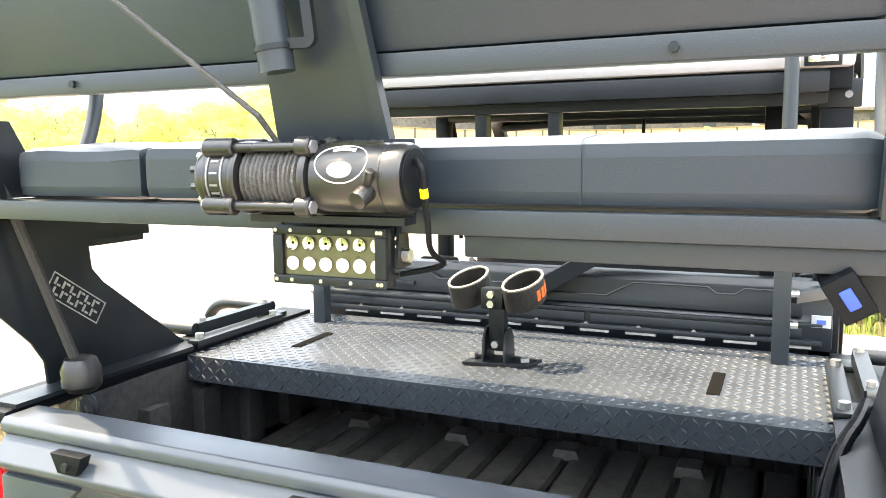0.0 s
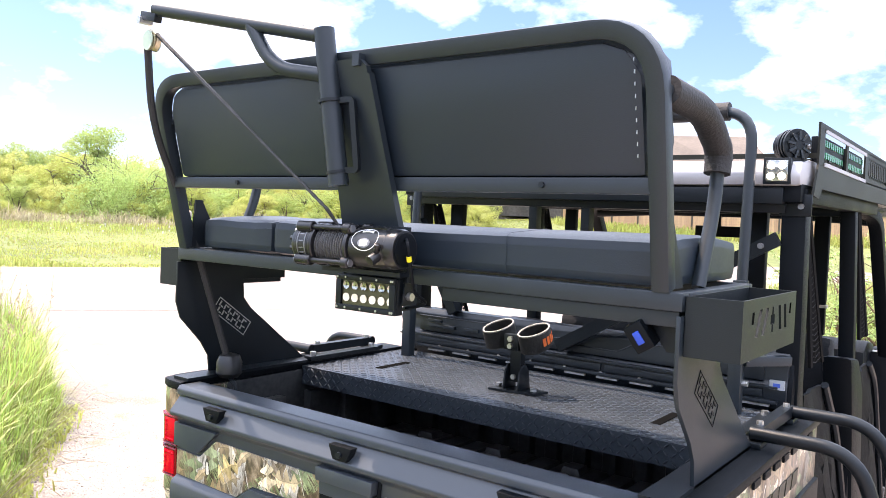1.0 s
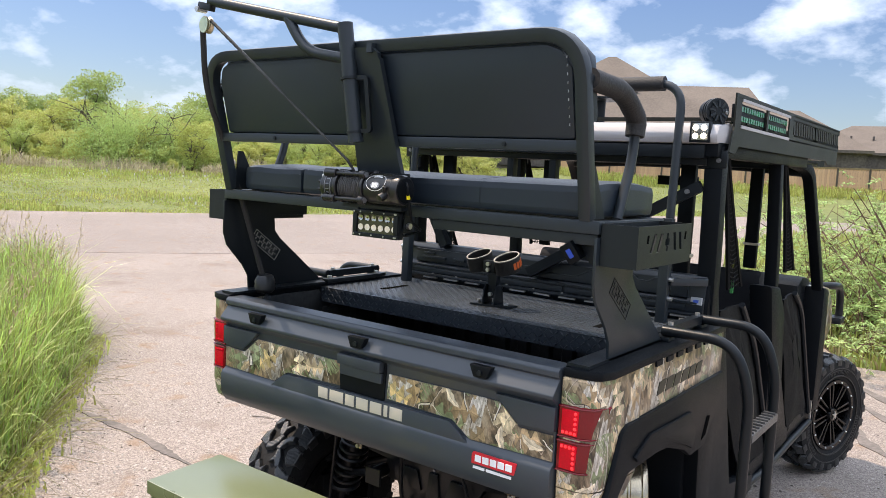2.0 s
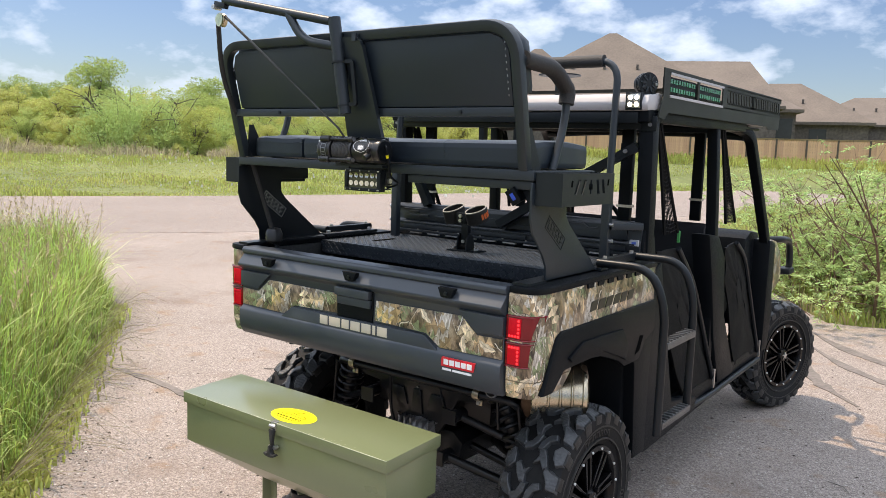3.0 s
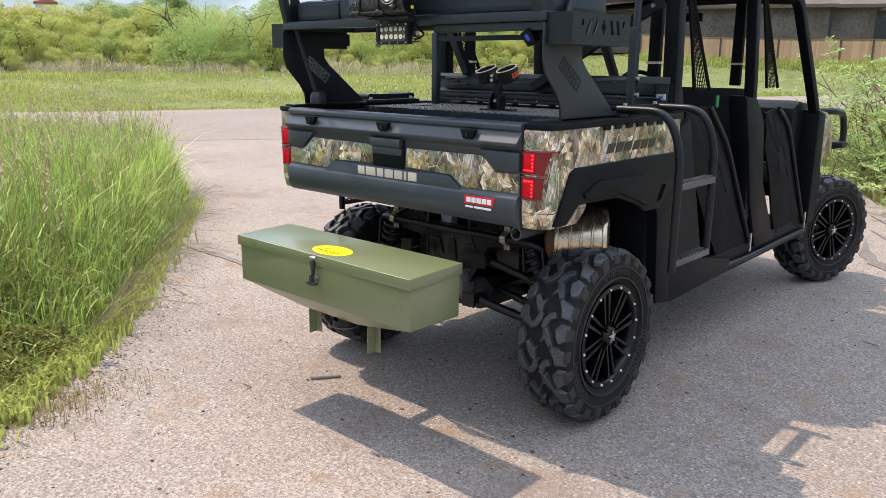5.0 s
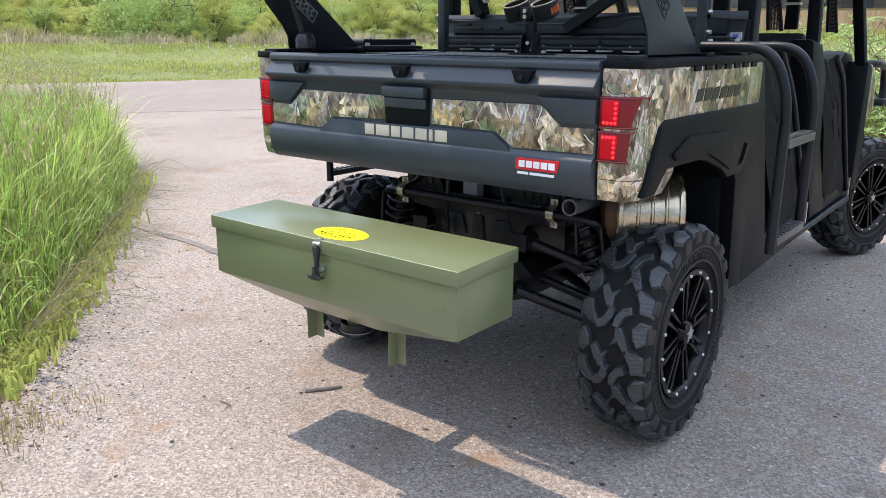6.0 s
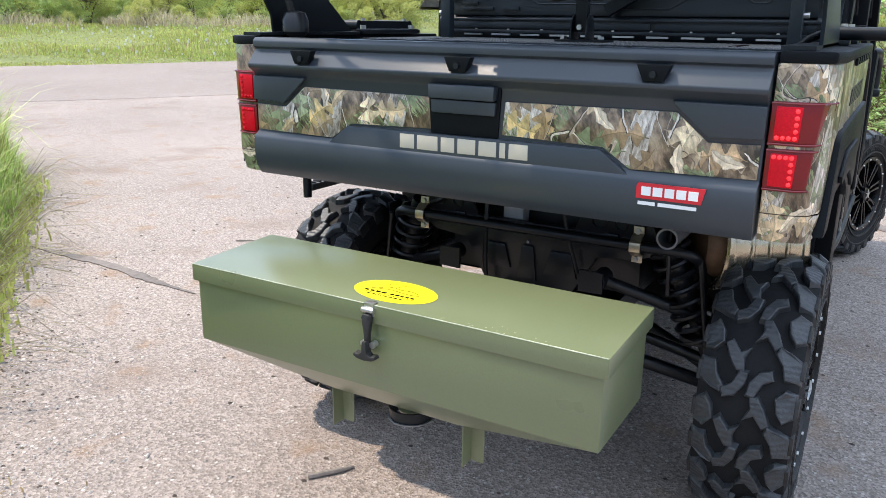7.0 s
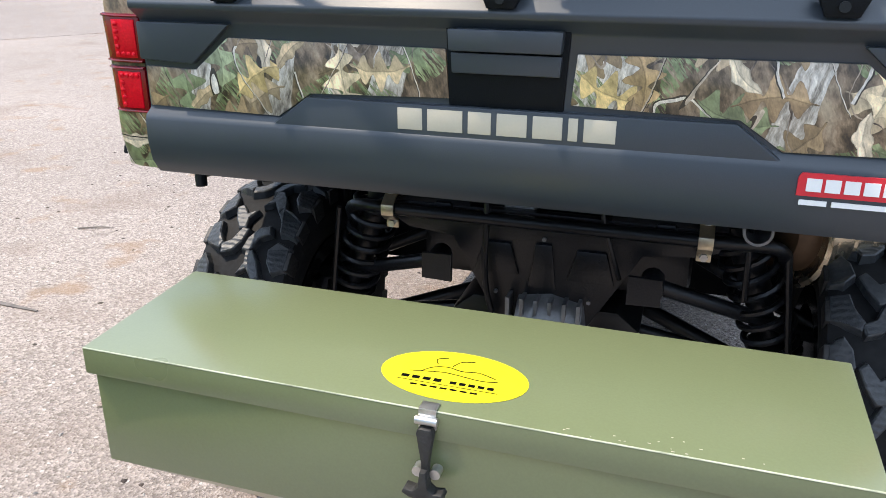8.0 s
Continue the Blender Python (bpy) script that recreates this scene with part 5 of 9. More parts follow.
def tread_mesh(shape, half):
    """One chunky tread block, cut to an outline, its outer side sloping to the shoulder."""
    bm = B()
    pts = [(p[0] * half * 0.93, p[1] * half * 1.04) for p in shape]
    cx_, cy_ = sum(p[0] for p in pts) / len(pts), sum(p[1] for p in pts) / len(pts)
    lo = [bm.verts.new((cx_ + (p[0] - cx_) * 1.20, cy_ + (p[1] - cy_) * 1.20, -0.012)) for p in pts]
    hi = [bm.verts.new((cx_ + (p[0] - cx_) * 1.02, cy_ + (p[1] - cy_) * 1.02, 0.020 - 0.9 * max(0.0, abs(p[0]) - 0.085) - 1.2 * p[1] ** 2)) for p in pts]
    k = len(pts)
    for i in range(k):
        bm.faces.new((lo[i], lo[(i + 1) % k], hi[(i + 1) % k], hi[i]))
    bm.faces.new(hi)
    bmesh.ops.recalc_face_normals(bm, faces=bm.faces)
    bmesh.ops.bevel(bm, geom=[e for e in bm.edges if len(e.link_faces) == 2 and abs(e.verts[0].co.z - e.verts[1].co.z) < 0.02], offset=0.0025, segments=1, affect="EDGES")
    me = bpy.data.meshes.new("tread_block")
    bm.to_mesh(me)
    bm.free()
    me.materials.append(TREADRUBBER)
    return me


TREAD = {(i, half): tread_mesh(shape, half) for i, shape in enumerate(TREAD_SHAPES) for half in (1, -1)}


def build_wheel(s, y, steer):
    """One wheel: knobbly tyre, spoked rim, studs."""
    cx, cz, R, W = s * 0.642, 0.355, 0.352, 0.225
    bm = B()
    prof = [(0.212, -W * 0.42), (0.24, -W * 0.47), (0.29, -W * 0.5), (0.325, -W * 0.47), (0.331, -W * 0.40), (0.334, 0), (0.331, W * 0.40), (0.325, W * 0.47), (0.29, W * 0.5), (0.24, W * 0.47), (0.212, W * 0.42), (0.205, 0)]
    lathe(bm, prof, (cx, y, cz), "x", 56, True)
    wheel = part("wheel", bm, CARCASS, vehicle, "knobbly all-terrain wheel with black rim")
    for i in range(24):
        for half in (1, -1):
            for column in (0, 1):
                a = 2 * math.pi * (i + (0.5 if half < 0 else 0.0) + 0.36 * column) / 24
                ob = hang("tread_block", TREAD[(column * 2 + i % 2, half)], wheel)
                ob.matrix_basis = Matrix.Translation((cx, y, cz)) @ Matrix.Rotation(a, 4, "X") @ Matrix.Translation((0, 0, 0.331))
    bm = B()
    for i in range(24):
        for sgn in (-1, 1):
            a = 2 * math.pi * (i + (0.5 if sgn < 0 else 0.0)) / 24
            rot = Matrix.Translation((cx, y, cz)) @ Matrix.Rotation(a, 4, "X")
            box(bm, (sgn * 0.102, -0.022, 0.298 - 0.012 * (i % 2)), (sgn * 0.1125, 0.022, 0.333), rot)
    tagged(part("sidewall_texture", bm, RUBBER, wheel, "moulded sidewall knobs", soft=0.003), kind="stuff")
    bm = B()
    for r_ in (0.238, 0.283):
        lathe(bm, [(r_ - 0.004, s * W * 0.46), (r_ - 0.003, s * W * 0.505), (r_ + 0.003, s * W * 0.505), (r_ + 0.004, s * W * 0.46)], (cx, y, cz), "x", 48, True)
    part("sidewall_rib", bm, RUBBER, wheel)
    face = s * 0.080
    bm = B()
    lathe(bm, [(0.213, -s * 0.10), (0.213, s * 0.092), (0.209, s * 0.104), (0.190, s * 0.104), (0.182, s * 0.092), (0.176, s * 0.045), (0.174, -s * 0.10)], (cx, y, cz), "x", 48, True)
    lathe(bm, [(0.175, -0.02 * s), (0.175, -0.03 * s)], (cx, y, cz), "x", 40)
    part("rim", bm, RIM, wheel, "gloss black rim")
    for i in range(8):
        for d in (-1, 1):
            bm = B()
            rot = Matrix.Translation((cx, y, cz)) @ Matrix.Rotation(2 * math.pi * i / 8 + 0.2, 4, "X")
            w0, w1, x0, x1 = 0.0035, 0.0075, face - s * 0.03, face + s * 0.012
            low = [(x0, d * 0.010 - w0, 0.03), (x1, d * 0.010 - w0, 0.03), (x1, d * 0.010 + w0, 0.03), (x0, d * 0.010 + w0, 0.03)]
            high = [(x0, d * 0.019 - w1, 0.186), (x1 + s * 0.006, d * 0.019 - w1, 0.186), (x1 + s * 0.006, d * 0.019 + w1, 0.186), (x0, d * 0.019 + w1, 0.186)]
            loft(bm, [rot @ Vector(q) for q in low], [rot @ Vector(q) for q in high])
            bmesh.ops.recalc_face_normals(bm, faces=bm.faces)
            spoke = part("spoke", bm, RIM, wheel, soft=0.002)
            bm = B()
            e = d * 0.0045
            low = [(x1, d * 0.010 + e - 0.0012, 0.055), (x1 + s * 0.0012, d * 0.010 + e - 0.0012, 0.055), (x1 + s * 0.0012, d * 0.010 + e + 0.0012, 0.055), (x1, d * 0.010 + e + 0.0012, 0.055)]
            high = [(x1 + s * 0.0055, d * 0.018 + e - 0.0012, 0.172), (x1 + s * 0.0067, d * 0.018 + e - 0.0012, 0.172), (x1 + s * 0.0067, d * 0.018 + e + 0.0012, 0.172), (x1 + s * 0.0055, d * 0.018 + e + 0.0012, 0.172)]
            loft(bm, [rot @ Vector(q) for q in low], [rot @ Vector(q) for q in high])
            bmesh.ops.recalc_face_normals(bm, faces=bm.faces)
            part("milled_edge", bm, MILLED, spoke, "grey milled edge of the spoke")
    for i in range(16):
        bm = B()
        a = 2 * math.pi * (i + 0.3) / 16
        c = Vector((cx + s * 0.103, y - 0.197 * math.sin(a), cz + 0.197 * math.cos(a)))
        rod(bm, c, c + Vector((s * 0.006, 0, 0)), 0.0048, 6)
        part("rim_stud", bm, STUD, wheel)
    bm = B()
    rng = random.Random(41)
    for k in range(3):
        for i in range(7):
            a = 2 * math.pi * k / 3 + (i - 3) * 0.115
            rot = Matrix.Translation((cx, y, cz)) @ Matrix.Rotation(a, 4, "X")
            h = rng.uniform(0.010, 0.013)
            for y0, y1, z0, z1 in ((-h, -h + 0.005, 0.249, 0.272), (h - 0.005, h, 0.249, 0.272), (-h + 0.006, h - 0.006, 0.267, 0.272)):
                box(bm, (s * W * 0.470, y0, z0), (s * W * 0.497, y1, z1), rot)
    tagged(part("sidewall_relief", bm, RUBBER, wheel, "raised plain moulded marks"), kind="stuff")
    bm = B()
    lathe(bm, [(0.045, 0.0), (0.045, s * 0.03), (0.036, s * 0.045), (0.012, s * 0.05)], (cx + face - s * 0.02, y, cz), "x", 20)
    part("hub_cap", bm, RIM, wheel)
    bm = B()
    for k in range(5):
        rot = Matrix.Translation((cx + face + s * 0.03, y, cz)) @ Matrix.Rotation(2 * math.pi * k / 5, 4, "X")
        loft(bm, [rot @ Vector(q) for q in ((0, -0.008, 0), (0, 0.008, 0), (0, 0.001, 0.027), (0, -0.001, 0.027))], [rot @ Vector(q) for q in ((s * 0.006, -0.007, 0), (s * 0.006, 0.007, 0), (s * 0.003, 0.001, 0.026), (s * 0.003, -0.001, 0.026))])
    bmesh.ops.recalc_face_normals(bm, faces=bm.faces)
    part("cap_mark", bm, SILVER, wheel, "silver cap mark")
    for i in range(4):
        bm = B()
        a = 2 * math.pi * (i + 0.5) / 4
        c = Vector((cx + face + s * 0.0, y - 0.05 * math.sin(a), cz + 0.05 * math.cos(a)))
        rod(bm, c, c + Vector((s * 0.03, 0, 0)), 0.009, 6)
        part("wheel_nut", bm, RIM, wheel)
    wheel.matrix_basis = Matrix.Translation((cx, y, cz)) @ Matrix.Rotation(radians(steer), 4, "Z") @ Matrix.Translation((-cx, -y, -cz))


for s in (-1, 1):
    for y, steer in ((0.478, 0.0), (3.35, -20.0)):
        build_wheel(s, y, steer)

# ---- tread plate deck ----
deck = thing("tread_plate_deck", (0, 0.72, 1.14), "black diamond tread plate deck across the cargo bed", "deck")
bm = B()
prism(bm, [(0.452, 1.14), (0.452, 1.197), (0.957, 1.197), (0.957, 1.190), (0.46, 1.190), (0.46, 1.14)], "x", -0.655, 0.655)
plate = part("deck_plate", bm, TREADPLATE, deck, smooth=False)


def diamonds(nx, ny, x0, y0, step, place, big=1.0):
    verts, faces = [], []
    for i in range(nx):
        for j in range(ny):
            cx, cy = x0 + i * step, y0 + j * step
            a = math.pi / 4 if (i + j) % 2 else -math.pi / 4
            k = len(verts)
            ca, sa_ = math.cos(a), math.sin(a)
            for u, v, h in ((-0.0125 * big, 0, 0), (0, -0.0036 * big, 0), (0.0125 * big, 0, 0), (0, 0.0036 * big, 0), (-0.006 * big, 0, 0.0019), (0.006 * big, 0, 0.0019)):
                verts.append(place(cx + u * ca - v * sa_, cy + u * sa_ + v * ca, h))
            faces += [(k, k + 1, k + 4), (k + 1, k + 5, k + 4), (k + 1, k + 2, k + 5), (k + 2, k + 3, k + 5), (k + 3, k + 4, k + 5), (k + 3, k, k + 4)]
    return verts, faces


v, f = diamonds(70, 26, -0.643, 0.465, 0.0186, lambda x, y, h: (x, y, 1.1972 + h), 0.78)
bumps = raw("tread_texture", v, f, TREADPLATE, deck)
tagged(bumps, kind="stuff")
v, f = diamonds(70, 3, -0.643, 1.150, 0.0186, lambda x, y, h: (x, 0.4518 - h * 1.6, y), 0.82)
tagged(raw("lip_texture", v, f, TREADPLATE, deck), kind="stuff")
for x0, y0, x1, y1 in ((-0.478, 0.60, -0.455, 0.75), (0.438, 0.585, 0.462, 0.735)):
    bm = B()
    box(bm, (min(x0, x1), y0, 1.1965), (max(x0, x1), y1, 1.1995))
    part("slot", bm, BLACKINK, deck, "dark slot in the plate", soft=0.001)
for s in (-1, 1):
    for y in (0.50, 0.776):
        bm = B()
        rod(bm, (s * 0.657, y, 1.2245), (s * 0.657, y, 1.236), 0.0095, 8)
        part("bolt", bm, SILVER, deck, "bright bolt head")
    bm = B()
    box(bm, (s * 0.640, 0.475, 1.2085), (s * 0.672, 0.80, 1.2245))
    part("edge_strip", bm, STEEL, deck, soft=0.004)

# ---- raised hunting seat ----
seat = thing("raised_bench_seat", (0, 0.2, 1.208), "raised black vinyl bench seat on steel side plates over the bed", "bench seat")


def plate_outline():
    return [(0.13, 1.209), (0.50, 1.209), (0.27, 1.39), (0.245, 1.42), (0.24, 1.475), (0.40, 1.475), (0.40, 1.53), (0.015, 1.53), (0.015, 1.42), (0.03, 1.375), (0.10, 1.30), (0.125, 1.26)]


for s in (-1, 1):
    bm = B()
    prism(bm, plate_outline(), "x", s * 0.692, s * 0.70)
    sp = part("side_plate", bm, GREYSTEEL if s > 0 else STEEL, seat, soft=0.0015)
    # cut-out mark: a bordered panel with two rows of plain bars
    u, w = Vector((0, 0.813, -0.583)), Vector((0, -0.583, -0.813))
    o = Vector((s * 0.7015, 0.158, 1.427)) if s < 0 else Vector((s * 0.7015, 0.130, 1.427))
    bars = [(0, 0, 0.140, 0.0022), (0, 0.044, 0.140, 0.0022), (0, 0.0022, 0.0022, 0.0418), (0.1378, 0.0022, 0.0022, 0.0418)]
    for row, start in ((0.0065, 0.010), (0.0245, 0.014)):
        for k in range(6):
            bars += [(start + 0.020 * k, row, 0.0045, 0.0145), (start + 0.020 * k + 0.0075, row + (0.0 if k % 2 else 0.0105), 0.008, 0.004)]
    for du, dw, lu, lw in bars:
        bm = B()
        c = [o + u * a + w * b for a, b in ((du, dw), (du + lu, dw), (du + lu, dw + lw), (du, dw + lw))]
        lo = [bm.verts.new(p - Vector((s * 0.011, 0, 0))) for p in c]
        hi = [bm.verts.new(p) for p in c]
        bm.faces.new(lo[::-1])
        bm.faces.new(hi)
        for i in range(4):
            bm.faces.new((lo[i], lo[(i + 1) % 4], hi[(i + 1) % 4], hi[i]))
        part("mark_bar", bm, SILVER if s < 0 else STEEL, sp, "plain bar of a cut-out mark")
    bm = B()
    prism(bm, [(s * 0.64, 0.02), (s * 0.70, 0.02), (s * 0.70, 0.50), (s * 0.64, 0.46)], "z", 1.2085, 1.2165)
    part("foot_plate", bm, STEEL, seat)
    # posts of the back frame with cushion bracket
    bm = B()
    prism(bm, [(0.03, 1.57), (0.13, 1.57), (0.06, 1.70), (0.04, 1.70)], "x", s * 0.655, s * 0.661)
    part("gusset", bm, STEEL, seat)
for y in (0.035, 0.42):
    bm = B()
    tube(bm, [(-0.70, y, 1.553), (0.70, y, 1.553)], 0.016, square=True)
    part("seat_rail", bm, GREYSTEEL, seat, soft=0.003)
bm = B()
tube(bm, [(0.19, 0.05, 1.522), (0.69, 0.05, 1.522)], 0.014, square=True)
part("wiring_rail", bm, GREYSTEEL, seat, soft=0.003)
for s in (-1, 1):
    bm = B()
    tube(bm, [(s * 0.685, 0.05, 1.553), (s * 0.685, 0.41, 1.553)], 0.0155, square=True)
    part("seat_rail", bm, GREYSTEEL, seat, soft=0.003)


def back_y(z):
    return 0.035 - 0.24 * (z - 1.55)


bm = B()
loop = [(-0.672, back_y(1.57), 1.57), (-0.678, back_y(1.998), 1.998), (0.668, back_y(1.998), 1.998), (0.662, back_y(1.57), 1.57)]
tube(bm, bent(loop, 0.11, 8), 0.0165, square=True)
part("back_frame", bm, GREYSTEEL, seat, "grey-black bent tube back frame", soft=0.005)
bm = B()
tube(bm, [(-0.665, back_y(1.744), 1.744), (0.655, back_y(1.744), 1.744)], 0.014, square=True)
part("back_rail", bm, GREYSTEEL, seat, soft=0.003)
for x in (-0.40, 0.449):
    bm = B()
    rod(bm, (x, back_y(1.744) - 0.019, 1.744), (x, back_y(1.744) - 0.012, 1.744), 0.006, 6)
    part("rivet", bm, STEEL, seat)
# backrest cushion: a padded panel
bm = B()
pts = [(-0.635, 1.7585), (-0.635, 1.92), (-0.615, 1.962), (-0.58, 1.977), (0.575, 1.977), (0.615, 1.962), (0.642, 1.92), (0.642, 1.7585)]
lo = [bm.verts.new((p[0], back_y(p[1]) - 0.006, p[1])) for p in pts]
hi = [bm.verts.new((p[0], back_y(p[1]) + 0.075, p[1])) for p in pts]
bm.faces.new(lo[::-1])
bm.faces.new(hi)
for i in range(len(pts)):
    bm.faces.new((lo[i], lo[(i + 1) % len(pts)], hi[(i + 1) % len(pts)], hi[i]))
cushion_back = part("backrest", bm, VINYL, seat, "black vinyl backrest with stapled edge", soft=0.012)
for i in range(9):
    bm = B()
    z = 1.79 + i * 0.019
    box(bm, (0.629, back_y(z) - 0.0085, z), (0.6302, back_y(z) - 0.005, z + 0.006))
    part("staple", bm, SILVER, cushion_back)
bm = B()
pts = [(-0.655, 1.80), (-0.655, 1.96), (-0.62, 2.008), (-0.56, 2.018), (0.55, 2.018), (0.61, 2.008), (0.66, 1.96), (0.66, 1.80)]
lo = [bm.verts.new((p[0], back_y(p[1]) + 0.03, p[1])) for p in pts]
hi = [bm.verts.new((p[0], back_y(p[1]) + 0.10, p[1])) for p in pts]
bm.faces.new(lo[::-1])
bm.faces.new(hi)
for i in range(len(pts)):
    bm.faces.new((lo[i], lo[(i + 1) % len(pts)], hi[(i + 1) % len(pts)], hi[i]))
part("backrest_pad", bm, VINYL, seat, soft=0.025)
# seat cushions
for x0, x1 in ((-0.63, -0.352), (-0.349, 0.655)):
    bm = B()
    vs = box(bm, (x0, 0.045, 1.571), (x1, 0.47, 1.652))
    bmesh.ops.subdivide_edges(bm, edges=bm.edges[:], cuts=3, use_grid_fill=True)
    for vert in bm.verts:
        fx, fy = (vert.co.x - x0) / (x1 - x0), (vert.co.y - 0.045) / 0.425
        if vert.co.z > 1.6:
            vert.co.z += 0.012 * math.sin(math.pi * min(1, max(0, fy))) + 0.002 * math.sin(vert.co.x * 31)
    part("seat_cushion", bm, VINYL, seat, "black vinyl seat cushion with seams", soft=0.02)
bm = B()
tube(bm, bent([(0.337, 0.0435, 1.575), (0.337, 0.0425, 1.648), (0.337, 0.055, 1.6545), (0.337, 0.2, 1.665)], 0.01), 0.0005, 6)
part("stitch", bm, VINYL, seat)
# arm rests with foam
for s in (-1, 1):
    bm = B()
    path = bent([(s * 0.668, -0.04, 1.90), (s * 0.668, 0.17, 1.893), (s * 0.668, 0.268, 1.83), (s * 0.668, 0.258, 1.725), (s * 0.668, 0.190, 1.568)], 0.07, 7)
    tube(bm, path, 0.0135, 12)
    arm = part("arm_rest", bm, GREYSTEEL, seat)
    bm = B()
    tube(bm, bent([(s * 0.668, -0.02, 1.90), (s * 0.668, 0.17, 1.893), (s * 0.668, 0.270, 1.83), (s * 0.668, 0.262, 1.785)], 0.085, 9), [0.026, 0.0262, 0.0268, 0.0262, 0.027, 0.0266, 0.0272, 0.0262, 0.027, 0.0264, 0.0268, 0.026, 0.0268, 0.0262, 0.027, 0.0264, 0.0268, 0.0262, 0.027, 0.0266, 0.026, 0.0255], 12)
    part("foam_grip", bm, GRIP, arm, "wrinkled black foam grip")
# mast plate and winch plate
bm = B()
pts = [(-0.046, 1.555), (-0.040, 1.975), (-0.025, 1.99), (0.062, 1.99), (0.078, 1.975), (0.106, 1.70), (0.122, 1.555)]
lo = [bm.verts.new((p[0], back_y(p[1]) - 0.033, p[1])) for p in pts]
hi = [bm.verts.new((p[0], back_y(p[1]) - 0.019, p[1])) for p in pts]
bm.faces.new(lo[::-1])
bm.faces.new(hi)
for i in range(len(pts)):
    bm.faces.new((lo[i], lo[(i + 1) % len(pts)], hi[(i + 1) % len(pts)], hi[i]))
part("mast_plate", bm, GREYSTEEL, seat)
bm = B()
for x in (-0.025, 0.055):
    tube(bm, [(x, back_y(1.98) - 0.03, 1.975), (x, back_y(1.98) - 0.03, 2.0)], 0.009, square=True)
tube(bm, [(0.121, back_y(1.57) - 0.028, 1.57), (0.105, back_y(1.72) - 0.030, 1.72), (0.080, back_y(1.96) - 0.030, 1.96)], 0.008, square=True)
part("plate_edge", bm, GREYSTEEL, seat)

# ---- front shooting rail ----
rail = thing("shooting_rail", (0, 0.86, 1.197), "black steel rail with foam padding standing on the deck", "safety rail")
for s in (-1, 1):
    bm = B()
    tube(bm, [(s * 0.558, 0.86, 1.197), (s * 0.558, 0.86, 1.30), (s * 0.558, 0.86, 1.55)], 0.017, square=True)
    part("rail_foot", bm, GREYSTEEL, rail, soft=0.003)
    bm = B()
    tube(bm, [(s * 0.575, 0.862, 1.338), (s * 0.66, 0.985, 1.336)], 0.013, square=True)
    part("rail_tie", bm, GREYSTEEL, rail, soft=0.003)
    for z in (1.28, 1.345):
        bm = B()
        rod(bm, (s * 0.545, 0.86, z), (s * 0.59, 0.86, z), 0.008, 8)
        part("bolt", bm, SILVER, rail)
bm = B()
tube(bm, bent([(-0.558, 0.86, 1.35), (-0.558, 0.89, 2.0), (0.558, 0.89, 2.0), (0.558, 0.86, 1.35)], 0.09, 7), 0.0145, 12)
part("rail_hoop", bm, GREYSTEEL, rail)
bm = B()
tube(bm, [(-0.495, 0.89, 2.0), (0.495, 0.89, 2.0)], 0.025, 14)
part("foam_grip", bm, GRIP, rail, "black foam padding")
bm = B()
tube(bm, [(-0.55, 0.86, 1.52), (0.55, 0.86, 1.52)], 0.012, square=True)
part("rail_bar", bm, STEEL, rail)


# ---- side trays ----
def build_tray(s):
    tray = thing("cup_tray", (s * 0.76, 0.15, 1.45), "dark grey open steel tray bolted beside the seat", "tray", "seat trays")
    x0, x1, y0, y1, z0, z1 = s * 0.702, s * 0.795, 0.03, 0.392, 1.462, 1.564
    t = 0.004
    for name, a, b in (("tray_back", (x0, y0, z0), (x1, y0 + t, z1)), ("tray_front", (x0, y1 - t, z0), (x1, y1, z1)), ("tray_inner", (x0, y0 + t, z0), (x0 + s * t, y1 - t, z1)), ("tray_bottom", (x0 + s * t, y0 + t, z0), (x1 - s * t, y1 - t, z0 + t))):
        bm = B()
        box(bm, a, b)
        part(name, bm, TRAYSTEEL, tray)
    # outer wall with slanted cut-outs: strips between the holes
    bm = B()
    box(bm, (x1 - s * t, y0 + t, z0), (x1, y1 - t, z0 + 0.036))
    box(bm, (x1 - s * t, y0 + t, z1 - 0.020), (x1, y1 - t, z1))
    zl, zh = z0 + 0.036, z1 - 0.020
    edges = [(0.118, 0.136), (0.160, 0.178), (0.205, 0.233), (0.262, 0.279), (0.302, 0.319)]
    left = (y0 + t, y0 + t)
    for k, (e0, e1) in enumerate(edges):
        lean = 0.0 if k == 2 else 0.024 if k < 2 else -0.012
        prism(bm, [(left[0], zl), (e0 - lean / 2, zl), (e0 + lean / 2, zh), (left[1], zh)], "x", x1 - s * t, x1)
        left = (e1 - lean / 2, e1 + lean / 2)
    prism(bm, [(left[0], zl), (y1 - t, zl), (y1 - t, zh), (left[1], zh)], "x", x1 - s * t, x1)
    for ya, yb in ((0.205, 0.214), (0.224, 0.233)):
        for za, zb in ((zl, zl + 0.014), (zh - 0.014, zh)):
            box(bm, (x1 - s * t, ya, za), (x1, yb, zb))
    part("tray_side", bm, TRAYSTEEL, tray, "outer wall with slanted cut-outs")
    for y, z in ((0.090, zh - 0.012), (0.346, zh - 0.010)):
        bm = B()
        prism(bm, [(y - 0.007, z - 0.010), (y + 0.004, z - 0.010), (y + 0.007, z + 0.010), (y - 0.004, z + 0.010)], "x", x1 - s * 0.001, x1 + s * 0.0006)
        part("slot", bm, BLACKINK, tray, "short dark slot")


for s in (-1, 1):
    build_tray(s)


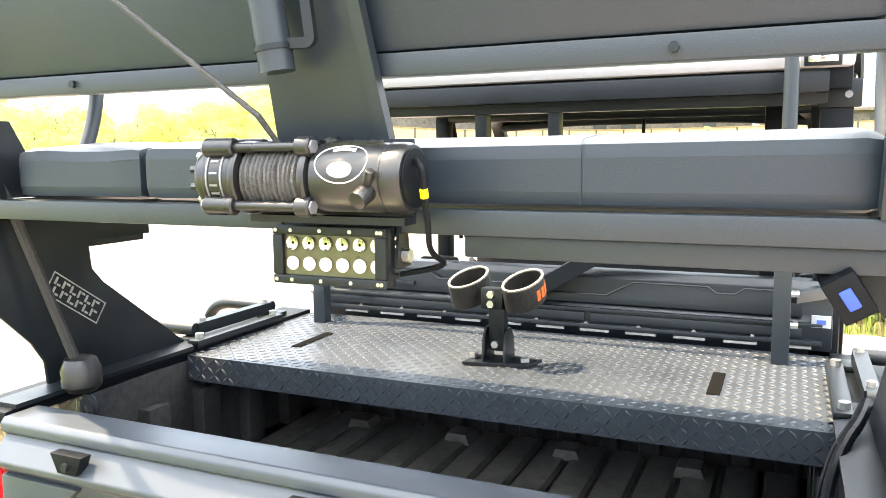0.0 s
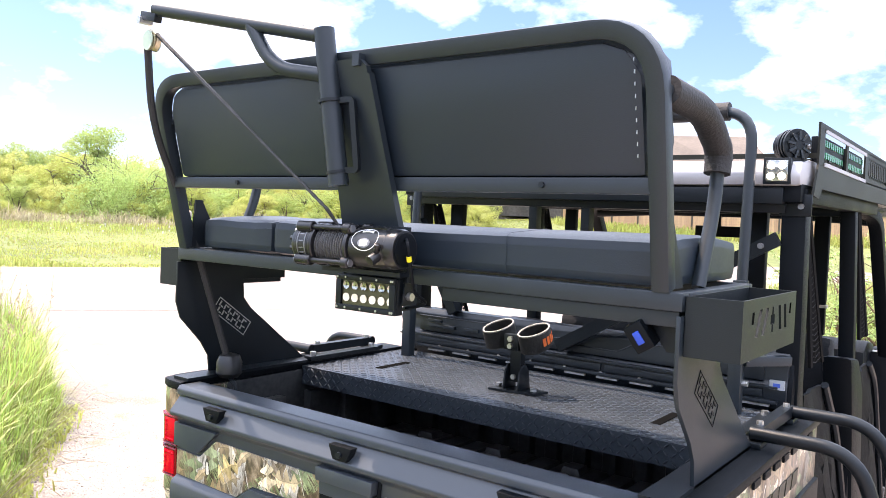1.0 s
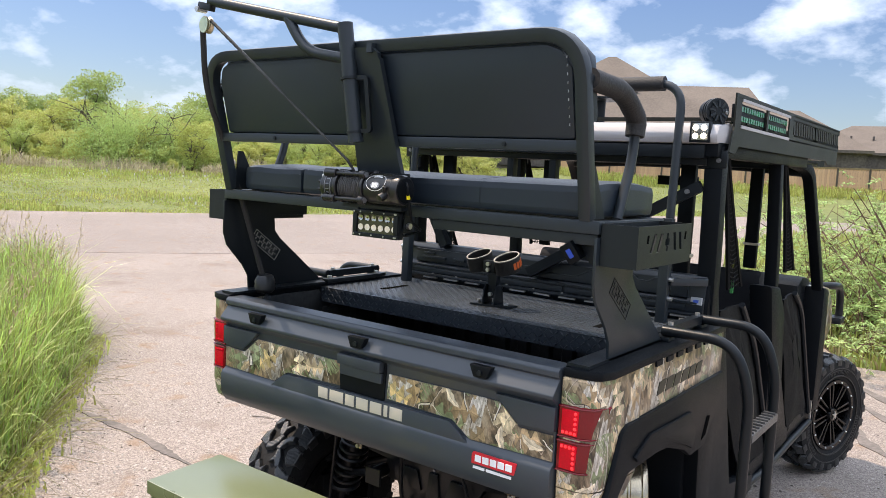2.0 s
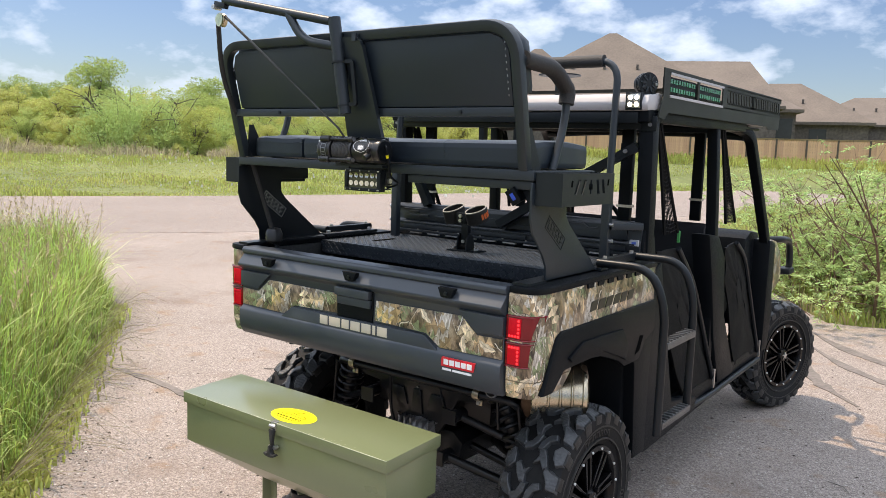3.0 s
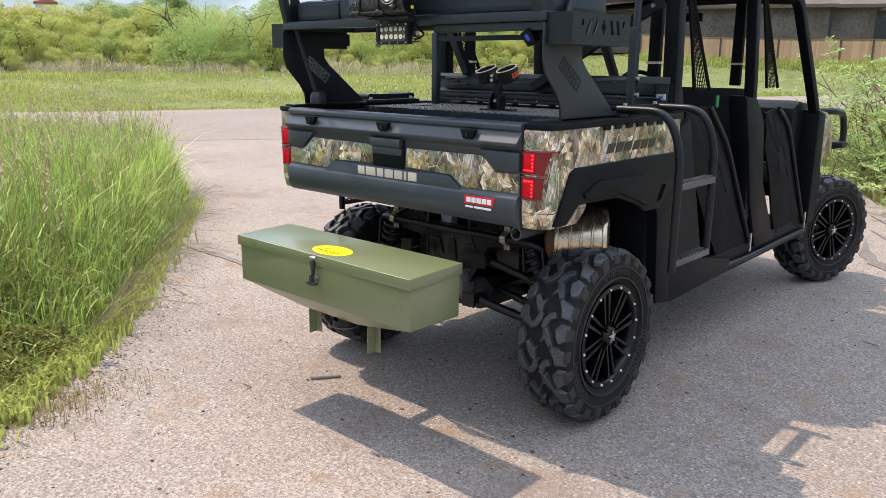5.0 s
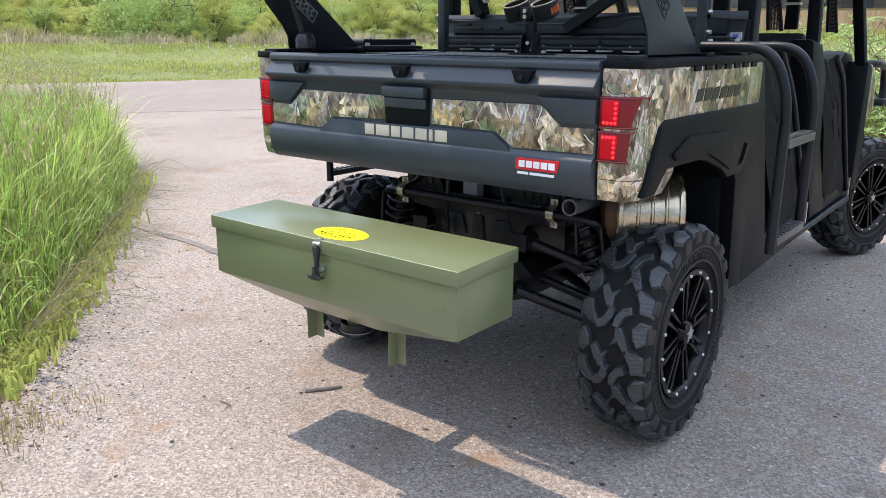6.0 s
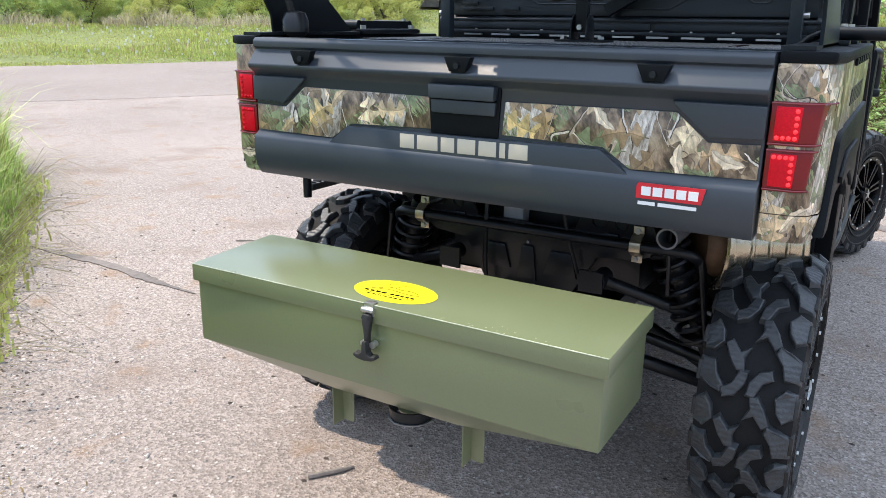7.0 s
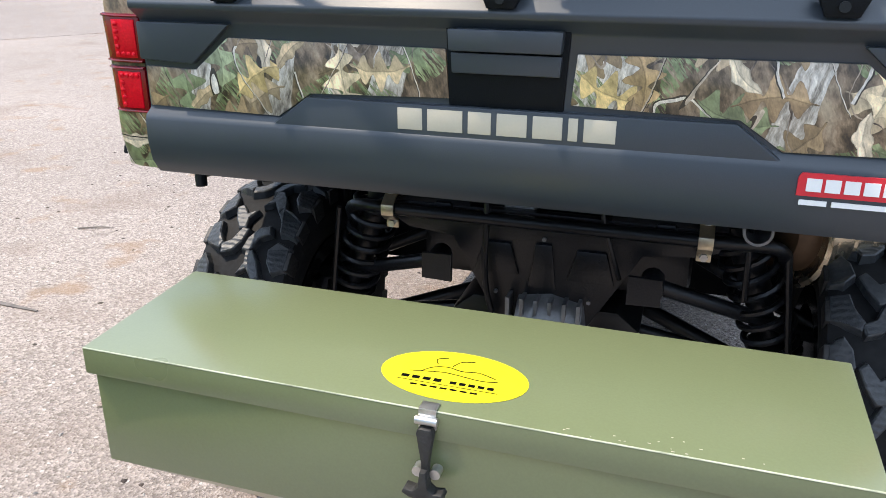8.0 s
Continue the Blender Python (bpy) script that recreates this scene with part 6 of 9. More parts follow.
# ---- side steps ----
def build_step(s):
    step = thing("side_step", (s * 0.9, 0.7, 0.64), "black tubular side step ladder hung from the bed rail", "step ladder", "side steps")
    for y, zb in ((0.525, 0.64), (0.82, 0.66)):
        bm = B()
        tube(bm, bent([(s * 0.69, y, 1.236), (s * 0.895, y, 1.236), (s * 0.945, y + 0.02, 1.10), (s * 0.945, y + 0.02, zb)], 0.12, 7), 0.0155, 12)
        part("upright", bm, STEEL, step)
        bm = B()
        box(bm, (s * 0.665, y - 0.03, 1.2085), (s * 0.72, y + 0.03, 1.221))
        part("bracket", bm, STEEL, step, soft=0.003)
    for z in (0.965, 0.675):
        bm = B()
        box(bm, (s * 0.925, 0.55, z - 0.012), (s * 0.962, 0.835, z + 0.012))
        for i in range(9):
            box(bm, (s * 0.926, 0.565 + i * 0.03, z + 0.012), (s * 0.961, 0.572 + i * 0.03, z + 0.019))
        part("tread", bm, STEPGREY, step, "worn grey grip tread", soft=0.002)
    bm = B()
    tube(bm, [(s * 0.70, 0.53, 1.236), (s * 0.70, 0.82, 1.236)], 0.013, square=True)
    part("top_bar", bm, STEEL, step)
    for y in (0.56, 0.80):
        bm = B()
        rod(bm, (s * 0.70, y, 1.2485), (s * 0.70, y, 1.258), 0.008, 8)
        part("bolt", bm, SILVER, step)


for s in (-1, 1):
    build_step(s)

# ---- hoist mast and arm ----
hoist = thing("rope_hoist", (0.0, -0.10, 1.72), "grey-black tubular hoist mast with a swinging arm and pulley", "hoist")
M0, M1 = Vector((0.008, -0.092, 1.735)), Vector((-0.034, -0.110, 2.057))
bm = B()
tube(bm, [M0, M1], 0.0215, 16)
part("mast", bm, GREYSTEEL, hoist)
bm = B()
tube(bm, [M0.lerp(M1, 0.075), M0.lerp(M1, 0.095)], 0.0235, 16)
part("mast_pin", bm, STEEL, hoist)
bm = B()
tube(bm, [M0.lerp(M1, 0.53), M0.lerp(M1, 0.55)], 0.0265, 16)
part("collar", bm, STEEL, hoist)
bm = B()
tube(bm, bent([M0.lerp(M1, 0.54), M0.lerp(M1, 0.54) + Vector((0.052, 0.01, 0.002)), M0.lerp(M1, 0.10) + Vector((0.047, 0.01, 0.0)), M0.lerp(M1, 0.10)], 0.008), 0.006, square=True)
part("hinge_bracket", bm, STEEL, hoist)
TIP = Vector((-0.547, -0.168, 2.147))
JOINT = M0.lerp(M1, 0.955).lerp(TIP, 0.40)
bm = B()
tube(bm, [M0.lerp(M1, 0.955), TIP], 0.0155, 14)
part("arm", bm, GREYSTEEL, hoist)
bm = B()
tube(bm, bent([M0.lerp(M1, 0.70), (-0.17, -0.125, 1.985), JOINT], 0.07, 8), 0.0155, 14)
part("arm_brace", bm, GREYSTEEL, hoist)
bm = B()
box(bm, (-0.046, -0.011, -0.030), (0.016, 0.011, -0.008), Matrix.Translation(TIP) @ Matrix.Rotation(radians(12), 4, "Y"))
part("arm_end", bm, STEEL, hoist, soft=0.003)
bm = B()
rod(bm, TIP + Vector((-0.046, -0.018, -0.022)), TIP + Vector((-0.046, 0.018, -0.022)), 0.009, 8)
part("shackle_bolt", bm, SILVER, hoist)
PUL = Vector((-0.592, -0.147, 2.083))
bm = B()
lathe(bm, [(0.010, -0.009), (0.026, -0.008), (0.020, 0.0), (0.026, 0.008), (0.010, 0.009)], PUL, "y", 24)
part("pulley_sheave", bm, BRASS, hoist, "brassy pulley wheel")
for d in (-0.0135, 0.0105):
    bm = B()
    prism(bm, [(PUL.x + 0.02 * math.cos(a), PUL.z + (0.026 if math.sin(a) < 0 else 0.022) * math.sin(a)) for a in [2 * math.pi * k / 20 for k in range(20)]], "y", PUL.y + d, PUL.y + d + 0.003)
    part("pulley_cheek", bm, bpy.data.materials.get("pale_green_zinc") or material("pale_green_zinc", (0.50, 0.58, 0.44), 0.4, 0.5, 0.15), hoist, "pale greenish pulley cheek")

# ---- winch ----
winch = thing("electric_winch", (0.025, -0.06, 1.60), "black electric winch with wound synthetic rope on the mast plate", "winch")
WX, WY, WZ = 0.025, -0.068, 1.611
bm = B()
lathe(bm, [(0.026, -0.142), (0.038, -0.138), (0.041, -0.130), (0.041, -0.124), (0.043, -0.122), (0.043, -0.084), (0.041, -0.078)], (WX, WY, WZ), "x", 32)
gearbox = part("gearbox", bm, WINCHBLACK, winch, soft=0.001)
for i in range(9):
    a_ = 2 * math.pi * i / 9
    bm = B()
    rod(bm, (WX - 0.148, WY + 0.031 * math.cos(a_), WZ + 0.031 * math.sin(a_)), (WX - 0.136, WY + 0.031 * math.cos(a_), WZ + 0.031 * math.sin(a_)), 0.0052, 6)
    part("gear_bolt", bm, SILVER if i % 3 == 0 else WINCHBLACK, gearbox)
# raised frame of a cast panel on the gearbox
for a0, a1, x0, x1 in ((2.0, 2.06, -0.116, -0.092), (3.74, 3.80, -0.116, -0.092), (2.06, 3.74, -0.116, -0.1135), (2.06, 3.74, -0.0945, -0.092), (2.28, 2.34, -0.110, -0.098), (2.62, 2.68, -0.110, -0.098), (2.96, 3.02, -0.110, -0.098), (3.30, 3.36, -0.110, -0.098), (3.54, 3.60, -0.110, -0.098)):
    bm = B()
    k = max(2, int((a1 - a0) / 0.12) + 1)
    ring_ = []
    for j in range(k):
        q = a0 + (a1 - a0) * j / (k - 1)
        ring_.append([bm.verts.new((WX + x_, WY + rr_ * math.cos(q), WZ + rr_ * math.sin(q))) for x_, rr_ in ((x0, 0.042), (x1, 0.042), (x1, 0.0442), (x0, 0.0442))])
    for ra, rb in zip(ring_, ring_[1:]):
        for j in range(4):
            bm.faces.new((ra[j], ra[(j + 1) % 4], rb[(j + 1) % 4], rb[j]))
    bm.faces.new(ring_[0][::-1])
    bm.faces.new(ring_[-1])
    part("cast_rib", bm, CASTGREY, gearbox)
# rope wound on the drum in two uneven layers
bm = B()
lathe(bm, [(0.028, -0.078), (0.028, 0.020)], (WX, WY, WZ), "x", 24)
drum = part("drum_core", bm, STEEL, winch)
wind = random.Random(21)
for layer, (rad, turns_) in enumerate(((0.0335, 13), (0.0375, 12))):
    bm = B()
    pts = []
    for i in range(turns_ * 18):
        f = i / (turns_ * 18)
        a_ = 2 * math.pi * i / 18
        wob = 0.0016 * math.sin(a_ * 1.7 + layer) + 0.0008 * wind.uniform(-1, 1)
        x_ = (-0.071 + 0.086 * f) if layer == 0 else (0.012 - 0.080 * f)
        pts.append((WX + x_ + wob, WY + (rad + wob * 0.6) * math.cos(a_), WZ + (rad + wob * 0.6) * math.sin(a_)))
    tube(bm, pts, 0.0036, 6)
    part("rope_winding", bm, ROPE, drum, "wound dark braided rope")
for x0 in (-0.0835, 0.0165):
    bm = B()
    lathe(bm, [(0.026, 0.0), (0.044, 0.0005), (0.0455, 0.003), (0.0455, 0.0075), (0.044, 0.010), (0.026, 0.0105)], (WX + x0, WY, WZ), "x", 32)
    part("drum_support", bm, WINCHBLACK, winch)
for dy, dz in ((-0.030, 0.037), (-0.034, -0.033), (0.030, 0.037)):
    bm = B()
    rod(bm, (WX - 0.120, WY + dy, WZ + dz), (WX + 0.026, WY + dy, WZ + dz), 0.0062, 12)
    rod_ob = part("tie_rod", bm, WINCHBLACK, winch)
    bm = B()
    rod(bm, (WX + 0.0265, WY + dy, WZ + dz), (WX + 0.034, WY + dy, WZ + dz), 0.0085, 6)
    rod(bm, (WX - 0.127, WY + dy, WZ + dz), (WX - 0.1205, WY + dy, WZ + dz), 0.008, 6)
    part("rod_nut", bm, CASTGREY, rod_ob)
    for x_, half_ in ((0.0215, 0.008), (-0.100, 0.020)):
        bm = B()
        lathe(bm, [(0.0105, -half_ - 0.002), (0.0122, -half_), (0.0122, half_), (0.0105, half_ + 0.002)], (WX + x_, WY + dy, WZ + dz), "x", 14)
        part("rod_boss", bm, WINCHBLACK, winch)
bm = B()
lathe(bm, [(0.036, 0.026), (0.0405, 0.031), (0.0405, 0.116), (0.0392, 0.118), (0.0392, 0.121), (0.0408, 0.123), (0.0408, 0.141), (0.038, 0.147), (0.010, 0.148)], (WX, WY, WZ), "x", 40)
motor = part("winch_motor", bm, WINCHBLACK, winch, "gloss black winch motor barrel")
bm = B()
rod(bm, (WX + 0.148, WY, WZ), (WX + 0.1495, WY, WZ), 0.034, 28)
part("motor_cap", bm, DARKPLASTIC, motor)
bm = B()
box(bm, (WX + 0.040, -0.006, 0.0395), (WX + 0.112, 0.006, 0.0435), Matrix.Translation((0, WY, WZ)) @ Matrix.Rotation(0.25, 4, "X"))
for i in range(3):
    box(bm, (WX + 0.052 + i * 0.022, -0.0065, 0.0434), (WX + 0.055 + i * 0.022, 0.0065, 0.0446), Matrix.Translation((0, WY, WZ)) @ Matrix.Rotation(0.25, 4, "X"))
part("top_band", bm, WINCHBLACK, motor)


def on_barrel(u, v, lift=0.0004):
    """A point on the motor barrel: u along it, v round it, from the label's middle."""
    a = math.pi * 0.84 - v
    return Vector((WX + 0.072 + u, WY + (0.0405 + lift) * math.cos(a), WZ + (0.0405 + lift) * math.sin(a)))


def barrel_patch(cu, cv, ru, rv, lift, mat, label):
    """An oval lying on the barrel."""
    bm = B()
    rings_ = [[bm.verts.new(on_barrel(cu + ru * f * math.cos(q), cv + rv * f * math.sin(q), lift)) for q in [2 * math.pi * k / 28 for k in range(28)]] for f in (1.0, 0.6, 0.25)]
    for ra, rb in zip(rings_, rings_[1:]):
        for k in range(28):
            bm.faces.new((ra[k], ra[(k + 1) % 28], rb[(k + 1) % 28], rb[k]))
    bm.faces.new(rings_[-1])
    return part("oval_plate", bm, mat, motor, label)


bm = B()
tube(bm, [on_barrel(0.034 * math.cos(q), 0.62 * math.sin(q)) for q in [2 * math.pi * k / 44 for k in range(45)]], 0.0007, 5, ends=False)
part("oval_line", bm, WHITE, motor, "pale oval outline of a maker's mark")
barrel_patch(0.0, -0.24, 0.0165, 0.24, 0.0006, CASTGREY, "small grey oval")
for cu, cv, lu, lv in ((-0.0085, -0.24, 0.0022, 0.17), (-0.003, -0.24, 0.0022, 0.15), (0.0025, -0.24, 0.0022, 0.17), (0.008, -0.24, 0.0018, 0.12), (-0.0125, 0.40, 0.0022, 0.055), (-0.0075, 0.43, 0.0022, 0.055), (-0.0025, 0.45, 0.0022, 0.055), (0.0025, 0.45, 0.0022, 0.055), (0.0075, 0.43, 0.0022, 0.055), (0.0125, 0.40, 0.0022, 0.055)):
    bm = B()
    vs_ = [on_barrel(cu + a_ * lu, cv + b_ * lv, 0.0012) for a_, b_ in ((-1, -1), (1, -1), (1, 1), (-1, 1))]
    lo_ = [on_barrel(cu + a_ * lu, cv + b_ * lv, 0.0) for a_, b_ in ((-1, -1), (1, -1), (1, 1), (-1, 1))]
    loft(bm, lo_, vs_)
    part("print_bar", bm, WHITE, motor)
bm = B()
rod(bm, (WX + 0.108, WY - 0.028, WZ - 0.010), (WX + 0.103, WY - 0.055, WZ - 0.024), 0.011, 14)
rod(bm, (WX + 0.107, WY - 0.040, WZ - 0.008), (WX + 0.118, WY - 0.050, WZ + 0.010), 0.006, 8)
part("clutch_knob", bm, WINCHBLACK, winch, "black free-spool knob", soft=0.002)
bm = B()
box(bm, (WX - 0.09, WY + 0.008, WZ - 0.056), (WX + 0.13, WY + 0.030, WZ - 0.047))
box(bm, (WX - 0.09, WY + 0.030, WZ - 0.056), (WX + 0.13, WY + 0.038, WZ + 0.045))
part("winch_bracket", bm, STEEL, winch)

# rope from drum over the pulley down to the hook
rope = thing("hoist_rope", (-0.05, -0.09, 1.64), "black braided winch rope run over the pulley with a stopper", "rope")
bm = B()
rise = [Vector((WX - 0.035, WY, WZ + 0.038)), Vector((WX - 0.050, WY - 0.022, WZ + 0.075)), PUL + Vector((0.02, 0, 0.012))]
rise = [rise[0]] + [rise[1].lerp(rise[2], k / 60) for k in range(61)]
tube(bm, rise, [(0.0034 if k < 30 else 0.0048) + 0.0008 * (k % 2) for k in range(62)], 7)
part("rope_rise", bm, ROPE, rope)
bm = B()
HOOK = Vector((-0.630, 0.149, 1.238))
KNOT = Vector((-0.672, 0.025, 1.66))
down = [PUL + Vector((-0.02, 0, 0)), Vector((-0.655, -0.10, 1.88)), KNOT, HOOK]
tube(bm, bent(down, 0.2), 0.0095, 8)
part("rope_fall", bm, GRIP, rope)
bm = B()
lathe(bm, [(0.006, -0.014), (0.012, -0.006), (0.012, 0.006), (0.006, 0.014)], KNOT, "x", 10)
part("knot", bm, BEIGE, rope, "pale whipping knot")
bm = B()
lathe(bm, [(0.012, 0.035), (0.028, 0.03), (0.036, 0.01), (0.036, -0.02), (0.026, -0.032), (0.01, -0.035)], HOOK, "z", 20)
part("stopper", bm, WINCHBLACK, rope, "round black rubber stopper")
bm = B()
tube(bm, bent([HOOK + Vector((0, 0, -0.03)), HOOK + Vector((0.03, 0, -0.05)), HOOK + Vector((0.035, 0, -0.075)), HOOK + Vector((0.01, 0, -0.08)), HOOK + Vector((0.0, 0.0, -0.062))], 0.012), 0.006, 8)
part("hook", bm, STEEL, rope)

# ---- work light bar under the seat rail ----
bar = thing("led_work_light", (0.01, 0.02, 1.46), "twelve-lamp black work light bar below the seat rail", "work light")
LX0, LX1, LZ0, LZ1, LY = -0.068, 0.103, 1.468, 1.546, -0.004
bm = B()
box(bm, (LX0, LY, LZ0), (LX1, LY + 0.02, LZ1))
housing = part("lamp_housing", bm, STEEL, bar, soft=0.002)
for i in range(7):
    z = LZ0 + 0.008 + i * 0.011
    bm = B()
    box(bm, (LX0 + 0.006, LY + 0.02, z), (LX1 - 0.006, LY + 0.06, z + 0.004))
    part("fin", bm, STEEL, housing)
bm = B()
for a, b in (((LX0, LZ0), (LX1, LZ0 + 0.012)), ((LX0, LZ1 - 0.012), (LX1, LZ1)), ((LX0, LZ0 + 0.012), (LX0 + 0.016, LZ1 - 0.012)), ((LX1 - 0.016, LZ0 + 0.012), (LX1, LZ1 - 0.012))):
    box(bm, (a[0], LY - 0.008, a[1]), (b[0], LY, b[1]))
part("bezel", bm, STEEL, bar, soft=0.002)
bm = B()
box(bm, (LX0 + 0.016, LY - 0.002, LZ0 + 0.012), (LX1 - 0.016, LY, LZ1 - 0.012))
part("reflector", bm, LAMPWELL, bar, "olive lamp well")
for i in range(6):
    for j in range(2):
        x, z = LX0 + 0.03 + i * 0.0255, LZ0 + 0.028 + j * 0.027
        bm = B()
        lathe(bm, [(0.0092, -0.004), (0.0092, -0.006), (0.006, -0.0045), (0.002, -0.004)], (x, LY, z), "y", 14)
        part("lamp", bm, LENS if j else glow("lit_lamp", (0.8, 0.77, 0.66), 0.12) if i == 0 else bpy.data.materials["lit_lamp"], bar, "round lamp")
for x in (LX0 + 0.006, LX0 + 0.03, LX0 + 0.075, LX0 + 0.12, LX0 + 0.16, LX1 - 0.006):
    for z in (LZ0 + 0.006, LZ1 - 0.006):
        bm = B()
        rod(bm, (x, LY - 0.0095, z), (x, LY - 0.0075, z), 0.0028, 6)
        part("screw", bm, SILVER, bar)
for x, s in ((LX0 - 0.003, -1), (LX1 + 0.003, 1)):
    bm = B()
    prism(bm, [(LY + 0.01, LZ0 + 0.025), (LY + 0.05, LZ0 + 0.025), (LY + 0.04, LZ1 + 0.012), (LY + 0.02, LZ1 + 0.012)], "x", x, x + s * 0.004)
    part("bracket", bm, STEEL, bar)
    bm = B()
    rod(bm, (x, LY + 0.03, LZ0 + 0.04), (x + s * 0.014, LY + 0.03, LZ0 + 0.04), 0.009, 8)
    part("bracket_bolt", bm, SILVER, bar)
cable = thing("winch_cable", (0.17, -0.02, 1.50), "black power cable with a yellow band from winch to lamp", "cable")
bm = B()
tube(bm, bent([(0.172, WY, WZ + 0.022), (0.186, WY - 0.01, WZ + 0.012), (0.184, WY + 0.01, WZ - 0.055), (0.176, WY + 0.03, 1.522), (0.186, WY + 0.06, 1.506), (0.160, 0.01, 1.496), (0.108, 0.022, 1.484)], 0.025), 0.0038, 7)
part("lead", bm, DARKPLASTIC, cable)
bm = B()
tube(bm, [(0.1856, WY - 0.004, WZ - 0.012), (0.1852, WY - 0.001, WZ - 0.022)], 0.0052, 8)
part("band", bm, YELLOW, cable, "yellow tape band")

# ---- clamp for long tools on the deck ----
clampt = thing("tool_clamp", (0.015, 0.64, 1.199), "black twin-jaw tool clamp with rubber straps bolted to the deck", "tool clamp")
bm = B()
prism(bm, [(-0.05, 0.60), (0.085, 0.625), (0.10, 0.68), (-0.035, 0.68)], "z", 1.199, 1.205)
part("clamp_foot", bm, STEEL, clampt)
for x in (-0.012, 0.035):
    bm = B()
    prism(bm, [(0.615, 1.205), (0.68, 1.205), (0.67, 1.255), (0.655, 1.275), (0.635, 1.275), (0.62, 1.255)], "x", x, x + 0.006)
    part("clamp_ear", bm, STEEL, clampt, soft=0.002)
bm = B()
box(bm, (-0.004, 0.636, 1.225), (0.032, 0.660, 1.345))
part("clamp_stem", bm, STEEL, clampt, soft=0.003)
for x, z in ((0.020, 1.350), (0.020, 1.330), (0.02, 1.24), (-0.038, 1.207), (0.075, 1.207)):
    bm = B()
    if z > 1.21:
        rod(bm, (x - 0.008, 0.603 if z > 1.3 else 0.628, z), (x - 0.008, 0.637, z), 0.008, 6)
    else:
        rod(bm, (x, 0.64, z), (x, 0.64, z + 0.008), 0.010, 6)
    part("bolt", bm, SILVER, clampt)
JN = Vector((0.0, -0.42, 0.907))
JU = Vector((0.57, 0.745, 0.345)).normalized()
JV = JN.cross(JU).normalized()
RUBBERLIP = material("worn_rubber_lip", (0.30, 0.29, 0.26), 0.7)
for centre in (Vector((-0.050, 0.652, 1.352)), Vector((0.074, 0.640, 1.354))):
    def jaw_at(a, h, k=1.0):
        return centre + JU * (0.049 * k * math.cos(a)) + JV * (0.031 * k * math.sin(a)) + JN * h
    bm = B()
    turns_ = [2 * math.pi * q / 32 for q in range(32)]
    rings_ = [[bm.verts.new(jaw_at(a, h, k)) for a in turns_] for h, k in ((-0.030, 0.90), (-0.026, 1.0), (0.024, 1.0), (0.028, 0.96), (0.027, 0.89), (-0.028, 0.86))]
    for ra, rb in zip(rings_, rings_[1:] + rings_[:1]):
        for i in range(32):
            bm.faces.new((ra[i], ra[(i + 1) % 32], rb[(i + 1) % 32], rb[i]))
    jaw = part("jaw", bm, RUBBER, clampt, "oval rubber-lined jaw")
    bm = B()
    for q in range(40):
        a = 2 * math.pi * q / 40
        c = jaw_at(a, 0.0275, 0.94)
        m = Matrix((JU, JV, JN)).transposed().to_4x4()
        m.translation = c
        box(bm, (-0.0022, -0.0028, -0.001), (0.0022, 0.0028, 0.0028), m @ Matrix.Rotation(a, 4, "Z"))
    part("jaw_lip", bm, RUBBERLIP, jaw, "worn pale serrated lip")
    if centre.x > 0:
        for i in range(5):
            a = -1.30 + i * 0.30
            bm = B()
            loft(bm, [jaw_at(a + d, h, 0.99) for d, h in ((-0.10, -0.014), (0.10, -0.014), (0.10, 0.010), (-0.10, 0.010))], [jaw_at(a + d, h, 1.03) for d, h in ((-0.10, -0.014), (0.10, -0.014), (0.10, 0.010), (-0.10, 0.010))])
            part("print_bar", bm, ORANGE, jaw, "orange printed bar")
bm = B()
box(bm, (-0.012, 0.612, 1.318), (0.036, 0.640, 1.362))
part("jaw_block", bm, STEEL, clampt, soft=0.003)

loom = thing("wiring_loom", (0.66, 0.2, 1.21), "black corrugated wiring loom lying along the bed rail", "cable")
bm = B()
path = bent([(0.686, 0.46, 1.25), (0.672, 0.40, 1.236), (0.650, 0.34, 1.225), (0.625, 0.26, 1.19), (0.618, 0.18, 1.10), (0.622, 0.14, 0.98)], 0.06, 12)
tube(bm, path, [0.008 if k % 2 else 0.0092 for k in range(len(path))], 9)
part("conduit", bm, DARKPLASTIC, loom)
bm = B()
tube(bm, bent([(0.680, 0.47, 1.248), (0.662, 0.41, 1.232), (0.635, 0.35, 1.21), (0.612, 0.27, 1.16), (0.606, 0.20, 1.06)], 0.05), 0.004, 7)
part("lead", bm, DARKPLASTIC, loom)

# ---- blue switch ----
switch = thing("rocker_switch", (0.63, 0.02, 1.49), "black switch box with a lit blue rocker under the seat rail", "switch")
bm = B()
m = Matrix.Translation((0.622, 0.045, 1.488)) @ Matrix.Rotation(radians(-32), 4, "Y") @ Matrix.Rotation(radians(12), 4, "X")
box(bm, (-0.018, -0.02, -0.026), (0.018, 0.02, 0.026), m)
part("switch_box", bm, DARKPLASTIC, switch, soft=0.004)
bm = B()
box(bm, (-0.0065, -0.0225, -0.012), (0.0065, -0.019, 0.012), m)
part("rocker", bm, BLUELIT, switch, "lit blue rocker", soft=0.002)
bm = B()
prism(bm, [(0.60, 1.54), (0.69, 1.54), (0.69, 1.46), (0.66, 1.46)], "y", 0.066, 0.07)
part("switch_plate", bm, STEEL, switch)

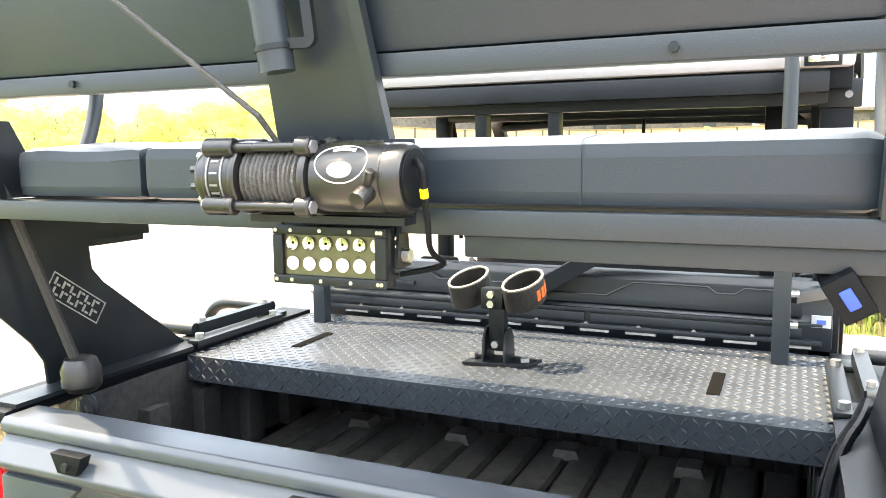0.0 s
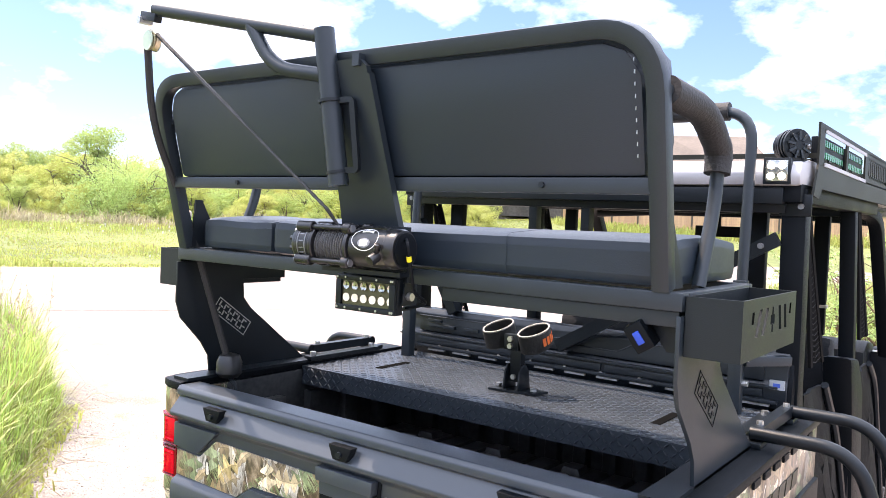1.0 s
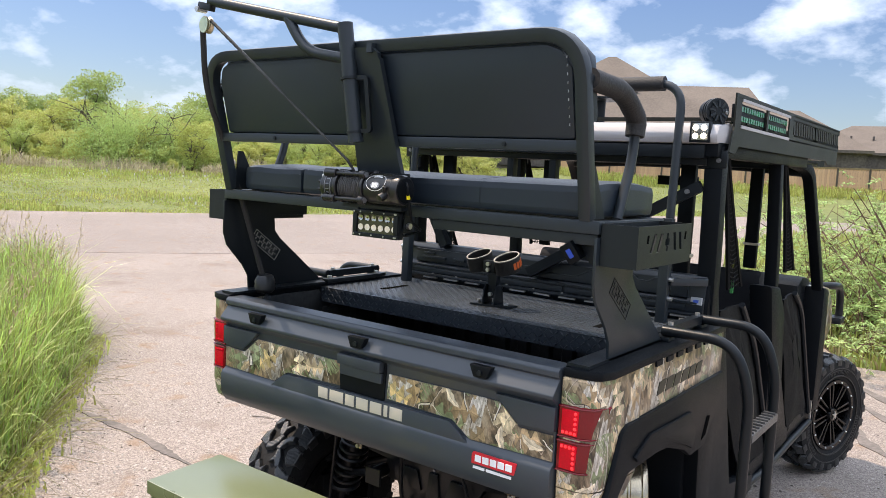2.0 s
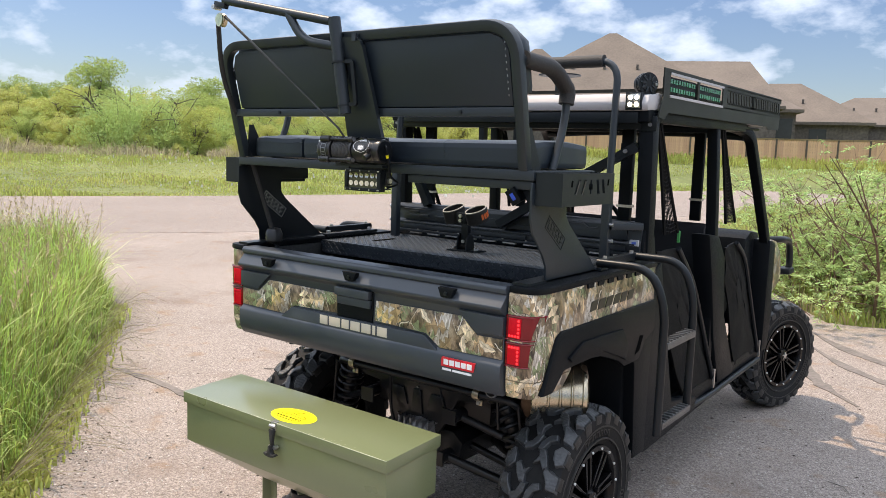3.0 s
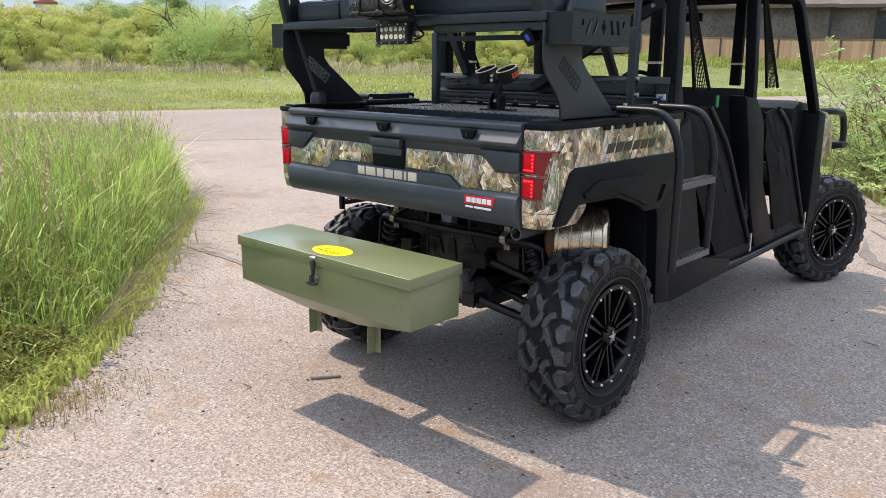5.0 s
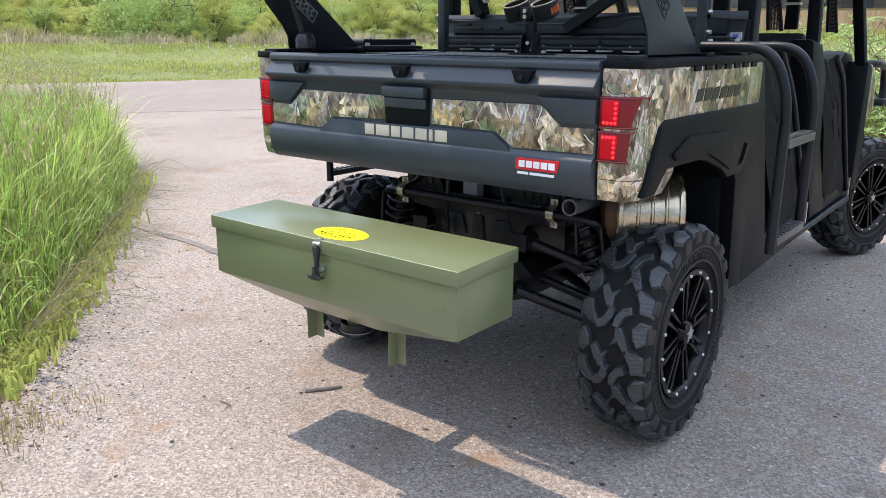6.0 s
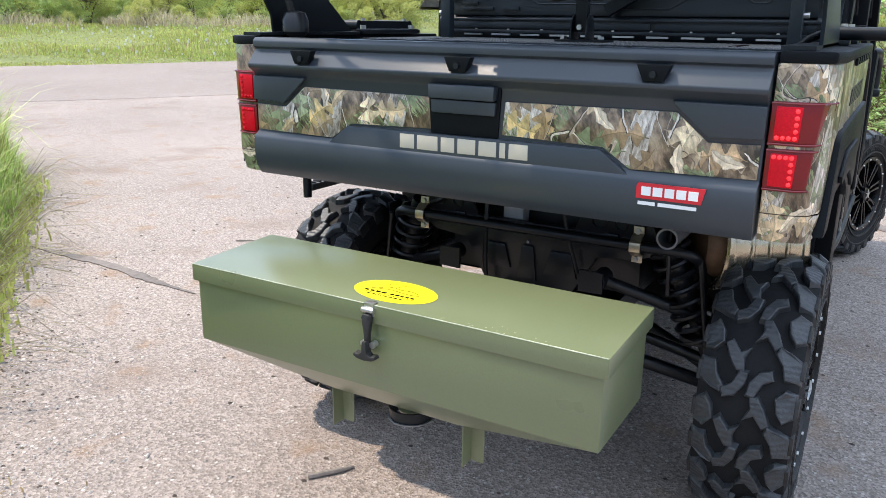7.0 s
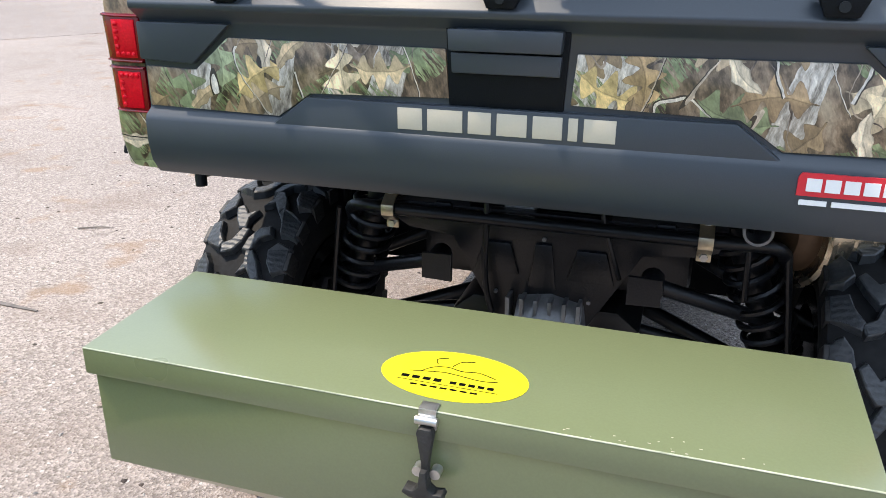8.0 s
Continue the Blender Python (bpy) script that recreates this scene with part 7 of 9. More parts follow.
# ---- roof rack ----
rack = thing("roof_light_rack", (0, 1.9, 1.80), "olive-black steel roof light rack with slotted side panels", "roof rack")
RACKM = material("olive_black_steel", (0.012, 0.0135, 0.010), 0.5, 0.0, 0.2, 300, 4, 0.1)
RACKM.node_tree.nodes["Principled BSDF"].inputs["Specular IOR Level"].default_value = 0.28
for s in (-1, 1):
    xo, xi = s * 0.695, s * 0.689
    bm = B()
    prism(bm, [(0.995, 1.782), (1.06, 1.777), (1.10, 1.805), (2.60, 1.815), (2.64, 1.80), (2.86, 1.805), (2.875, 1.88), (1.035, 1.868)], "x", xi, xo)
    part("lower_panel", bm, RACKM, rack)
    bm = B()
    prism(bm, [(1.035, 1.968), (1.035, 1.983), (2.88, 1.985), (2.88, 1.975)], "x", xi, xo)
    part("top_strip", bm, RACKM, rack)
    for a, b in ((1.035, 1.10), (1.435, 1.46), (1.79, 1.86)):
        bm = B()
        prism(bm, [(a, 1.868), (b, 1.869), (b, 1.97), (a, 1.969)], "x", xi, xo)
        part("panel_stile", bm, RACKM, rack)
    for z0, z1 in ((1.868, 1.879), (1.959, 1.969)):
        bm = B()
        box(bm, (s * 0.6955, 1.10, z0), (s * 0.6985, 1.79, z1))
        part("bezel_strip", bm, ROOFGREY, rack, "pale worn strip round the green lamps")
    bm = B()
    yy = 1.86
    for i in range(22):
        y2 = yy + 0.026
        prism(bm, [(yy + 0.022, 1.89), (y2 + 0.022, 1.89), (y2, 1.96), (yy, 1.96)], "x", xi, xo)
        yy += 0.046
    prism(bm, [(1.86, 1.868), (2.88, 1.878), (2.88, 1.905), (1.86, 1.898)], "x", xi, xo)
    prism(bm, [(1.86, 1.952), (2.88, 1.957), (2.88, 1.98), (1.86, 1.975)], "x", xi, xo)
    box(bm, (xi, 2.27, 1.89), (xo, 2.34, 1.96))
    part("slotted_panel", bm, RACKM, rack)
    for a, b in ((1.115, 1.43), (1.47, 1.785)):
        bm = B()
        box(bm, (s * 0.655, a, 1.885), (s * 0.685, b, 1.955))
        pod = part("light_bar", bm, DARKPLASTIC, rack, "light bar with green lenses", soft=0.004)
        for i in range(10):
            for j in range(2):
                bm = B()
                y = a + 0.02 + i * 0.0305
                z = 1.903 + j * 0.034
                box(bm, (s * 0.684, y - 0.009, z - 0.009), (s * 0.688, y + 0.009, z + 0.009))
                part("green_lens", bm, GREENLED, pod)
    bm = B()
    ribs = [(0.012, 0.0)]
    for i in range(5):
        ribs += [(0.038 + 0.003 * min(i, 2), s * (0.004 + 0.0115 * i)), (0.038 + 0.003 * min(i, 2), s * (0.010 + 0.0115 * i)), (0.030, s * (0.0105 + 0.0115 * i)), (0.030, s * (0.0150 + 0.0115 * i))]
    ribs.append((0.012, s * 0.062))
    lathe(bm, ribs, (s * 0.602, 0.99, 1.915), "x", 22)
    ENDTURN = Matrix.Translation((s * 0.633, 0.99, 1.915)) @ Matrix.Rotation(-s * radians(38), 4, "Z") @ Matrix.Translation((-s * 0.633, -0.99, -1.915))
    bm.transform(ENDTURN)
    end_lamp = part("end_lamp", bm, STEEL, rack, "finned end of a round lamp bar")
    for i in range(9):
        bm = B()
        ang = 2 * math.pi * i / 9
        box(bm, (-0.002, -0.003, 0.014), (0.003, 0.003, 0.036), ENDTURN @ Matrix.Translation((s * 0.664, 0.99, 1.915)) @ Matrix.Rotation(ang, 4, "X"))
        part("fin", bm, GREYSTEEL, end_lamp)
    bm = B()
    box(bm, (s * 0.66, 0.985, 1.87), (s * 0.668, 1.02, 1.93))
    part("lamp_arm", bm, STEEL, rack, soft=0.002)
    bm = B()
    rod(bm, (s * 0.665, 1.0, 1.915), (s * 0.678, 1.0, 1.915), 0.010, 8)
    part("bolt", bm, SILVER, rack)
for y in (1.04, 2.87):
    bm = B()
    box(bm, (-0.689, y - 0.004, 1.83 if y > 2 else 1.886), (0.689, y + 0.004, 1.98 if y > 2 else 1.90))
    part("cross_panel", bm, RACKM, rack)
for i in range(5):
    y = 1.2 + i * 0.38
    bm = B()
    box(bm, (-0.689, y, 1.888), (0.689, y + 0.04, 1.893))
    part("rack_slat", bm, RACKM, rack)
for s in (-1, 1):
    for y in (1.1, 2.4):
        bm = B()
        box(bm, (s * 0.62, y, 1.875), (s * 0.66, y + 0.04, 1.89))
        part("rack_foot", bm, RACKM, rack)

for s in (-1, 1):
    cubel = thing("cube_light", (s * 0.615, 0.93, 1.80), "black cube lamp with four lit diodes at the roof edge", "work light", "roof cube lamps")
    bm = B()
    box(bm, (s * 0.615 - 0.035, 0.925, 1.808), (s * 0.615 + 0.035, 0.945, 1.878))
    part("lamp_body", bm, STEEL, cubel, soft=0.003)
    for i in range(5):
        bm = B()
        box(bm, (s * 0.615 - 0.03, 0.9445, 1.812 + i * 0.014), (s * 0.615 + 0.03, 0.985, 1.817 + i * 0.014))
        part("fin", bm, STEEL, cubel)
    bm = B()
    box(bm, (s * 0.615 - 0.028, 0.9225, 1.815), (s * 0.615 + 0.028, 0.9248, 1.871))
    part("lamp_lens", bm, LENS, cubel, "bright clear lamp lens", soft=0.002)
    for dx in (-0.014, 0.014):
        for dz in (-0.014, 0.014):
            bm = B()
            lathe(bm, [(0.0095, 0.0), (0.0095, -0.003), (0.004, -0.005)], (s * 0.615 + dx, 0.9225, 1.843 + dz), "y", 14)
            part("diode", bm, WHITELIT, cubel, "lit white diode")
    bm = B()
    prism(bm, [(0.95, 1.80), (0.99, 1.80), (0.985, 1.83), (0.95, 1.83)], "x", s * 0.615 - 0.04, s * 0.615 + 0.04)
    part("lamp_bracket", bm, STEEL, cubel)

# antenna disc on the roof
ant = thing("roof_antenna", (0.06, 1.32, 1.885), "black disc antenna on a short post on the roof", "antenna")
bm = B()
rod(bm, (0.06, 1.32, 1.883), (0.06, 1.32, 1.995), 0.02, 12)
part("post", bm, STEEL, ant)
bm = B()
lathe(bm, [(0.02, 0.0), (0.10, 0.004), (0.10, 0.010), (0.02, 0.016)], (0.06, 1.32, 1.99), "z", 24)
part("disc", bm, STEEL, ant)

# ---- feeder box on the hitch ----
feeder = thing("hitch_feeder_box", (0.004, -0.27, 0.33), "olive green steel feeder box on the rear hitch, lid shut", "feeder box")
FX, F0, F1 = 0.485, -0.388, -0.140
bm = B()
prism(bm, [(F0, 0.70), (F1, 0.70), (F1, 0.528), (F0, 0.528)], "x", -FX, FX)
part("box_body", bm, GREENPAINT, feeder, soft=0.003)
bm = B()
top = [(-FX, F0 + 0.003), (FX, F0 + 0.003), (FX, F1), (-FX, F1)]
lowr = [(-0.14, -0.335), (0.17, -0.335), (0.17, -0.20), (-0.14, -0.20)]
hi = [bm.verts.new((p[0], p[1], 0.5275)) for p in top]
lo = [bm.verts.new((p[0], p[1], 0.468)) for p in lowr]
for i in range(4):
    bm.faces.new((hi[i], hi[(i + 1) % 4], lo[(i + 1) % 4], lo[i]))
bm.faces.new(lo)
bm.faces.new(hi[::-1])
part("hopper", bm, GREENPAINT, feeder, "tapered hopper below the box", soft=0.002)
bm = B()
prism(bm, [(F0 - 0.010, 0.674), (F0 - 0.010, 0.7145), (F1 + 0.006, 0.7235), (F1 + 0.006, 0.683)], "x", -FX - 0.007, FX + 0.010)
lid = part("lid", bm, GREENPAINT, feeder, "folded olive lid", soft=0.0035)
# pale strip for chipped paint and the highlight along the lid's front edge
bm = B()
tube(bm, [(-FX - 0.005, F0 - 0.0092, 0.7137), (FX + 0.008, F0 - 0.0092, 0.7137)], 0.0011, 6)
part("worn_glint_edge", bm, WEARGLINT, lid, "pale worn front edge with a painted highlight")
# oval decal
bm = B()
prism(bm, [(0.012 + 0.096 * math.cos(2 * math.pi * i / 40), -0.318 + 0.056 * math.sin(2 * math.pi * i / 40)) for i in range(40)], "z", 0.716, 0.7166)
decal = part("oval_decal", bm, YELLOW, lid, "yellow oval decal with plain dark marks")
for x0, x1, y0, y1 in ((-0.052, 0.005, -0.338, -0.331), (0.012, 0.072, -0.338, -0.332), (-0.055, 0.075, -0.3435, -0.3425), (-0.035, 0.055, -0.352, -0.3485)):
    bm = B()
    n_ = max(1, int((x1 - x0) / 0.012)) if y1 - y0 > 0.002 else 1
    for i in range(n_):
        a = x0 + (x1 - x0) * i / n_
        box(bm, (a, y0, 0.7166), (a + (x1 - x0) / n_ * (0.7 if n_ > 1 else 1), y1, 0.7169))
    part("print_bar", bm, BLACKINK, decal)
for pts in ([(-0.03, -0.318), (-0.02, -0.306), (0.0, -0.300), (0.02, -0.308), (0.04, -0.302), (0.065, -0.312)], [(-0.015, -0.298), (-0.022, -0.286), (-0.006, -0.280)], [(0.005, -0.298), (0.012, -0.284), (0.03, -0.280)], [(-0.045, -0.322), (0.0, -0.314), (0.05, -0.322), (0.07, -0.318)]):
    bm = B()
    tube(bm, bent([(p[0], p[1], 0.7167) for p in pts], 0.01, 3), 0.0007, 5)
    part("line_mark", bm, BLACKINK, decal)
LIDTILT = Matrix.Translation((0, -0.398, 0.7147)) @ Matrix.Rotation(0.0344, 4, "X") @ Matrix.Translation((0, 0.398, -0.716))
decal.matrix_basis = LIDTILT
# latch
bm = B()
box(bm, (-0.006, F0 - 0.014, 0.690), (0.016, F0 - 0.0095, 0.717))
box(bm, (-0.006, F0 - 0.014, 0.715), (0.016, F0 + 0.004, 0.7175))
rod(bm, (-0.009, F0 - 0.017, 0.704), (0.019, F0 - 0.017, 0.704), 0.0055, 10)
part("keeper", bm, SILVER, feeder, "bright latch keeper", soft=0.001)
bm = B()
prism(bm, [(-0.006, 0.690), (-0.003, 0.697), (0.013, 0.697), (0.016, 0.690), (0.010, 0.65), (0.009, 0.628), (0.001, 0.628), (0.0, 0.65)], "y", F0 - 0.026, F0 - 0.012)
part("rubber_latch", bm, RUBBER, feeder, "black rubber draw latch", soft=0.004)
bm = B()
prism(bm, [(-0.019, 0.615), (-0.022, 0.609), (-0.013, 0.604), (0.005, 0.602), (0.023, 0.604), (0.032, 0.609), (0.029, 0.615), (0.018, 0.613), (0.011, 0.619), (0.009, 0.642), (0.001, 0.642), (-0.001, 0.619), (-0.008, 0.613)], "y", F0 - 0.034, F0 - 0.016)
part("latch_pull", bm, RUBBER, feeder, soft=0.002)
for x in (-0.006, 0.016):
    bm = B()
    rod(bm, (x, F0 - 0.02, 0.632), (x, F0 - 0.006, 0.632), 0.007, 10)
    part("rivet", bm, SILVER, feeder)
for x in (-0.19, 0.155):
    bm = B()
    prism(bm, [(x, -0.281), (x + 0.003, -0.281), (x + 0.003, -0.2445), (x + 0.034, -0.2445), (x + 0.034, -0.2415), (x, -0.2415)], "z", 0.337, 0.49)
    part("leg", bm, GREENPAINT, feeder, "olive angle-iron leg", soft=0.001)
bm = B()
lathe(bm, [(0.040, 0.0), (0.046, 0.0), (0.049, 0.028), (0.044, 0.028)], (0.02, -0.27, 0.415), "z", 28, True)
ring_part = part("spinner_ring", bm, STEEL, feeder, "black spreader ring")
bm = B()
lathe(bm, [(0.0465, 0.0), (0.0500, 0.001), (0.0505, 0.004), (0.0470, 0.004)], (0.02, -0.27, 0.414), "z", 28, True)
part("ring_lip", bm, CASTGREY, ring_part, "pale lower lip of the ring")
bm = B()
lathe(bm, [(0.02, 0.0), (0.03, 0.02), (0.03, 0.075)], (0.02, -0.27, 0.42), "z", 16)
box(bm, (-0.03, -0.30, 0.455), (0.07, -0.24, 0.470))
part("spinner_motor", bm, GREENPAINT, feeder)
bm = B()
box(bm, (-0.05, -0.15, 0.455), (-0.0, 0.05, 0.485))
box(bm, (-0.30, -0.142, 0.45), (0.30, -0.11, 0.50))
part("hitch_arm", bm, STEEL, feeder, soft=0.003)
bm = B()
chips = random.Random(3)
for i in range(16):
    x = chips.gauss(0.26, 0.06)
    y = -0.396 + abs(chips.gauss(0.008, 0.006))
    box(bm, (x, y, 0.716), (x + chips.uniform(0.001, 0.004), y + 0.001, 0.7163))
chips_ob = tagged(part("paint_chip", bm, BEIGE, lid), kind="stuff")
chips_ob.matrix_basis = LIDTILT

# ---- grass, shrubs and trees ----


def inside(p, poly):
    x, y = p
    hit = False
    for (ax, ay), (bx, by) in zip(poly, poly[1:] + poly[:1]):
        if (ay > y) != (by > y) and x < (bx - ax) * (y - ay) / (by - ay) + ax:
            hit = not hit
    return hit


def edge_gap(p, line):
    best = 1e9
    for a, b in zip(line, line[1:]):
        ax, ay, bx, by = *a, *b
        t = max(0.0, min(1.0, ((p[0] - ax) * (bx - ax) + (p[1] - ay) * (by - ay)) / ((bx - ax) ** 2 + (by - ay) ** 2)))
        best = min(best, math.hypot(p[0] - ax - t * (bx - ax), p[1] - ay - t * (by - ay)))
    return best


def blades(name, spots, mat, label, category, rng, width=0.006):
    """Many bent grass blades in one mesh; spots: x, y, z, height."""
    verts, faces = [], []
    for x, y, z, h in spots:
        a, lean = rng.uniform(0, 2 * math.pi), rng.uniform(0.06, 0.62) ** 1.6 * h
        if rng.random() < 0.16:
            lean = rng.uniform(0.4, 0.85) * h
        w = width * rng.uniform(0.6, 1.4)
        b = rng.uniform(0, 2 * math.pi)
        lx, ly = lean * math.cos(b), lean * math.sin(b)
        wx, wy = w * math.cos(a), w * math.sin(a)
        top = rng.uniform(0.78, 1.0)
        k = len(verts)
        for f, up_, wide in ((0.0, 0.0, 0.8), (0.16, 0.45, 1.0), (0.50, 0.82, 0.75)):
            verts += [(x + lx * f - wx * wide, y + ly * f - wy * wide, z + h * up_), (x + lx * f + wx * wide, y + ly * f + wy * wide, z + h * up_)]
        verts.append((x + lx, y + ly, z + h * top))
        faces += [(k, k + 1, k + 3, k + 2), (k + 2, k + 3, k + 5, k + 4), (k + 4, k + 5, k + 6)]
    ob = raw(name, verts, faces, mat)
    return tagged(ob, label, category, kind="stuff")


def arching(name, spots, mat, label, category, rng, width=0.006, droop=0.55):
    """Long leaves that rise, bend over and hang; spots: x, y, z, length."""
    verts, faces = [], []
    for x, y, z, ln in spots:
        b = rng.uniform(0, 2 * math.pi)
        cx, cy = math.cos(b), math.sin(b)
        w = width * rng.uniform(0.6, 1.3)
        lean, hang_ = rng.uniform(0.15, 0.6), droop * rng.uniform(0.4, 1.5)
        k = len(verts)
        for i, wide in enumerate((0.6, 1.0, 1.0, 0.8, 0.5)):
            f = i / 5
            out, up_ = ln * lean * f * (0.5 + 0.9 * f), ln * (f - hang_ * f ** 3 * 0.75)
            px, py, pz = x + cx * out, y + cy * out, z + up_
            verts += [(px - cy * w * wide, py + cx * w * wide, pz), (px + cy * w * wide, py - cx * w * wide, pz)]
        out, up_ = ln * lean * 1.45, ln * (1 - hang_ * 0.82)
        verts.append((x + cx * out, y + cy * out, z + up_))
        for i in range(4):
            q = k + 2 * i
            faces.append((q, q + 1, q + 3, q + 2))
        faces.append((k + 8, k + 9, k + 10))
    return tagged(raw(name, verts, faces, mat), label, category, kind="stuff")


rng = random.Random(11)
NEAR = [(-0.8, -6), *GRASS_EDGE[1:11], (-8.6, 2.2), (-10.5, 0.5), (-10.5, -6)]


def grass_height(g, x, y):
    """The mound of grass: low weeds at the paving, tall half a metre in, in uneven tufts."""
    clump = noise.noise((x * 1.6, y * 1.6, 0.0)) + 0.6 * noise.noise((x * 4.5, y * 4.5, 5.0))
    slope = 0.34 + 0.45 * smooth01((0.5 - y) / 1.3)
    return (0.16 + 0.68 * smooth01((g + 0.02) / slope)) * (0.92 + 0.38 * clump)


spots, dry, fine, weeds_ = [], [], [], []
while len(spots) + len(fine) < 74000:
    x, y = rng.uniform(-10.4, -0.75), rng.uniform(-3.2, 2.5)
    if not inside((x, y), NEAR):
        continue
    g = edge_gap((x, y), GRASS_EDGE)
    if g < 0.05 + 0.13 * noise.noise((x * 2.3, y * 2.3, 4.0)) + 0.06 * noise.noise((x * 9, y * 9, 2.0)) or rng.random() > max(0.07, 1.15 - g / 2.4):
        continue
    h = grass_height(g, x, y) * rng.uniform(0.5, 1.12)
    pick = rng.random()
    (dry if pick < 0.07 else fine if pick < 0.5 else spots).append((x, y, -0.03, h))
blades("tall_grass", spots, BLADE, "tall bright green grass at the paving edge", "grass", rng, 0.0034)
blades("fine_grass", fine, FINEBLADE, "fine deeper green grass among the tall grass", "grass", rng, 0.0024)
blades("dry_grass", dry, STRAW, "dry straw stems among the tall grass", "grass", rng, 0.0022)
wide = [q for q in spots if rng.random() < 0.26]
arching("broad_grass", [(x + 0.01, y, z, h * rng.uniform(0.9, 1.3)) for x, y, z, h in wide], LIME, "broad arching light green grass leaves", "grass", rng, 0.0058)
arching("hanging_grass", [(x - 0.01, y + 0.01, z, h * rng.uniform(0.9, 1.25)) for x, y, z, h in fine if rng.random() < 0.22], BLADE, "long hanging green grass leaves", "grass", rng, 0.0045, 0.8)
# crumbly soil washed from the foot of the grass over the paving, its outer rim broken
verts, faces = [], []
across_ = 22
path_ = []
for a, b in zip(GRASS_EDGE[2:10], GRASS_EDGE[3:11]):
    n_ = max(2, int(math.hypot(b[0] - a[0], b[1] - a[1]) / 0.03))
    path_ += [((a[0] + (b[0] - a[0]) * i / n_, a[1] + (b[1] - a[1]) * i / n_)) for i in range(n_)]
smooth_path = []
for i in range(len(path_)):
    near_ = path_[max(0, i - 12):i + 13]
    smooth_path.append((sum(q[0] for q in near_) / len(near_), sum(q[1] for q in near_) / len(near_)))
for i, (x, y) in enumerate(smooth_path):
    q, w = smooth_path[max(0, i - 3)], smooth_path[min(len(smooth_path) - 1, i + 3)]
    n_ = Vector((w[1] - q[1], q[0] - w[0], 0)).normalized()
    for j in range(across_):
        o = -0.22 + 0.46 * j / (across_ - 1)
        px, py = x + n_.x * o, y + n_.y * o
        fall = 0.008 - 0.16 * (o + 0.02) - 0.03 * smooth01((y - 0.1) / 0.5)
        verts.append((px, py, fall + 0.014 * noise.noise((px * 4, py * 4, 1.0)) + 0.011 * noise.noise((px * 17, py * 17, 6.0)) + 0.006 * noise.noise((px * 60, py * 60, 6.0))))
for i in range(len(smooth_path) - 1):
    for j in range(across_ - 1):
        k = i * across_ + j
        faces.append((k, k + 1, k + across_ + 1, k + across_))
tagged(raw("verge_soil", verts, faces, SOIL, smooth=True), "crumbly brown soil along the foot of the grass", "soil", kind="structure")
# small-leaved weeds filling the low edge of the mound
verts, faces = [], []
for i in range(52000):
    k = rng.randrange(2, 9)
    a, b = GRASS_EDGE[k], GRASS_EDGE[k + 1]
    t, o = rng.random(), -0.02 + abs(rng.gauss(0.0, 0.34))
    n_ = Vector((b[1] - a[1], a[0] - b[0], 0)).normalized()
    x, y = a[0] + (b[0] - a[0]) * t - n_.x * o, a[1] + (b[1] - a[1]) * t - n_.y * o
    if not inside((x, y), NEAR) and o > 0.05:
        continue
    top = (0.05 + 0.34 * smooth01(o / 0.5)) * (1 + 0.8 * noise.noise((x * 5, y * 5, 9.0)))
    z = max(0.0, top) * rng.random() ** 0.6
    e = rng.uniform(0.006, 0.017)
    u = Vector((rng.gauss(0, 1), rng.gauss(0, 1), rng.gauss(0, 0.5))).normalized() * e
    w = u.cross(Vector((rng.gauss(0, 0.6), rng.gauss(0, 0.6), 1))).normalized() * e * 0.42
    k, c = len(verts), Vector((x, y, z))
    verts += [tuple(c - u), tuple(c + w), tuple(c + u), tuple(c - w)]
    faces.append((k, k + 1, k + 2, k + 3))
tagged(raw("edge_herbs", verts, faces, HERB), "small-leaved olive weeds along the foot of the grass", "weeds", kind="stuff")
# seed stalks
verts, faces = [], []
bm = B()
for i in range(620):
    while True:
        x, y = rng.uniform(-7, -1.2), rng.uniform(-2.5, 2.5)
        if inside((x, y), NEAR) and edge_gap((x, y), GRASS_EDGE) > 0.15:
            break
    h = rng.uniform(0.75, 1.15)
    b, lean = rng.uniform(0, 6.28), rng.uniform(0.05, 0.3)
    p = [Vector((x, y, 0)), Vector((x + lean * 0.3 * math.cos(b), y + lean * 0.3 * math.sin(b), h * 0.6)), Vector((x + lean * math.cos(b), y + lean * math.sin(b), h))]
    tube(bm, p, [0.002, 0.0016, 0.001], 4, ends=False)
    for k in range(14):
        c = p[1].lerp(p[2], 0.35 + 0.046 * k)
        d = Vector((rng.uniform(-1, 1), rng.uniform(-1, 1), rng.uniform(0.2, 1))).normalized() * rng.uniform(0.03, 0.075) * (1.25 - k / 14)
        q = Vector((-d.y, d.x, 0)).normalized() * 0.0065
        bm.faces.new([bm.verts.new(v) for v in (c - q * 0.3, c + d * 0.6 - q, c + d, c + d * 0.6 + q)])
tagged(part("seed_stalks", bm, SEED, None, smooth=False), "pale seed stalks above the tall grass", "grass", kind="stuff")
stray = B()
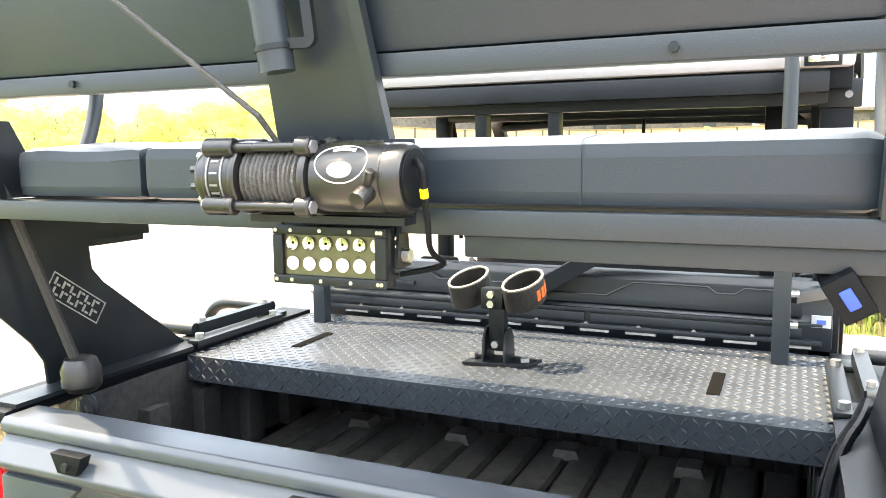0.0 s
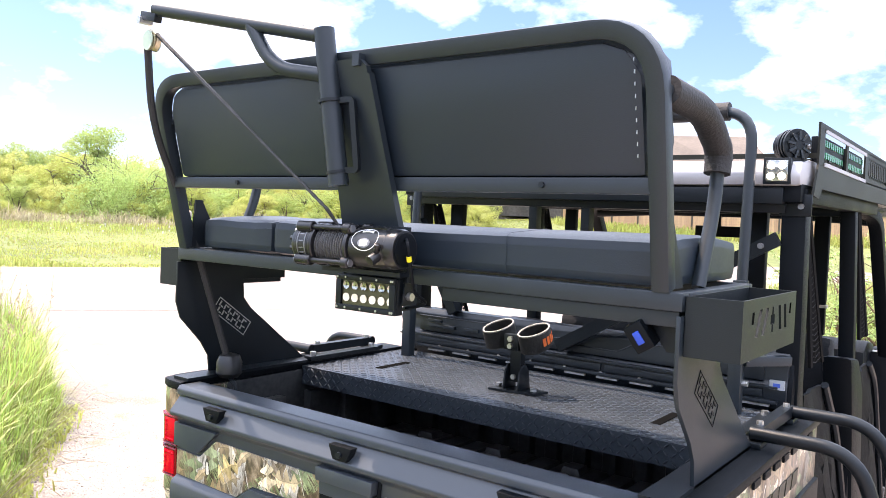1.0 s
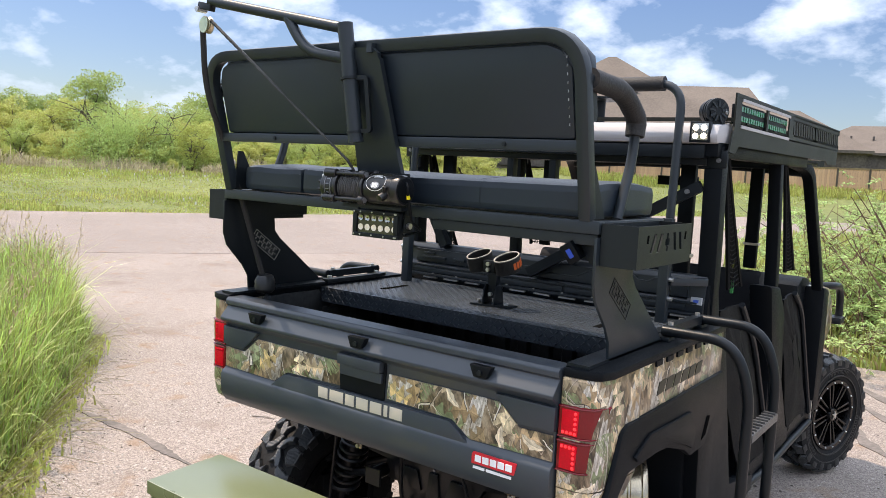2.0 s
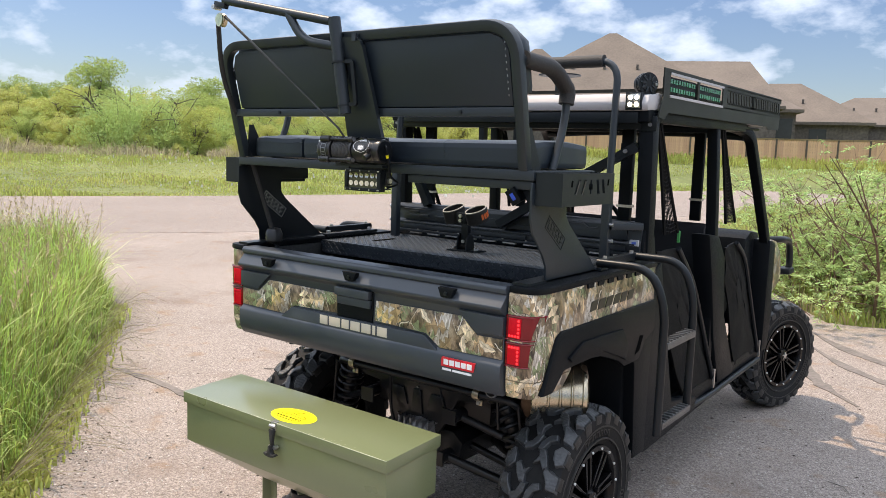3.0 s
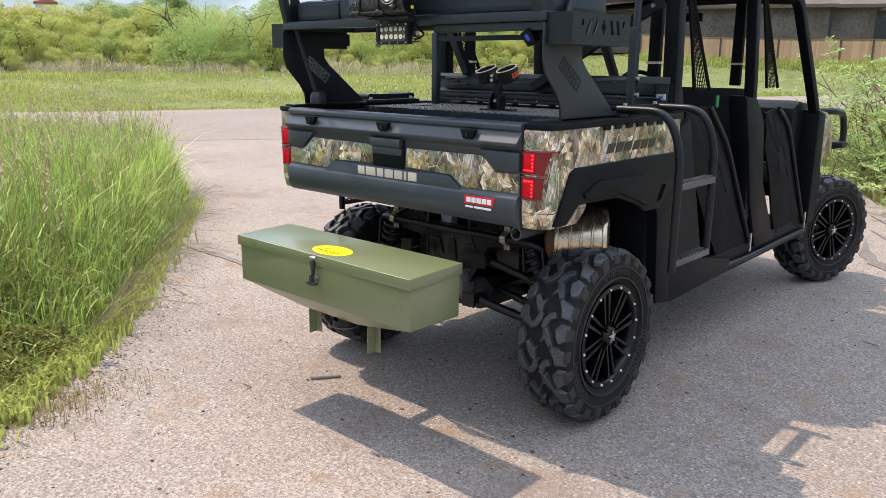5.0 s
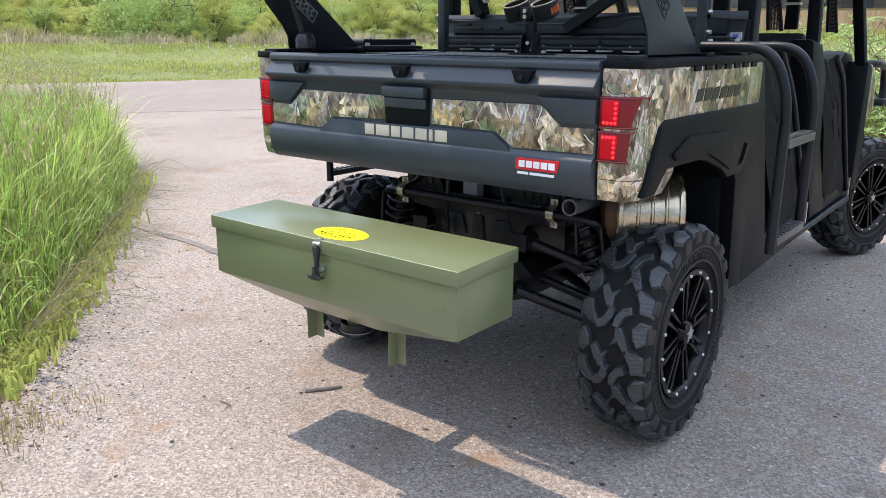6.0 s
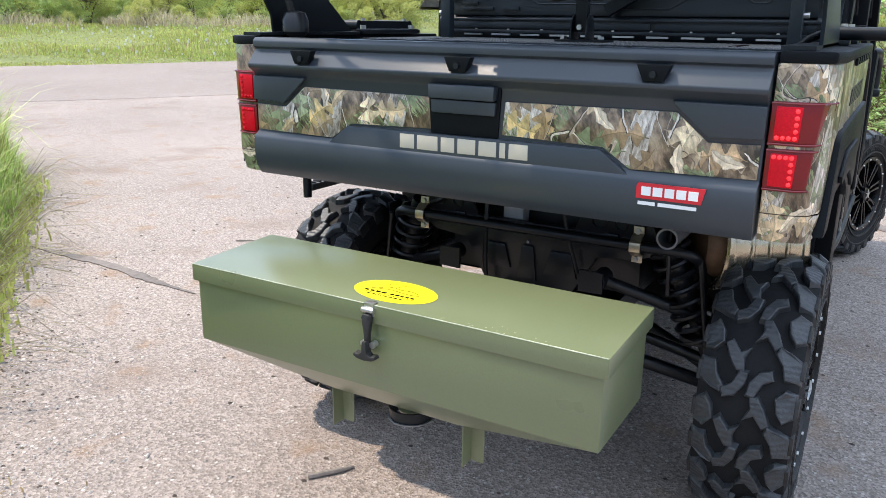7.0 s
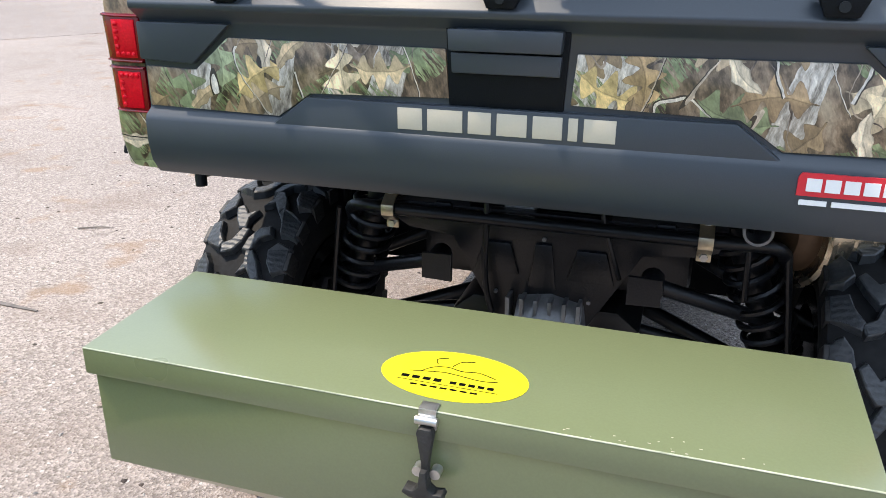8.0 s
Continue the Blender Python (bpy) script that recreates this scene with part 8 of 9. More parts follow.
for i in range(130):
    k = rng.randrange(6, 9)
    p, q = GRASS_EDGE[k], GRASS_EDGE[k + 1]
    f = rng.random()
    o = Vector((p[0] + (q[0] - p[0]) * f, p[1] + (q[1] - p[1]) * f, 0))
    out = Vector((q[1] - p[1], p[0] - q[0], 0)).normalized()
    turn = out * rng.uniform(0.10, 0.38) + Vector((rng.gauss(0, 0.12), rng.gauss(0, 0.12), 0))
    rise = rng.uniform(0.03, 0.35)
    tube(stray, [o - out * 0.1, o + turn * 0.5 + Vector((0, 0, rise)), o + turn + Vector((0, 0, rise * rng.uniform(0.2, 1.2)))], [0.0018, 0.0014, 0.0008], 4, ends=False)
tagged(part("stray_stems", stray, BRUSH, None, smooth=False), "thin dry stems leaning out over the paving", "grass", kind="stuff")
# creeping weeds and straw at the very edge
spots = []
for i in range(9000):
    k = rng.randrange(3, 9)
    a, b = GRASS_EDGE[k], GRASS_EDGE[k + 1]
    t, o = rng.random(), rng.gauss(-0.03, 0.06)
    x, y = a[0] + (b[0] - a[0]) * t, a[1] + (b[1] - a[1]) * t
    n_ = Vector((b[1] - a[1], a[0] - b[0], 0)).normalized()
    spots.append((x - n_.x * o * -1, y - n_.y * o * -1, -0.02, rng.uniform(0.02, 0.11)))
blades("edge_weeds", spots, LEAF, "low weeds creeping over the paving edge", "weeds", rng, 0.007)
spots = [(-1.02 + rng.gauss(0, 0.12), -1.08 + rng.gauss(0, 0.2), 0.0, rng.uniform(0.01, 0.05)) for i in range(1500)]
blades("cut_straw", spots, STRAW, "scattered dry cut straw along the grass edge", "straw", rng, 0.002)
# loose grit on the paving
verts, faces = [], []
for i in range(16000):
    if i < 13000:
        x, y = rng.gauss(0.3, 1.7), rng.gauss(0.3, 2.0)
        size = 0.0014 + 0.0045 * rng.random() ** 3
    else:
        k = rng.randrange(3, 10)
        a, b = GRASS_EDGE[k], GRASS_EDGE[k + 1]
        t, o = rng.random(), abs(rng.gauss(0.0, 0.35))
        n_ = Vector((b[1] - a[1], a[0] - b[0], 0)).normalized()
        x, y = a[0] + (b[0] - a[0]) * t + n_.x * o, a[1] + (b[1] - a[1]) * t + n_.y * o
        size = rng.uniform(0.002, 0.008)
    k = len(verts)
    e = [size * rng.uniform(0.6, 1.3) for q in range(5)]
    turn = rng.uniform(0, 6.28)
    for q in range(4):
        verts.append((x + e[q] * math.cos(turn + q * 1.57), y + e[q] * math.sin(turn + q * 1.57), 0.0005))
    verts.append((x + e[4] * 0.2, y, e[4] * 0.8))
    faces += [(k, k + 1, k + 4), (k + 1, k + 2, k + 4), (k + 2, k + 3, k + 4), (k + 3, k, k + 4)]
tagged(raw("loose_grit", verts, faces, STONE), "loose pale grit scattered on the paving", "gravel", kind="stuff")
verts, faces = [], []
for i in range(2600):
    if i < 900:
        x, y = rng.uniform(-3.4, 2.8), rng.uniform(-1.6, 6.0)
    else:
        k = rng.randrange(3, 10)
        a, b = GRASS_EDGE[k], GRASS_EDGE[k + 1]
        t, o = rng.random(), abs(rng.gauss(0.0, 0.16))
        n_ = Vector((b[1] - a[1], a[0] - b[0], 0)).normalized()
        x, y = a[0] + (b[0] - a[0]) * t + n_.x * o, a[1] + (b[1] - a[1]) * t + n_.y * o
    if inside((x, y), NEAR):
        continue
    e, turn, k = rng.uniform(0.003, 0.011) * (1 if i < 900 else 0.8), rng.uniform(0, 6.28), len(verts)
    for q in range(5):
        verts.append((x + e * rng.uniform(0.6, 1.5) * math.cos(turn + q * 1.257), y + e * rng.uniform(0.6, 1.2) * math.sin(turn + q * 1.257), 0.0004))
    verts.append((x, y, e * 0.55))
    faces += [(k + q, k + (q + 1) % 5, k + 5) for q in range(5)]
tagged(raw("dark_crumbs", verts, faces, SOILCRUMB), "small dark crumbs of soil and bark on the paving", "debris", kind="stuff")
for (x0, y0, x1, y1, wd) in ((-0.62, -0.33, -0.55, -0.36, 0.003), (-0.443, -0.087, -0.367, 0.026, 0.0085), (-2.4, 1.6, -2.25, 1.66, 0.004), (1.25, 2.2, 1.36, 2.11, 0.003)):
    bm = B()
    tube(bm, [(x0, y0, 0.006), ((x0 + x1) / 2 + 0.02, (y0 + y1) / 2 + 0.02, 0.008), (x1, y1, 0.005)], [wd, wd * 0.9, wd * 0.5], 6)
    one("dry_twig", bm, GREYBARK, "small dry twig lying on the paving", "twig", "twigs on the paving")
# the meadow past the road
spots, tall = [], []
while len(spots) < 110000:
    az, r = radians(rng.uniform(-12, 80)), 22 + 44 * rng.random() ** 1.3
    x, y = EYE0[0] - r * math.sin(az), EYE0[1] + r * math.cos(az)
    if inside((x, y), FAR_EDGE + [(30, 68), (30, -11)]):
        continue
    spots.append((x, y, land(x, y), rng.uniform(0.03, 0.13) * max(0.35, 1 + 1.5 * noise.noise((x * 0.2, y * 0.2, 3)) + 0.9 * noise.noise((x * 0.7, y * 0.7, 8)))))
blades("meadow_grass", spots, FIELDBLADE, "green meadow grass past the road", "grass", rng, 0.016)
blades("meadow_straw", [(x + 0.05, y, z, h * rng.uniform(0.8, 1.5)) for x, y, z, h in spots if rng.random() < 0.20 * (0.5 + noise.noise((x * 0.3, y * 0.3, 21)))], STRAW, "dry straw patches in the meadow", "grass", rng, 0.012)
verts, faces = [], []
for i in range(2600):
    az, rr = radians(rng.uniform(-12, 80)), 27 + 30 * rng.random()
    x, y = EYE0[0] - rr * math.sin(az), EYE0[1] + rr * math.cos(az)
    if noise.noise((x * 0.16, y * 0.16, 12)) < 0.35 - 0.022 * (rr - 27) or inside((x, y), FAR_EDGE + [(30, 68), (30, -11)]):
        continue
    wide_, tall_ = rng.uniform(0.10, 0.35), rng.uniform(0.12, 0.42)
    for q in range(16):
        c = Vector((x + rng.gauss(0, wide_), y + rng.gauss(0, wide_), land(x, y) + tall_ * rng.random()))
        u = Vector((rng.gauss(0, 1), rng.gauss(0, 1), rng.gauss(0, 0.6))).normalized() * rng.uniform(0.03, 0.07)
        w = u.cross(Vector((rng.gauss(0, 0.6), rng.gauss(0, 0.6), 1))).normalized() * 0.02
        k = len(verts)
        verts += [tuple(c - u), tuple(c + w), tuple(c + u), tuple(c - w)]
        faces.append((k, k + 1, k + 2, k + 3))
tagged(raw("meadow_weeds", verts, faces, LEAF_C), "leafy green weeds in patches of the meadow", "weeds", kind="stuff")
verts, faces = [], []
for i in range(400):
    az, rr = radians(rng.uniform(28, 72)), rng.uniform(26, 44)
    x, y = EYE0[0] - rr * math.sin(az), EYE0[1] + rr * math.cos(az)
    if noise.noise((x * 0.12, y * 0.12, 7)) < 0.0:
        continue
    z, e, k = land(x, y) + rng.uniform(0.12, 0.25), rng.uniform(0.02, 0.05), len(verts)
    verts += [(x - e, y, z - e), (x + e, y, z - e), (x + e, y, z + e), (x - e, y, z + e)]
    faces.append((k, k + 1, k + 2, k + 3))
tagged(raw("meadow_flowers", verts, faces, FLOWER), "tiny white flowers in the meadow", "flowers", kind="stuff")
# verge on the far side of the vehicle
VERGE_AREA = [(8, 60), (3, 44), (-1.5, 31), (-4.6, 24.5), (-4.9, 22), (-3.4, 15), (-1.2, 9.2), (-0.05, 7.4), (0.4, 6.6), (1.0, 6.75), (3.0, 6.9), (9, 8.2), (14, 9.5), (20, 40)]
spots, dry = [], []
while len(spots) < 30000:
    r = rng.random() ** 1.8
    x, y = rng.uniform(-5, 9), 6.4 + 30 * r
    if inside((x, y), VERGE_AREA):
        h = rng.uniform(0.04, 0.17) * (1 + 0.03 * (y - 6))
        (dry if rng.random() < (0.5 if y < 8 else 0.2) else spots).append((x, y, -0.03, h * (1.9 if y > 7.3 else 1.0)))
blades("verge_grass", spots, FIELDBLADE, "rough green verge grass", "grass", rng, 0.012)
blades("verge_straw", dry, STRAW, "dry straw in the verge", "grass", rng, 0.008)


def crown_mesh(name, lumps, count, size, mat, seed):
    """Leaves as small folded quads round a set of lumps, uneven, with gaps."""
    r = random.Random(seed)
    verts, faces = [], []
    weights = [l[3] ** 2 for l in lumps]
    for i in range(count):
        cx, cy, cz, rad = r.choices(lumps, weights)[0]
        d = Vector((r.gauss(0, 1), r.gauss(0, 1), r.gauss(0, 1))).normalized()
        k = rad * r.uniform(0.5, 1.06) ** 0.6 * (1 + 0.25 * noise.noise(d * 2.3 + Vector((cx, cy, cz))))
        c = Vector((cx, cy, cz)) + Vector((d.x, d.y, d.z * 0.8)) * k
        if c.z < 0.02:
            continue
        s = size * r.uniform(0.5, 1.3)
        a = Vector((r.gauss(0, 1), r.gauss(0, 1), r.gauss(0, 0.6))).normalized()
        b = a.cross(Vector((r.gauss(0, 1), r.gauss(0, 1), r.gauss(0, 1)))).normalized()
        n_ = len(verts)
        verts += [tuple(c - a * s), tuple(c + b * s * 0.45), tuple(c + a * s), tuple(c - b * s * 0.45)]
        faces.append((n_, n_ + 1, n_ + 2, n_ + 3))
    me = bpy.data.meshes.new(name)
    me.from_pydata(verts, [], faces)
    me.materials.append(mat)
    return me


def limbs_mesh(name, height, spread, seed, count=7, thick=0.06):
    r = random.Random(seed)
    bm = B()
    for i in range(count):
        a = r.uniform(0, 6.28)
        e = Vector((math.cos(a) * spread * r.uniform(0.3, 1), math.sin(a) * spread * r.uniform(0.3, 1), height * r.uniform(0.55, 0.95)))
        mid = Vector((e.x * 0.35, e.y * 0.35, e.z * 0.55))
        pts = bent([(r.uniform(-0.1, 0.1) * spread, r.uniform(-0.1, 0.1) * spread, 0), mid, e], 0.5, 3)
        tube(bm, pts, [thick * (1 - 0.85 * k / (len(pts) - 1)) for k in range(len(pts))], 6, ends=False)
        for q in range(4):
            c = mid.lerp(e, r.uniform(0.1, 0.9))
            t = c + Vector((r.gauss(0, 1), r.gauss(0, 1), abs(r.gauss(0, 0.7)))) * spread * 0.3
            tube(bm, [c, c.lerp(t, 0.5) + Vector((0, 0, 0.04)), t], [thick * 0.3, thick * 0.2, thick * 0.06], 5, ends=False)
    me = bpy.data.meshes.new(name)
    bm.to_mesh(me)
    bm.free()
    me.materials.append(BARK)
    return me


SHRUBS = []
for seed in range(6):
    r = random.Random(40 + seed)
    lumps = []
    for i in range(46):
        a, f = r.uniform(0, 6.283), r.random() ** 0.6
        rise_ = r.uniform(0.1, 1.0) ** 0.8
        reach = 1.5 * f * math.sqrt(max(0.05, 1 - (rise_ * 0.92) ** 2))
        lumps.append((reach * math.cos(a), reach * math.sin(a) * 0.85, 0.12 + 2.15 * rise_ * r.uniform(0.8, 1.1), r.uniform(0.16, 0.42)))
    SHRUBS.append((crown_mesh("crown", lumps, 15000, 0.036, (LEAF, LEAF_B, LEAF_C)[seed % 3], 60 + seed), limbs_mesh("branch", 2.0, 1.1, 80 + seed)))
# two wide feathery shrubs: fine sprays fanning up and out
FEATHERY = []
for seed in range(2):
    r = random.Random(240 + seed)
    verts, faces = [], []
    for i in range(420):
        a, rise_ = r.uniform(0, 6.283), r.uniform(0.12, 1.5)
        d = Vector((math.cos(a) * math.cos(rise_), math.sin(a) * math.cos(rise_), math.sin(rise_)))
        far = r.uniform(1.2, 2.0) * (1 + 0.12 * noise.noise(d * 3))
        for k in range(44):
            f = r.uniform(0.35, 1.0)
            c = d * far * f + Vector((r.gauss(0, 0.10), r.gauss(0, 0.10), r.gauss(0, 0.07) - 0.16 * f ** 3))
            if c.z < 0.05:
                continue
            e = r.uniform(0.018, 0.04)
            u = (d + Vector((r.gauss(0, 0.6), r.gauss(0, 0.6), r.gauss(0, 0.6)))).normalized() * e
            w = u.cross(Vector((r.gauss(0, 1), r.gauss(0, 1), r.gauss(0, 1)))).normalized() * e * 0.35
            n_ = len(verts)
            verts += [tuple(c - u), tuple(c + w), tuple(c + u), tuple(c - w)]
            faces.append((n_, n_ + 1, n_ + 2, n_ + 3))
    me = bpy.data.meshes.new("crown")
    me.from_pydata(verts, [], faces)
    me.materials.append(LEAF_D)
    FEATHERY.append((me, limbs_mesh("branch", 1.8, 1.3, 280 + seed, 10, 0.05)))
TREES = []
for seed in range(3):
    r = random.Random(140 + seed)
    lumps = [(r.gauss(0, 0.42), r.gauss(0, 0.42), r.uniform(1.3, 2.9), r.uniform(0.22, 0.46)) for i in range(36)]
    TREES.append((crown_mesh("crown", lumps, 12000, 0.042, LEAF_E, 160 + seed), limbs_mesh("branch", 2.7, 0.8, 180 + seed, 6, 0.045)))


def plant(name, meshes, x, y, size, turn, label, category, group, squash=1.0):
    t = thing(name, (x, y, land(x, y) - 0.02), label, category, group)
    for nm, me in (("branch", meshes[1]), ("crown", meshes[0])):
        ob = new(nm, me)
        ob.parent = t
        ob.matrix_basis = Matrix.Rotation(turn, 4, "Z") @ Matrix.Diagonal((size, size, size * squash, 1))
    return t


def polar(az, r):
    return EYE0[0] - r * math.sin(radians(az)), EYE0[1] + r * math.cos(radians(az))


r = random.Random(77)
for i in range(90):
    az = 34 + i * 0.52 + r.uniform(-0.4, 0.4)
    row = i % 3
    x, y = polar(az, 47 + 5 * row + r.uniform(-2, 2))
    plant("shrub", SHRUBS[r.randrange(6)], x, y, (1.0, 1.35, 1.65)[row] * r.uniform(0.75, 1.2), r.uniform(0, 6.28), "leafy green shrub in the thicket past the meadow", "shrub", "thicket shrubs")
for az, rr, sz in ((59.2, 46, 2.1), (56.6, 47, 1.95), (53.0, 50, 1.5), (46, 52, 1.5), (40, 50, 1.4)):
    x, y = polar(az, rr)
    plant("shrub", FEATHERY[int(az) % 2], x, y, sz, az, "large round feathery green shrub at the meadow edge", "shrub", "thicket shrubs")
for az, rr, sz in ((65.6, 60, 1.5), (60.9, 60, 2.0), (62.6, 63, 1.5), (54.0, 62, 1.75), (52.6, 64, 1.6), (63.8, 64, 1.35), (35.5, 62, 2.2), (34, 66, 2.0), (37, 60, 1.8), (72, 62, 1.5), (40.5, 66, 1.7)):
    x, y = polar(az, rr)
    plant("tree", TREES[int(az) % 3], x, y, sz, az, "small green tree standing above the thicket", "tree", "thicket trees")
# brushwood at the thicket's foot
spots = []
for i in range(46):
    x, y = polar(33.5 + i * 1.05 + r.uniform(-0.5, 0.5), 44.6 + r.uniform(-1.0, 1.6))
    plant("low_bush", SHRUBS[r.randrange(6)], x, y, r.uniform(0.28, 0.55), r.uniform(0, 6.28), "low green bush among dry brush at the thicket's foot", "bush", "low thicket bushes")
for i in range(16000):
    az, rr = r.uniform(33, 82), 44.2 + r.gauss(0, 1.5)
    x, y = polar(az, rr)
    tuft = noise.noise((x * 0.45, y * 0.45, 2))
    if tuft < -0.12:
        continue
    spots.append((x, y, land(x, y), r.uniform(0.25, 1.0) * (0.8 + 1.1 * tuft)))
arching("dry_brush", spots, BRUSH, "grey-brown dry brush at the thicket's foot", "brush", r, 0.012, 0.5)

# mesquite shrubs beside the vehicle's nose: open sprays of leaflets on thin stems
def spray_shrub(seed, stems):
    r = random.Random(seed)
    verts, faces = [], []
    bm = B()
    for i in range(stems):
        a, rise = r.uniform(0, 6.283), r.uniform(0.35, 1.45)
        reach = r.uniform(0.9, 2.3)
        d = Vector((math.cos(a) * math.cos(rise), math.sin(a) * math.cos(rise), math.sin(rise)))
        foot = Vector((r.gauss(0, 0.35), r.gauss(0, 0.35), 0))
        bow = Vector((r.gauss(0, 0.12), r.gauss(0, 0.12), r.uniform(-0.35, -0.05))) * reach

        def at(f):
            return foot + d * reach * f + bow * f * f + Vector((0, 0, 0.1 * f))
        tube(bm, [at(k / 5) for k in range(6)], [0.0055 * (1 - 0.16 * k) for k in range(6)], 4, ends=False)
        for k in range(9):
            f = r.uniform(0.2, 1.0)
            c = at(f)
            q = Vector((r.gauss(0, 1), r.gauss(0, 1), r.gauss(0.3, 0.6))).normalized()
            ln = r.uniform(0.16, 0.42) * (1.15 - 0.5 * f)
            if k % 3 == 0:
                tube(bm, [c, c + q * ln * 0.6, c + q * ln + Vector((0, 0, -0.04))], [0.004, 0.003, 0.0015], 3, ends=False)
            side = q.cross(Vector((0, 0, 1))).normalized()
            for j in range(16):
                p = c + q * ln * (0.2 + 0.055 * j) + Vector((0, 0, -0.05 * (j / 15) ** 2))
                for e in (-1, 1):
                    u = (side * e + q * 0.5 + Vector((r.gauss(0, 0.3), r.gauss(0, 0.3), r.gauss(-0.25, 0.4)))).normalized() * r.uniform(0.04, 0.08)
                    w = u.cross(Vector((r.gauss(0, 0.6), r.gauss(0, 0.6), 1))).normalized() * 0.0075
                    z = len(verts)
                    verts += [tuple(p), tuple(p + u * 0.5 + w), tuple(p + u), tuple(p + u * 0.5 - w)]
                    faces.append((z, z + 1, z + 2, z + 3))
    for i in range(4):
        a = r.uniform(0, 6.283)
        d = Vector((math.cos(a) * 0.62, math.sin(a) * 0.62, 0.78)) * r.uniform(1.3, 1.9)
        foot = Vector((r.gauss(0, 0.3), r.gauss(0, 0.3), 0))
        stem = [foot + d * f + Vector((0.07 * math.sin(6 * f + i), 0.07 * math.cos(5 * f + i), 0.10 * f * f)) for f in (0, 0.2, 0.4, 0.6, 0.8, 1.0)]
        tube(bm, stem, [0.019, 0.016, 0.013, 0.010, 0.007, 0.004], 6, ends=False)
        for k in (2, 3, 4):
            q = Vector((r.gauss(0, 1), r.gauss(0, 1), 0.7)).normalized() * r.uniform(0.3, 0.6)
            tube(bm, [stem[k], stem[k] + q * 0.5, stem[k] + q + Vector((0, 0, 0.05))], [0.007, 0.005, 0.003], 5, ends=False)
    me, wood = bpy.data.meshes.new("crown"), bpy.data.meshes.new("branch")
    me.from_pydata(verts, [], faces)
    me.materials.append(FEATHER)
    bm.to_mesh(wood)
    bm.free()
    wood.materials.append(TWIG)
    return me, wood


for i, (x, y, sz, stems) in enumerate(((0.15, 8.0, 1.05, 44), (0.85, 7.6, 1.05, 40), (-0.5, 9.2, 0.95, 46), (1.1, 8.6, 1.15, 48), (1.9, 7.8, 1.15, 44), (2.9, 8.2, 1.2, 50), (4.2, 8.8, 1.2, 44), (0.4, 10.1, 1.1, 50))):
    plant("mesquite_shrub", spray_shrub(320 + i, stems), x, y, sz, i * 1.3, "feathery light green mesquite shrub with bare dark twigs", "shrub", "mesquite shrubs")

# ---- houses, fence and tower ----


def hip_roof(bm, x0, x1, y0, y1, z0, z1, ridge):
    """A hipped roof over a rectangle; ridge: half its length along x."""
    cx, cy = (x0 + x1) / 2, (y0 + y1) / 2
    v = [bm.verts.new(p) for p in ((x0, y0, z0), (x1, y0, z0), (x1, y1, z0), (x0, y1, z0), (cx - ridge, cy, z1), (cx + ridge, cy, z1), (x0, y0, z0 - 0.25), (x1, y0, z0 - 0.25), (x1, y1, z0 - 0.25), (x0, y1, z0 - 0.25))]
    for f in ((0, 1, 5, 4), (2, 3, 4, 5), (1, 2, 5), (3, 0, 4), (6, 7, 1, 0), (7, 8, 2, 1), (8, 9, 3, 2), (9, 6, 0, 3), (9, 8, 7, 6)):
        bm.faces.new([v[i] for i in f])


def house(az, dist, wings, label, turn=None):
    """wings: (x0, x1, y0, y1, wall top, ridge height, half ridge); local x to the right as seen from the road."""
    x, y = polar(az, dist)
    z = land(x, y)
    t = thing("house", (x, y, z), label, "house", "houses past the fence")
    m = Matrix.Translation((x, y, z)) @ Matrix.Rotation(radians(az if turn is None else turn), 4, "Z")
    for x0, x1, y0, y1, wt, rz, rd in wings:
        bm = B()
        box(bm, (x0 + 0.5, y0 + 0.5, 0), (x1 - 0.5, y1 - 0.5, wt))
        bm.transform(m)
        wall = part("wall", bm, BRICK, t)
        bm = B()
        hip_roof(bm, x0, x1, y0, y1, wt + 0.25, rz, rd)
        bm.transform(m)
        roof = part("roof", bm, SHINGLE, t, smooth=False)
        for k in range(2):
            wx = x0 + (x1 - x0) * (0.3 + 0.4 * k)
            bm = B()
            box(bm, (wx - 0.7, y0 + 0.44, wt * 0.35), (wx + 0.7, y0 + 0.52, wt * 0.85))
            bm.transform(m)
            part("window", bm, GLASS, t)
        for k in range(3):
            vx = x0 + (x1 - x0) * (0.35 + 0.13 * k)
            vz = wt + 0.25 + (rz - wt) * 0.45
            vy = y0 + (y1 - y0) / 2 * 0.45
            bm = B()
            box(bm, (vx - 0.10, vy - 0.1, vz - 0.1), (vx + 0.10, vy + 0.1, vz + 0.28))
            bm.transform(m)
            part("roof_vent", bm, BRICK, roof)


house(23.5, 74, [(-12.6, 8.4, -9, 9, 3.3, 10.3, 0.35), (-2.0, 11.6, -8.2, 7, 3.3, 7.8, 4.9), (8.6, 13.4, -6.0, 3, 3.2, 5.0, 0.6)], "large brown-shingled brick house past the fence")
house(30.3, 88, [(-8, 8, -7, 7, 4.0, 10.9, 0.4)], "brown-shingled house behind its neighbour")
house(13.6, 84, [(-7.6, 7.4, -7, 7, 2.6, 6.8, 1.4)], "brown-roofed brick house past the fence")
house(8.0, 97, [(-8, 8, -7, 7, 3.0, 6.4, 2.5)], "brown-roofed brick house further along")
house(-2.0, 95, [(-8, 8, -7, 7, 3.0, 6.0, 2.5)], "brown-roofed brick house further along")

